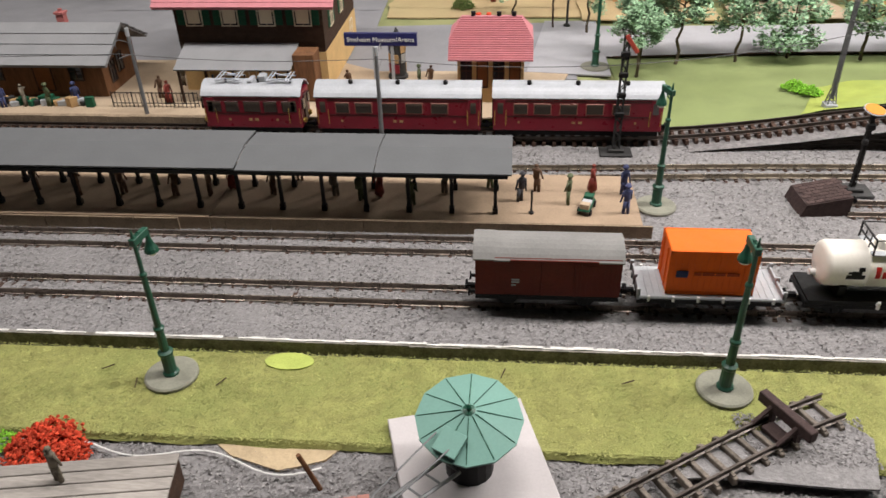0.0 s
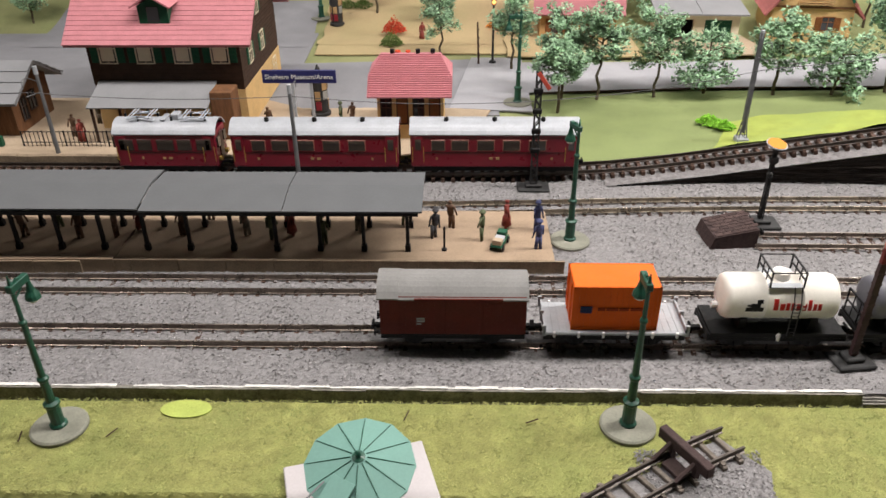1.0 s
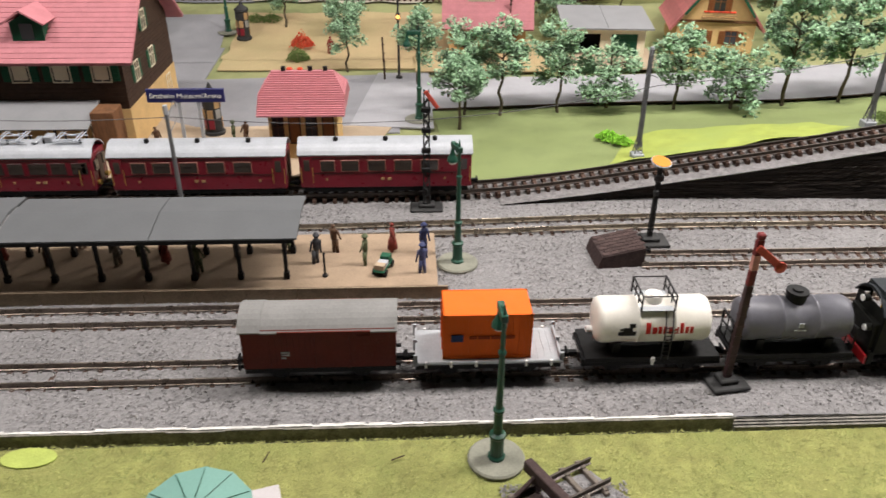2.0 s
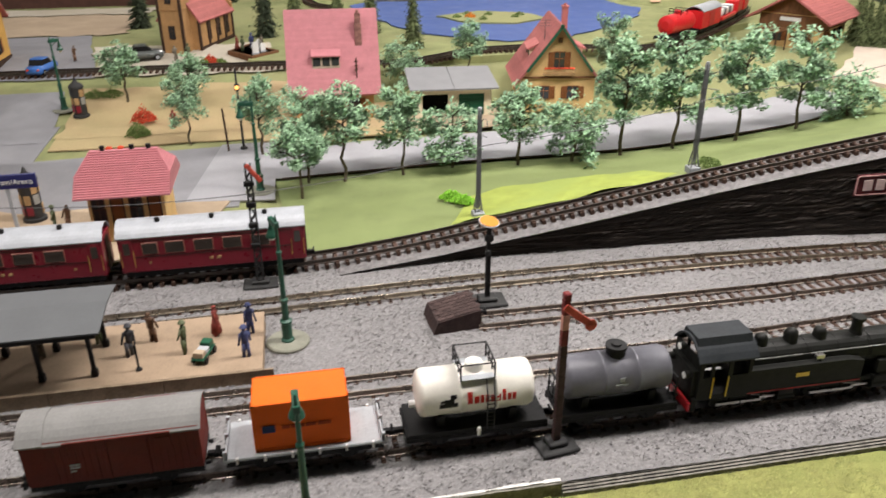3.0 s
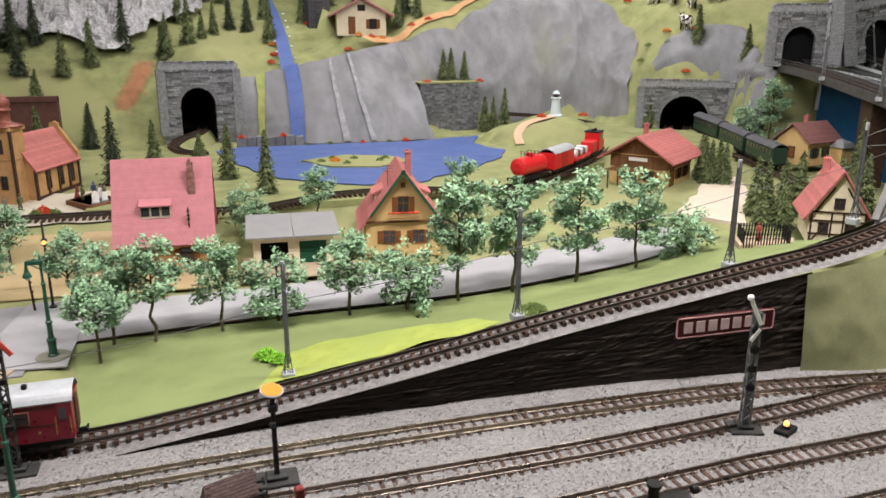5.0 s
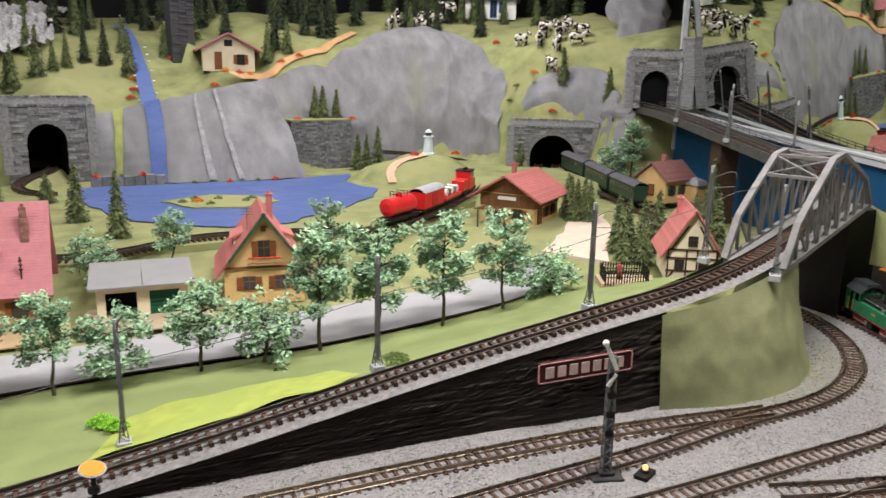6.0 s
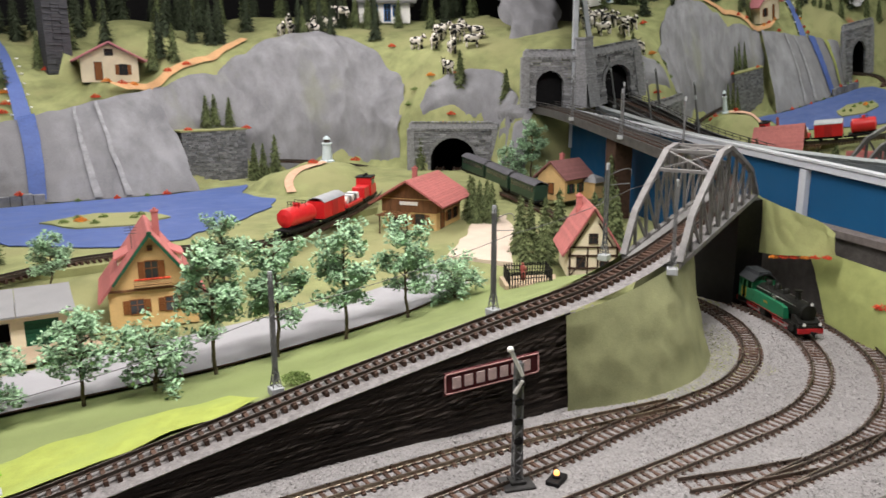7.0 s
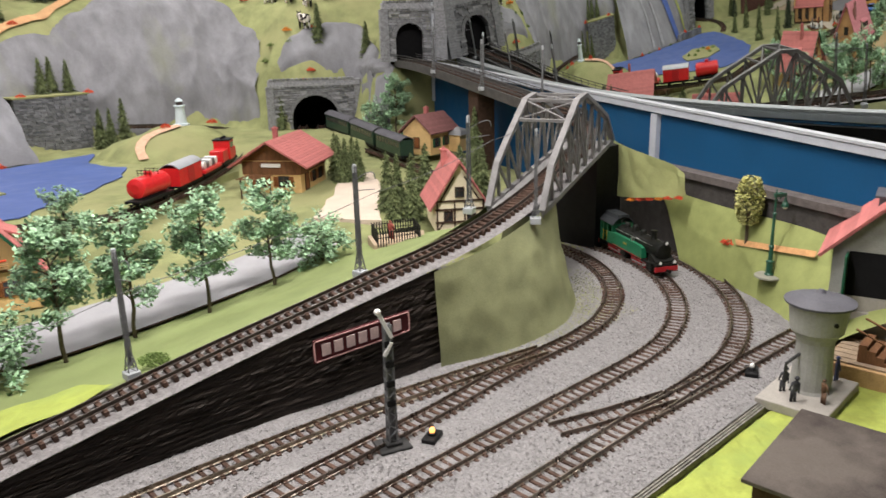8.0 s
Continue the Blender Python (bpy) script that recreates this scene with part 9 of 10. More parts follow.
# brown arched viaduct in the far west
th = empty("brick_viaduct", "brown brick viaduct wall with blind arches", "viaduct", pose(-0.75, 5.58, 0.13, 0, 0, 0), kind="structure")
b = bm0()
box(b, -1.2, 0.7, 0.0, 0.06, 0, 0.34)
box(b, -1.2, 0.7, -0.012, 0.06, 0.32, 0.35)
for i in range(8):
    prism(b, [(-1.12 + 0.23 * i + 0.085 * math.cos(math.pi * k / 10) + 0.1, 0.17 + 0.085 * math.sin(math.pi * k / 10)) for k in range(11)], -0.008, 0.0)
part("brickwork", b, mat("viaduct_brown", (0.11, 0.055, 0.045), 0.85, var=0.2, scale=30, bump=0.3), th)

# huts and cows
house("mountain_hut", "cream alpine hut with red roof on the slope", pose(2.05, 6.46, 0.842, 0, 0, 82) @ Matrix.Diagonal((1.25, 1.25, 1.25, 1)), 0.28, 0.30, 0.135, 0.215, M["cream_wall"], M["red_tile"], 0.045, 10,
      [("w", 0.07, 0.07, 0.04, 0.055, "w"), ("w", -0.06, 0.062, 0.036, 0.095, "d"), ("w", 0.0, 0.165, 0.04, 0.03, "n")], shut=M["brown_paint"])
house("mountain_hut", "white alpine hut with blue door and grey roof", pose(4.57, 6.86, height(4.57, 6.80) - 0.02, 0, 0, -28) @ Matrix.Diagonal((1.8, 1.8, 1.8, 1)), 0.26, 0.16, 0.12, 0.185, M["white"], M["grey_roof"], 0.03, 6,
      [("s", -0.05, 0.06, 0.03, 0.05, "n"), ("s", 0.06, 0.06, 0.03, 0.05, "n"), ("s", 0.015, 0.05, 0.03, 0.08, "n")], trim=mat("door_blue", (0.03, 0.16, 0.45), 0.5))
b = bm0()


def cow_mesh():
    b = bm0()
    lathe(b, [(0.006, -0.034), (0.017, -0.03), (0.019, 0.0), (0.017, 0.025), (0.009, 0.034)], 10, pose(0, 0, 0.042, 0, 90, 0))
    for x in (-0.024, 0.022):
        for y in (-0.010, 0.010):
            rod(b, (x, y, 0), (x, y, 0.035), 0.004, 0.005, 6)
    rod(b, (0.028, 0, 0.05), (0.046, 0, 0.062), 0.009, 0.007, 8)
    rod(b, (0.042, 0, 0.064), (0.060, 0, 0.052), 0.0075, 0.005, 8)
    for s in (-1, 1):
        rod(b, (0.045, s * 0.006, 0.068), (0.044, s * 0.013, 0.075), 0.0018, 0.0008, 5)
    rod(b, (-0.033, 0, 0.05), (-0.038, 0, 0.02), 0.0016, n=5)
    bmesh.ops.subdivide_edges(b, edges=[e for e in b.edges if e.calc_length() > 0.006], cuts=2, use_grid_fill=True)
    me = bpy.data.meshes.new("cow_figurine")
    b.to_mesh(me)
    b.free()
    me.materials.append(M["cow_white"])
    me.materials.append(M["near_black"])
    for f in me.polygons:
        f.material_index = 1 if noise.noise(f.center * 62 + Vector((3, 1, 7))) > 0.04 else 0
    me.shade_smooth()
    return me


COW = cow_mesh()
rng = random.Random(41)
for i in range(20):
    if i < 12:
        x, y = 4.24 + 0.44 * (i * 0.618 % 1) + rng.uniform(-0.02, 0.02), 5.30 + 0.055 * i
    else:
        x, y = 3.46 + 0.088 * (i - 12) + rng.uniform(-0.02, 0.02), 6.74 + rng.uniform(-0.12, 0.14)
    tagged(shared("cow_figurine", COW, None, pose(x, y, 1.5, 0, 0, rng.uniform(0, 360)) @ Matrix.Diagonal((1.75, 1.75, 1.75, 1))), "small black and white cow on the meadow", "cow figurine", "cows")

# ---- truss bridges ----
TOP = [0.0, 0.115, 0.165, 0.210, 0.255, 0.255, 0.210, 0.165, 0.115, 0.0]


def bar(nm, th, p, q, w, h, material, bevel=0.0):
    """A straight rolled bar from p to q, w and h its half sizes."""
    b, d = bm0(), q - p
    box(b, -0.002, d.length + 0.002, -w, w, -h, h, Matrix.Translation(p) @ d.to_track_quat("X", "Z").to_matrix().to_4x4(), bevel=bevel)
    return part(nm, b, material, th)


def truss_bridge(a, b_end, half, material, label):
    ax = (b_end - a).normalized()
    ay = Vector((-ax.y, ax.x, 0)).normalized()
    th = empty("truss_bridge", label, "bridge", Matrix.Translation(a) @ Matrix((ax, ay, ax.cross(ay))).transposed().to_4x4())
    ll, n = (b_end - a).length, len(TOP) - 1
    for s in (-1, 1):
        y = s * half
        lo = [Vector((ll * i / n, y, -0.004)) for i in range(n + 1)]
        hi = [Vector((ll * i / n, y, TOP[i])) for i in range(n + 1)]
        for i in range(n):
            bar("bottom_chord", th, lo[i], lo[i + 1], 0.008, 0.0085, material, 0.001)
            bar("top_chord", th, hi[i], hi[i + 1], 0.0105, 0.008, material, 0.001)
        for i in range(1, n):
            bar("upright", th, lo[i], hi[i], 0.0045, 0.005, material)
            b = bm0()
            box(b, lo[i].x - 0.013, lo[i].x + 0.013, y - s * 0.009 - 0.001, y - s * 0.009 + 0.001, -0.008, 0.016)
            part("gusset_plate", b, material, th)
        for i in range(1, n - 1):
            p, q = (hi[i], lo[i + 1]) if i < n / 2 else (lo[i], hi[i + 1])
            bar("diagonal", th, p, q, 0.0035, 0.0045, material)
            if 2 < i < n - 3:
                bar("diagonal", th, lo[i], hi[i + 1], 0.003, 0.004, material)
    for i in range(3, n - 2):
        bar("cross_strut", th, Vector((ll * i / n, -half, TOP[i])), Vector((ll * i / n, half, TOP[i])), 0.0045, 0.005, material)
        if i < n - 3:
            for s in (-1, 1):
                bar("wind_brace", th, Vector((ll * i / n, -s * half, TOP[i])), Vector((ll * (i + 1) / n, s * half, TOP[i + 1])), 0.003, 0.002, material)
    for i in range(n + 1):
        bar("floor_beam", th, Vector((ll * i / n, -half, -0.014)), Vector((ll * i / n, half, -0.014)), 0.005, 0.006, material)
    b = bm0()
    box(b, 0, ll, -half, half, -0.016, -0.008)
    for s in (-1, 1):
        box(b, 0, ll, s * 0.066 - 0.016, s * 0.066 + 0.016, -0.008, -0.003)
    part("deck", b, material, th)
    return th


truss_bridge(Vector((2.712, 1.922, 0.3275)), Vector((3.476, 2.204, 0.4335)), 0.090, M["bridge"], "grey steel truss bridge with bowed top chords")
# drape, and a pier whose black stands for the shade under the bridge
b = bm0()
box(b, 3.43, 3.60, 2.13, 2.36, -0.01, 0.405)
tagged(link("bridge_pier", b, M["near_black"]), "pier below the far bridge end, painted black for the shade there", "pier", kind="structure")
DRAPE = mat("drape", (0.36, 0.385, 0.17), 0.9, var=0.15, scale=8, bump=0.3)
loft("green_drape", [(3.65, 2.25, 0.445), (3.575, 2.139, 0.413), (3.476, 1.927, 0.393), (3.455, 1.821, 0.375), (3.456, 1.768, 0.346)], [(3.595, 2.166, 0.189), (3.508, 2.013, 0.216), (3.469, 1.891, 0.240), (3.457, 1.802, 0.254), (3.456, 1.761, 0.271)], DRAPE, 60, 40, rough=0.005, freq=5, crease=0.008, label="pale green cloth draped beside the bridge", category="drape")
for i in range(6):
    t = i / 5
    lichen(3.522 - 0.080 * t, 2.03 - 0.25 * t, 0.200 + 0.055 * t, 0.017, M["lichen_red" if i % 3 else "lichen_orange"], "red lichen fringe at the foot of the cloth", 14, 0.4, i)

# ---- mirror, barrier with its rail and the blue panel ----
NRM = Vector((math.cos(radians(-20.5)), math.sin(radians(-20.5)), 0))
ALONG = Vector((-NRM.y, NRM.x, 0))
ORG = NRM * 2.755


def on_wall(y, z, off=0.0):
    """A point of the barrier below the rail at world y and height z, off metres in front of it."""
    s = (y - ORG.y) / ALONG.y
    p = ORG + ALONG * s - NRM * off
    return Vector((p.x, p.y, z))


def railz(y):
    return 0.515 + 0.043 * (y - 1.1)


def wall_slab(name, y0, y1, z0, z1, off, thick, material, label, category):
    b = bm0()
    q = []
    for y, zz in ((y0, z0), (y1, z0), (y1, z1), (y0, z1)):
        for o in (off, off - thick):
            z = zz(y) if callable(zz) else zz
            q.append(b.verts.new(on_wall(y, z, o)))
    for f in ((0, 2, 4, 6), (1, 7, 5, 3), (0, 1, 3, 2), (2, 3, 5, 4), (4, 5, 7, 6), (6, 7, 1, 0)):
        b.faces.new([q[i] for i in f])
    bmesh.ops.recalc_face_normals(b, faces=b.faces)
    return tagged(link(name, b, material), label, category, kind="structure")


mirror = bpy.data.materials.new("mirror")
mirror.use_nodes = True
pb = mirror.node_tree.nodes["Principled BSDF"]
pb.inputs["Base Color"].default_value, pb.inputs["Metallic"].default_value, pb.inputs["Roughness"].default_value = (0.58, 0.60, 0.58, 1), 1.0, 0.0
b, rows = bm0(), []
for i in range(61):
    u = -4.2 + 6.27 * i / 60
    bow = 0.088 * u * u - 0.071 * u if u < 0.8 else 0.07 * (u - 0.8)
    row = []
    for k in range(25):
        z = 0.26 + 2.24 * k / 24 + 0.03 * u
        row.append(b.verts.new(ORG + ALONG * (3.5 + u) + NRM * (0.012 + bow - 0.092 * (z - 0.6)) + Vector((0, 0, z))))
    rows.append(row)
for r0, r1 in zip(rows, rows[1:]):
    for k in range(24):
        b.faces.new((r0[k], r1[k], r1[k + 1], r0[k + 1]))
bmesh.ops.recalc_face_normals(b, faces=b.faces)
tagged(link("mirror_wall", b, mirror, smooth=True), "tall bulging mirror above the white rail", "mirror", kind="structure")
wall_slab("blue_panel", -0.6, 4.24, -0.3, lambda y: railz(y) - 0.035, 0.0, 0.03, M["blue_panel"], "dark blue panel below the white rail", "panel")
# Added black board: keeps the panel's back dark in the mirror.
wall_slab("panel_back", -0.6, 4.24, -0.3, lambda y: railz(y) - 0.036, -0.034, 0.02, M["near_black"], "black board added behind the blue panel to darken its reflection", "panel")
wall_slab("barrier_rail", -0.6, 4.26, lambda y: railz(y) - 0.028, lambda y: railz(y) - 0.004, 0.02, 0.04, M["white_metal"], "white rail on top of the blue panel", "rail")
wall_slab("barrier_rail", -0.6, 4.26, lambda y: railz(y) - 0.001, lambda y: railz(y) + 0.008, 0.024, 0.04, M["wagon_grey"], "white top strip of the rail", "rail")
wall_slab("mirror_frame", 4.222, 4.250, 0.4, 2.7, 0.012, 0.03, M["white_metal"], "pale blue-grey upright frame at the mirror's end", "frame")
for y in (2.02, 0.9):
    wall_slab("panel_post", y, y + 0.035, 0.28, lambda y: railz(y) - 0.034, 0.022, 0.03, M["white_metal"], "white post on the blue panel", "post")
wall_slab("stone_ledge", -0.6, 2.6, 0.310, 0.335, 0.065, 0.075, mat("ledge_stone", (0.12, 0.105, 0.10), 0.9, var=0.3, scale=30, bump=0.6), "rough dark grey ledge below the blue panel", "ledge")
wall_slab("dark_wall", -0.6, 2.5, -0.05, 0.310, 0.05, 0.04, mat("dark_stone", (0.07, 0.065, 0.062), 0.9, var=0.3, scale=30, bump=0.6), "dark stone wall behind the depot green", "wall")
BANK = [Vector((3.0, 1.12, -0.004)), Vector((3.17, 1.24, -0.002)), Vector((3.34, 1.47, 0.0)), Vector((3.48, 1.78, 0.0))]
BACK = [on_wall(0.75, 0.15, 0.055), on_wall(1.2, 0.238, 0.055), on_wall(1.6, 0.240, 0.055), on_wall(1.95, 0.248, 0.055)]
loft("lawn", BANK, BACK, mat("depot_green", (0.255, 0.285, 0.105), 0.95, var=0.16, scale=16, bump=0.6, bscale=380), 40, 20, rough=0.004, freq=8, bulge=lambda u, t: 0.035 * math.sin(math.pi * t), label="green grass bank beside the depot", category="grass")
loft("orange_strip", [BANK[2].lerp(BACK[2], 0.40) + Vector((0, 0, 0.042)), BANK[1].lerp(BACK[1], 0.60) + Vector((0, 0, 0.042))], [BANK[2].lerp(BACK[2], 0.47) + Vector((0, 0, 0.042)), BANK[1].lerp(BACK[1], 0.67) + Vector((0, 0, 0.042))], mat("orange_turf", (0.56, 0.31, 0.14), 0.95, var=0.2, scale=40, bump=0.5), 24, 3, rough=0.004, freq=20, label="strip of orange turf across the depot green", category="plants")


# viaduct deck in front of the rail
def viaduct(DECK, label, piers, masts):
    th = empty("viaduct", label, "viaduct", pose(0, 0, 0))
    dk = smooth_line(DECK, 10)
    for s in (-1, 1):
        b, prev = bm0(), None
        for i in range(31):
            p, h = along(dk, length(dk) * i / 30)
            sd = Vector((-h.y, h.x, 0)).normalized()
            ring = [b.verts.new(p + sd * (s * 0.075 + u) + Vector((0, 0, w))) for u, w in ((-0.006, -0.035), (0.006, -0.035), (0.006, 0.012), (-0.006, 0.012))]
            if prev:
                for k in range(4):
                    b.faces.new((prev[k], prev[(k + 1) % 4], ring[(k + 1) % 4], ring[k]))
            prev = ring
        bmesh.ops.recalc_face_normals(b, faces=b.faces)
        part("girder", b, M["viaduct_steel"], th)
        b = bm0()
        for z in (0.028, 0.042):
            for i in range(30):
                p, h = along(dk, length(dk) * i / 30)
                q, h2 = along(dk, length(dk) * (i + 1) / 30)
                sd = Vector((-h.y, h.x, 0)).normalized() * (s * 0.075)
                rod(b, p + sd + Vector((0, 0, z)), q + sd + Vector((0, 0, z)), 0.002, n=4)
                if z > 0.03:
                    rod(b, p + sd, p + sd + Vector((0, 0, z)), 0.002, n=4)
        part("railing", b, M["viaduct_steel"], th)
    b, prev = bm0(), None
    for i in range(31):
        p, h = along(dk, length(dk) * i / 30)
        sd = Vector((-h.y, h.x, 0)).normalized()
        ring = [b.verts.new(p + sd * u + Vector((0, 0, w))) for u, w in ((-0.07, -0.012), (0.07, -0.012), (0.07, -0.004), (-0.07, -0.004))]
        if prev:
            for k in range(4):
                b.faces.new((prev[k], prev[(k + 1) % 4], ring[(k + 1) % 4], ring[k]))
        prev = ring
    bmesh.ops.recalc_face_normals(b, faces=b.faces)
    part("deck", b, M["portal_core"], th)
    for f in piers:
        p = along(dk, length(dk) * f)[0]
        b = bm0()
        box(b, -0.07, 0.07, -0.05, 0.05, -0.02, p.z - 0.04, Matrix.Translation((p.x, p.y, 0)) @ pose(0, 0, 0, 0, 0, 66), bevel=0.004)
        part("pier", b, M["wood_dark"], th)
    track([p + Vector((0, 0, -0.004)) for p in dk], "track on a viaduct beside the white rail", M["rail_dark"], lift=0.002)
    for i, f in enumerate(masts):
        p, h = along(dk, length(dk) * f)
        catenary_mast(Matrix.Translation(p + Vector((-h.y, h.x, 0)).normalized() * (-0.085 if i % 2 else 0.085)) @ pose(0, 0, 0, 0, 0, 60), 0.24, i % 2 == 0)
    return dk


viaduct([on_wall(4.34, 0.668, 0.17), on_wall(3.9, 0.640, 0.14), on_wall(3.1, 0.560, 0.13), on_wall(2.45, 0.490, 0.12)], "grey steel viaduct deck in front of the white rail", (0.55,), (0.14, 0.32, 0.48, 0.64, 0.80))

# ---- depot in the east ----
th = empty("water_tower", "grey water tower with wide tank on a concrete slab", "water tower", pose(2.765, 1.02, 0.0, 0, 0, 3) @ Matrix.Diagonal((0.95, 0.95, 0.9, 1)))
b = bm0()
box(b, -0.14, 0.11, -0.085, 0.085, -0.014, 0.012, bevel=0.002)
part("slab", b, M["concrete"], th)
b = bm0()
lathe(b, [(0.054, 0.012), (0.050, 0.020), (0.045, 0.10), (0.044, 0.150), (0.050, 0.165), (0.062, 0.180)], 24)
part("shaft", b, M["tower_grey"], th)
b = bm0()
lathe(b, [(0.060, 0.178), (0.063, 0.182), (0.071, 0.255), (0.074, 0.258)], 30)
part("tank", b, M["tower_grey"], th)
b = bm0()
lathe(b, [(0.082, 0.256), (0.083, 0.262), (0.045, 0.276), (0.012, 0.284), (0.006, 0.292)], 30)
part("roof", b, M["tower_roof"], th)
b = bm0()
for dy in (-0.008, 0.008):
    rod(b, (0.052, dy - 0.02, 0.012), (0.052, dy - 0.02, 0.17), 0.0013, n=5)
for i in range(13):
    rod(b, (0.052, -0.028, 0.02 + i * 0.0115), (0.052, -0.012, 0.02 + i * 0.0115), 0.001, n=5)
part("ladder", b, M["mast_dark"], th)
b = bm0()
rod(b, (-0.03, 0.02, 0.12), (-0.09, 0.035, 0.105), 0.004, n=8)
rod(b, (-0.09, 0.035, 0.105), (-0.09, 0.035, 0.05), 0.0035, n=8)
part("spout", b, M["mast_dark"], th)
b = bm0()
rod(b, (-0.045, -0.055, 0.22), (-0.048, -0.058, 0.22), 0.006, n=10)
part("gauge", b, M["near_black"], th)
for x, y, k in ((2.70, 0.965, 1), (2.845, 0.99, 0), (2.665, 1.02, 5), (2.70, 1.06, 5)):
    figurine(k, x, y, 0.012, 60 * k, "the water tower's slab", 0.9)
th = empty("loading_stage", "brown timber loading stage with steps", "platform", pose(3.00, 0.95, 0.0, 0, 0, 5))
b = bm0()
box(b, -0.10, 0.16, -0.10, 0.10, -0.014, 0.035, bevel=0.002)
part("base", b, M["wood_light"], th)
for i in range(8):
    b = bm0()
    box(b, -0.09 + i * 0.03, -0.064 + i * 0.03, -0.095, 0.095, 0.035, 0.040)
    part("board", b, M["platform_side"], th)
b = bm0()
for i in range(4):
    box(b, -0.07, 0.02, -0.05 + i * 0.02, -0.03 + i * 0.02, 0.04, 0.05 + i * 0.012)
for x in (-0.07, 0.02):
    rod(b, (x, -0.05, 0.04), (x, -0.05, 0.09), 0.003, n=5)
    rod(b, (x, -0.05, 0.09), (x, 0.04, 0.125), 0.003, n=5)
part("stair", b, M["wood"], th)
th = house("engine_shed", "small engine shed with red roof and green gates", pose(3.25, 1.045, 0.125, 0, 0, 15), 0.26, 0.22, 0.155, 0.265, M["tower_grey"], M["red_tile_dark"], 0.03, 12,
           [("s", 0.0, 0.08, 0.04, 0.05, "n"), ("n", 0.05, 0.08, 0.04, 0.05, "n")], trim=M["green_paint"], base=M["concrete"])
# Black slab on the solid wall stands for the dark inside the gate.
b = bm0()
box(b, -0.1325, -0.128, -0.07, 0.07, 0.0, 0.145)
part("gate_opening", b, M["black"], th)
for s in (-1, 1):
    b = bm0()
    box(b, -0.19, -0.131, s * 0.074 - 0.003, s * 0.074 + 0.003, 0.0, 0.143, bevel=0.001)
    part("gate_leaf", b, M["green_paint"], th)
b = bm0()
box(b, -0.06, 0.06, -0.02, 0.02, 0.258, 0.280)
box(b, -0.065, 0.065, -0.03, 0.03, 0.280, 0.286)
part("smoke_vent", b, M["tower_roof"], th)
b = bm0()
box(b, -0.14, 0.14, -0.12, 0.12, -0.135, -0.02, bevel=0.002)
part("foundation", b, M["concrete"], th)
th = empty("flat_roof_shed", "low shed with worn dark brown flat roof", "building", pose(2.37, 0.80, -0.012, 0, 0, 4))
b = bm0()
box(b, -0.14, 0.14, -0.12, 0.12, 0, 0.075)
part("wall", b, M["wood_dark"], th)
b = bm0()
box(b, -0.16, 0.16, -0.14, 0.135, 0.075, 0.084, pose(0, 0, 0, 0, -2, 0), bevel=0.001)
part("roof", b, mat("worn_roof", (0.052, 0.042, 0.038), 0.8, var=0.3, scale=16, bump=0.3, col2=(0.16, 0.14, 0.12)), th)
lichen(3.430, 1.572, 0.130, 0.026, M["lichen_red"], "orange-red lichen bush on the depot green", 24, 0.5)

# ---- depot yard in front ----
th = empty("crane_house", "round crane house with pale green ribbed roof on a grey slab", "crane", pose(0.055, 0.826, -0.012, 0, 0, 0))
b = bm0()
box(b, -0.105, 0.105, -0.105, 0.105, -0.014, 0.012, pose(0, 0.015, 0, 0, 0, 16), bevel=0.0015)
part("slab", b, M["slab"], th)
b = bm0()
lathe(b, [(0.034, 0.012), (0.034, 0.100)], 16)
part("wall", b, M["near_black"], th)
b = bm0()
lathe(b, [(0.0735, 0.106), (0.074, 0.110), (0.012, 0.1275), (0.009, 0.129)], 12)
lean = pose(0, 0, 0.108, 11, 0, 0) @ Matrix.Translation((0, 0, -0.108))
roof = part("roof", b, M["teal_roof"], th, m=lean)
for i in range(12):
    a = 30 * i
    p = Vector((0.071 * math.cos(radians(a)), 0.071 * math.sin(radians(a)), 0.1110))
    b = bm0()
    rod(b, p, (0.011 * math.cos(radians(a)), 0.011 * math.sin(radians(a)), 0.1285), 0.0007, n=5)
    part("rib", b, M["lamp_green"], roof)
b = bm0()
lathe(b, [(0.009, 0.127), (0.009, 0.130), (0.004, 0.132), (0.0035, 0.139), (0.001, 0.141)], 12)
part("finial", b, M["lamp_green"], roof)
hm = pose(-0.022, -0.046, 0.124, 12, 0, -28) @ Matrix.Diagonal((0.72, 0.72, 0.8, 1))
b = bm0()
box(b, -0.024, 0.024, -0.026, 0.022, -0.002, 0.002, hm, bevel=0.0005)
hd = part("hood", b, M["teal_roof"], th, m=lean)
b = bm0()
box(b, -0.022, 0.022, -0.026, 0.02, -0.016, -0.002, hm)
part("hood_side", b, M["lamp_green"], hd)
b = bm0()
jd = Vector((-0.58, -0.80, 0)).normalized()
sd = Vector((-jd.y, jd.x, 0))
for s in (-1, 1):
    p0 = jd * 0.04 + sd * (s * 0.016) + Vector((0, 0, 0.05))
    p1 = jd * 0.26 + sd * (s * 0.010) + Vector((0, 0, 0.10))
    rod(b, p0, p1, 0.0028, n=5)
    rod(b, jd * 0.05 + sd * (s * 0.016) + Vector((0, 0, 0.112)), p1, 0.0013, n=5)
for i in range(7):
    t = i / 6
    q0 = (jd * 0.04 + sd * -0.016 + Vector((0, 0, 0.05))).lerp(jd * 0.26 + sd * -0.010 + Vector((0, 0, 0.10)), t)
    q1 = (jd * 0.04 + sd * 0.016 + Vector((0, 0, 0.05))).lerp(jd * 0.26 + sd * 0.010 + Vector((0, 0, 0.10)), t)
    rod(b, q0, q1, 0.0018, n=5)
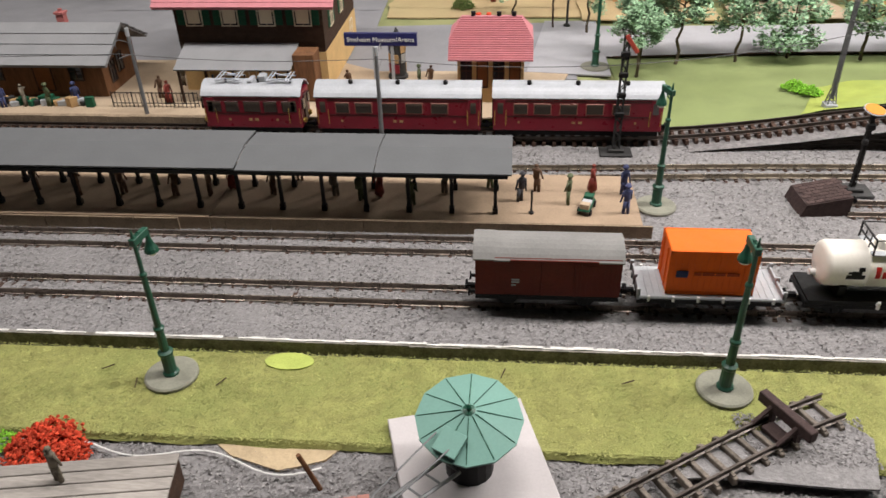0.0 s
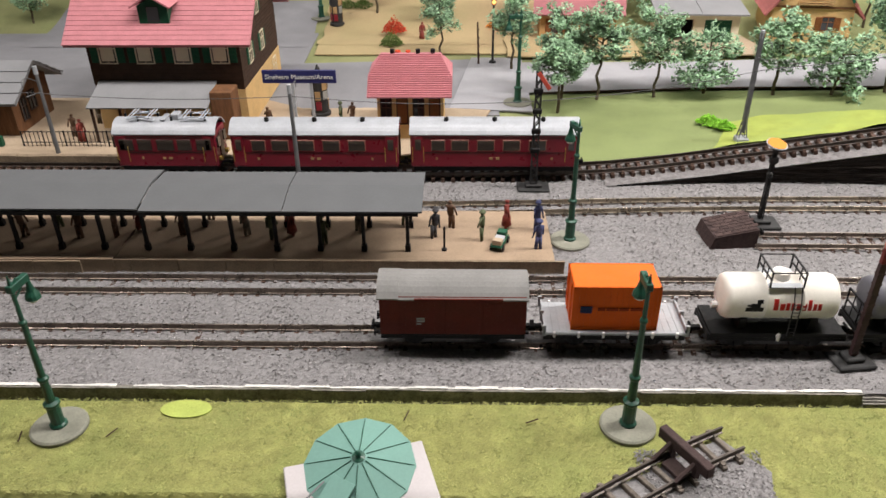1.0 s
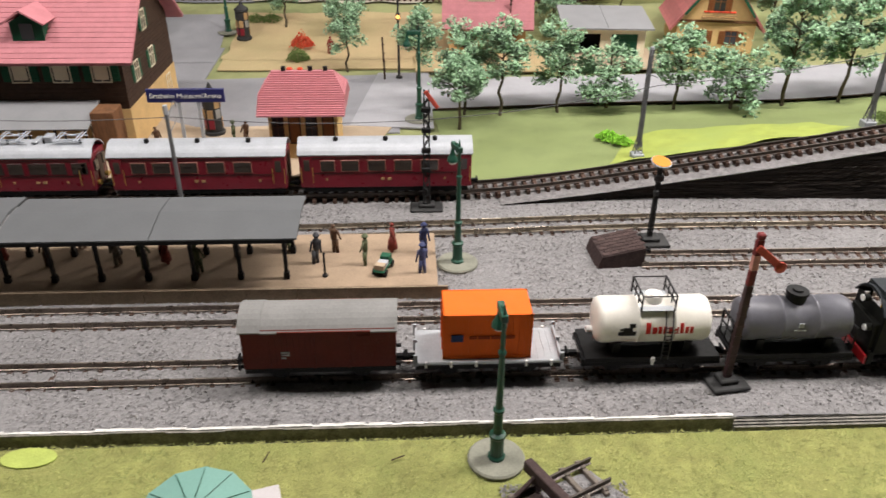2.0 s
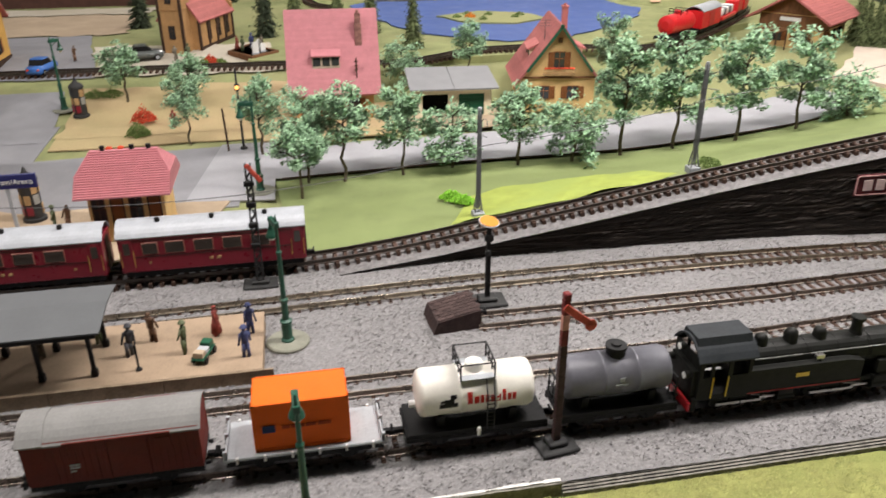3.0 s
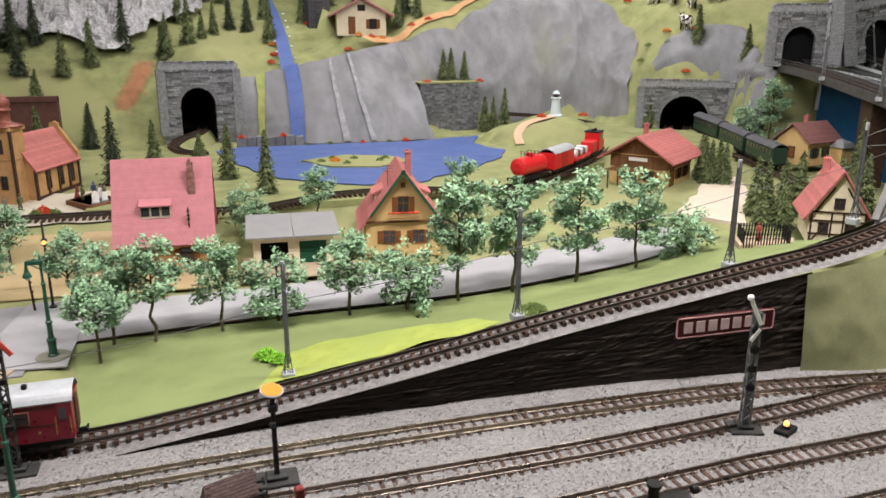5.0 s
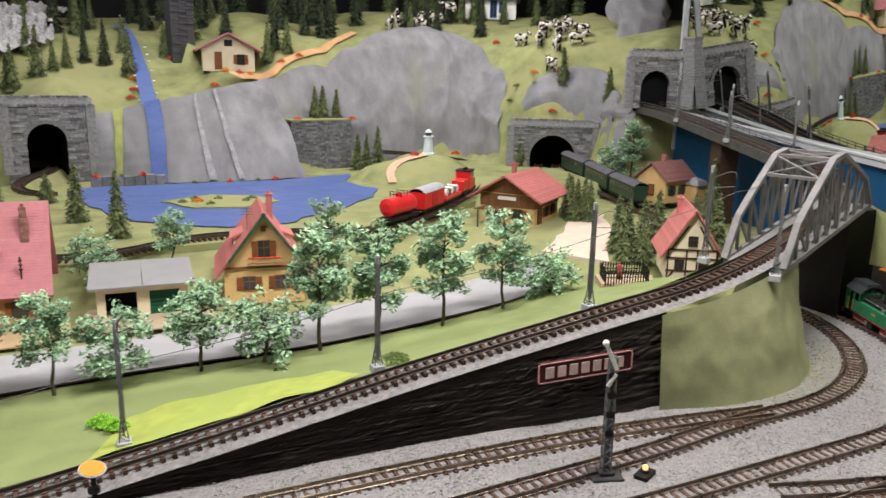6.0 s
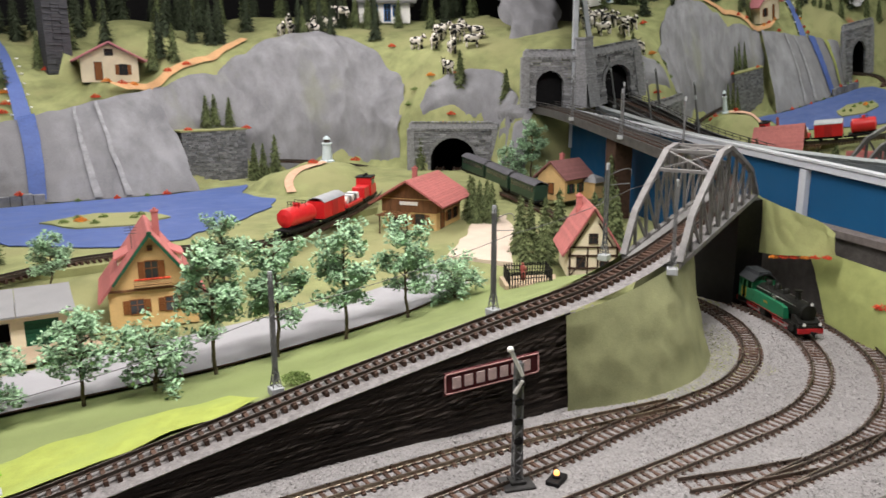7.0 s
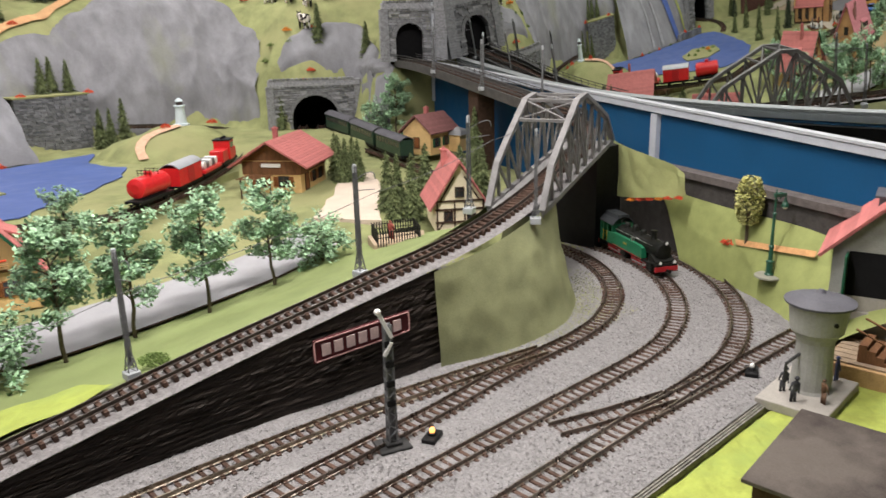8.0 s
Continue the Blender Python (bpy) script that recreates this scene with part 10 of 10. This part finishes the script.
part("jib", b, M["mast_grey"], th)

th = empty("buffer_stop", "brown timber buffer stop on the stub track", "buffer", pose(0.512, 0.925, -0.006, 0, 0, 30) @ Matrix.Diagonal((0.85, 0.85, 0.85, 1)))
b = bm0()
box(b, -0.007, 0.010, -0.058, 0.058, 0.030, 0.052, bevel=0.0015)
part("beam", b, M["buffer_brown"], th)
for s in (-1, 1):
    b = bm0()
    box(b, -0.006, 0.006, s * 0.028 - 0.006, s * 0.028 + 0.006, 0.004, 0.034)
    rod(b, (-0.045, s * 0.028, 0.016), (-0.004, s * 0.028, 0.040), 0.004, n=6)
    part("upright", b, M["buffer_brown"], th)
b = bm0()
box(b, -0.03, -0.002, -0.02, 0.02, 0.004, 0.012, bevel=0.001)
part("block", b, M["buffer_brown"], th)
bed_pts = wobble([(0.34, 0.83), (0.62, 0.83), (0.645, 0.915), (0.595, 0.985), (0.54, 0.965), (0.46, 0.915), (0.40, 0.875)], 0.014)
flat("ballast_patch", bed_pts, -0.0075, M["ballast"], "patch of grey chippings under the stub track", "ballast")

th = empty("loading_deck", "worn dark grey planked loading deck", "platform", pose(-0.46, 0.725, -0.022, 0, 0, 9))
b = bm0()
box(b, -0.22, 0.115, -0.09, 0.055, 0.0, 0.050)
part("body", b, M["wood_dark"], th)
for i in range(7):
    b = bm0()
    box(b, -0.222, 0.118, -0.09 + i * 0.0212, -0.0703 + i * 0.0212, 0.050, 0.0545, bevel=0.0008)
    part("plank", b, mat("grey_plank", (0.33, 0.305, 0.28), 0.85, var=0.22, scale=40, bump=0.3, rand=0.2, stretch=(0.2, 1, 1)) if i == 0 else bpy.data.materials["grey_plank"], th)
figurine(4, -0.498, 0.742, 0.0325, 160, "the loading deck", 1.0)
b = bm0()
rod(b, (0, 0, -0.03), (0.002, 0, 0.052), 0.004, 0.0035, 7)
tagged(link("wooden_stake", b, M["wood"], m=pose(-0.165, 0.795, 0.0, 6, -16, 0)), "thin leaning brown stake in the chippings", "post")
b = bm0()
box(b, -0.055, 0.06, -0.05, 0.028, -0.03, 0.022, bevel=0.004)
for i in range(6):
    for j in range(4):
        box(b, -0.053 + i * 0.0188 + (0.006 if j % 2 else 0), -0.036 + i * 0.0188 + (0.006 if j % 2 else 0), -0.048 + j * 0.0188, -0.031 + j * 0.0188, 0.021, 0.0255, bevel=0.0008)
tagged(link("brick_pile", b, mat("dusty_brick", (0.36, 0.17, 0.145), 0.9, var=0.25, scale=60, bump=0.5, island=0.2), m=pose(-0.135, 0.728, -0.02, 0, 0, 14)), "low stack of dusty red bricks", "bricks")
flat("sand_patch", wobble([(-0.33, 0.868), (-0.14, 0.866), (-0.16, 0.845), (-0.22, 0.825), (-0.30, 0.845)], 0.012), -0.0222, mat("yellow_sand", (0.46, 0.36, 0.23), 0.95, var=0.15, scale=30, bump=0.3), "bare sandy patch at the lawn's edge", "ground")
flat("paint_spot", [(-0.262 + 0.042 * math.cos(6.283 * i / 28), 1.045 + 0.021 * math.sin(6.283 * i / 28)) for i in range(28)], -0.0088, mat("lime_paint", (0.40, 0.47, 0.12), 0.9, var=0.12, scale=40, bump=0.4), "round lime-green spot on the grass", "paint")
b = bm0()
pv = Vector((-0.62, 0.80, -0.015))
for i in range(1, 24):
    q = Vector((-0.62 + 0.02 * i, 0.835 + 0.014 * math.sin(i * 0.55) + 0.012 * math.sin(i * 0.23), -0.016))
    rod(b, pv, q, 0.0014, n=5)
    pv = q
tagged(link("loose_wire", b, M["white"]), "thin white loose wire across the chippings", "cable")
for x, y, a in ((-0.36, 0.985, 55), (-0.565, 1.01, 30), (-0.50, 0.975, 100), (0.30, 1.02, 20), (0.1, 1.03, 70)):
    b = bm0()
    rod(b, (-0.011, 0, 0), (0.011, 0.001, 0.001), 0.0011, n=5)
    tagged(link("twig", b, M["wood_dark"], m=pose(x, y, -0.006, 0, 0, a)), "tiny dark twig on the grass", "twig")

# housings added at the assumed ceiling lamps, out of view
for lx, ly, watt in LAMPS:
    th = empty("ceiling_light", "flat rectangular housing added at an assumed ceiling lamp", "lamp", pose(lx, ly, 2.70), "ceiling lights")
    b = bm0()
    box(b, -0.66, 0.66, -0.29, 0.29, 0.0, 0.05, bevel=0.004)
    part("housing", b, M["white"], th)

# set the cows on the meadow
bpy.context.view_layer.update()
deps = bpy.context.evaluated_depsgraph_get()
for o in list(scene.objects):
    if o.name.startswith("cow_figurine"):
        x, y, _ = o.location
        hit, loc, nrm, idx, ob, mm = scene.ray_cast(deps, Vector((x, y, 1.46)), Vector((0, 0, -1)))
        o.location.z = loc.z if hit else height(x, y)
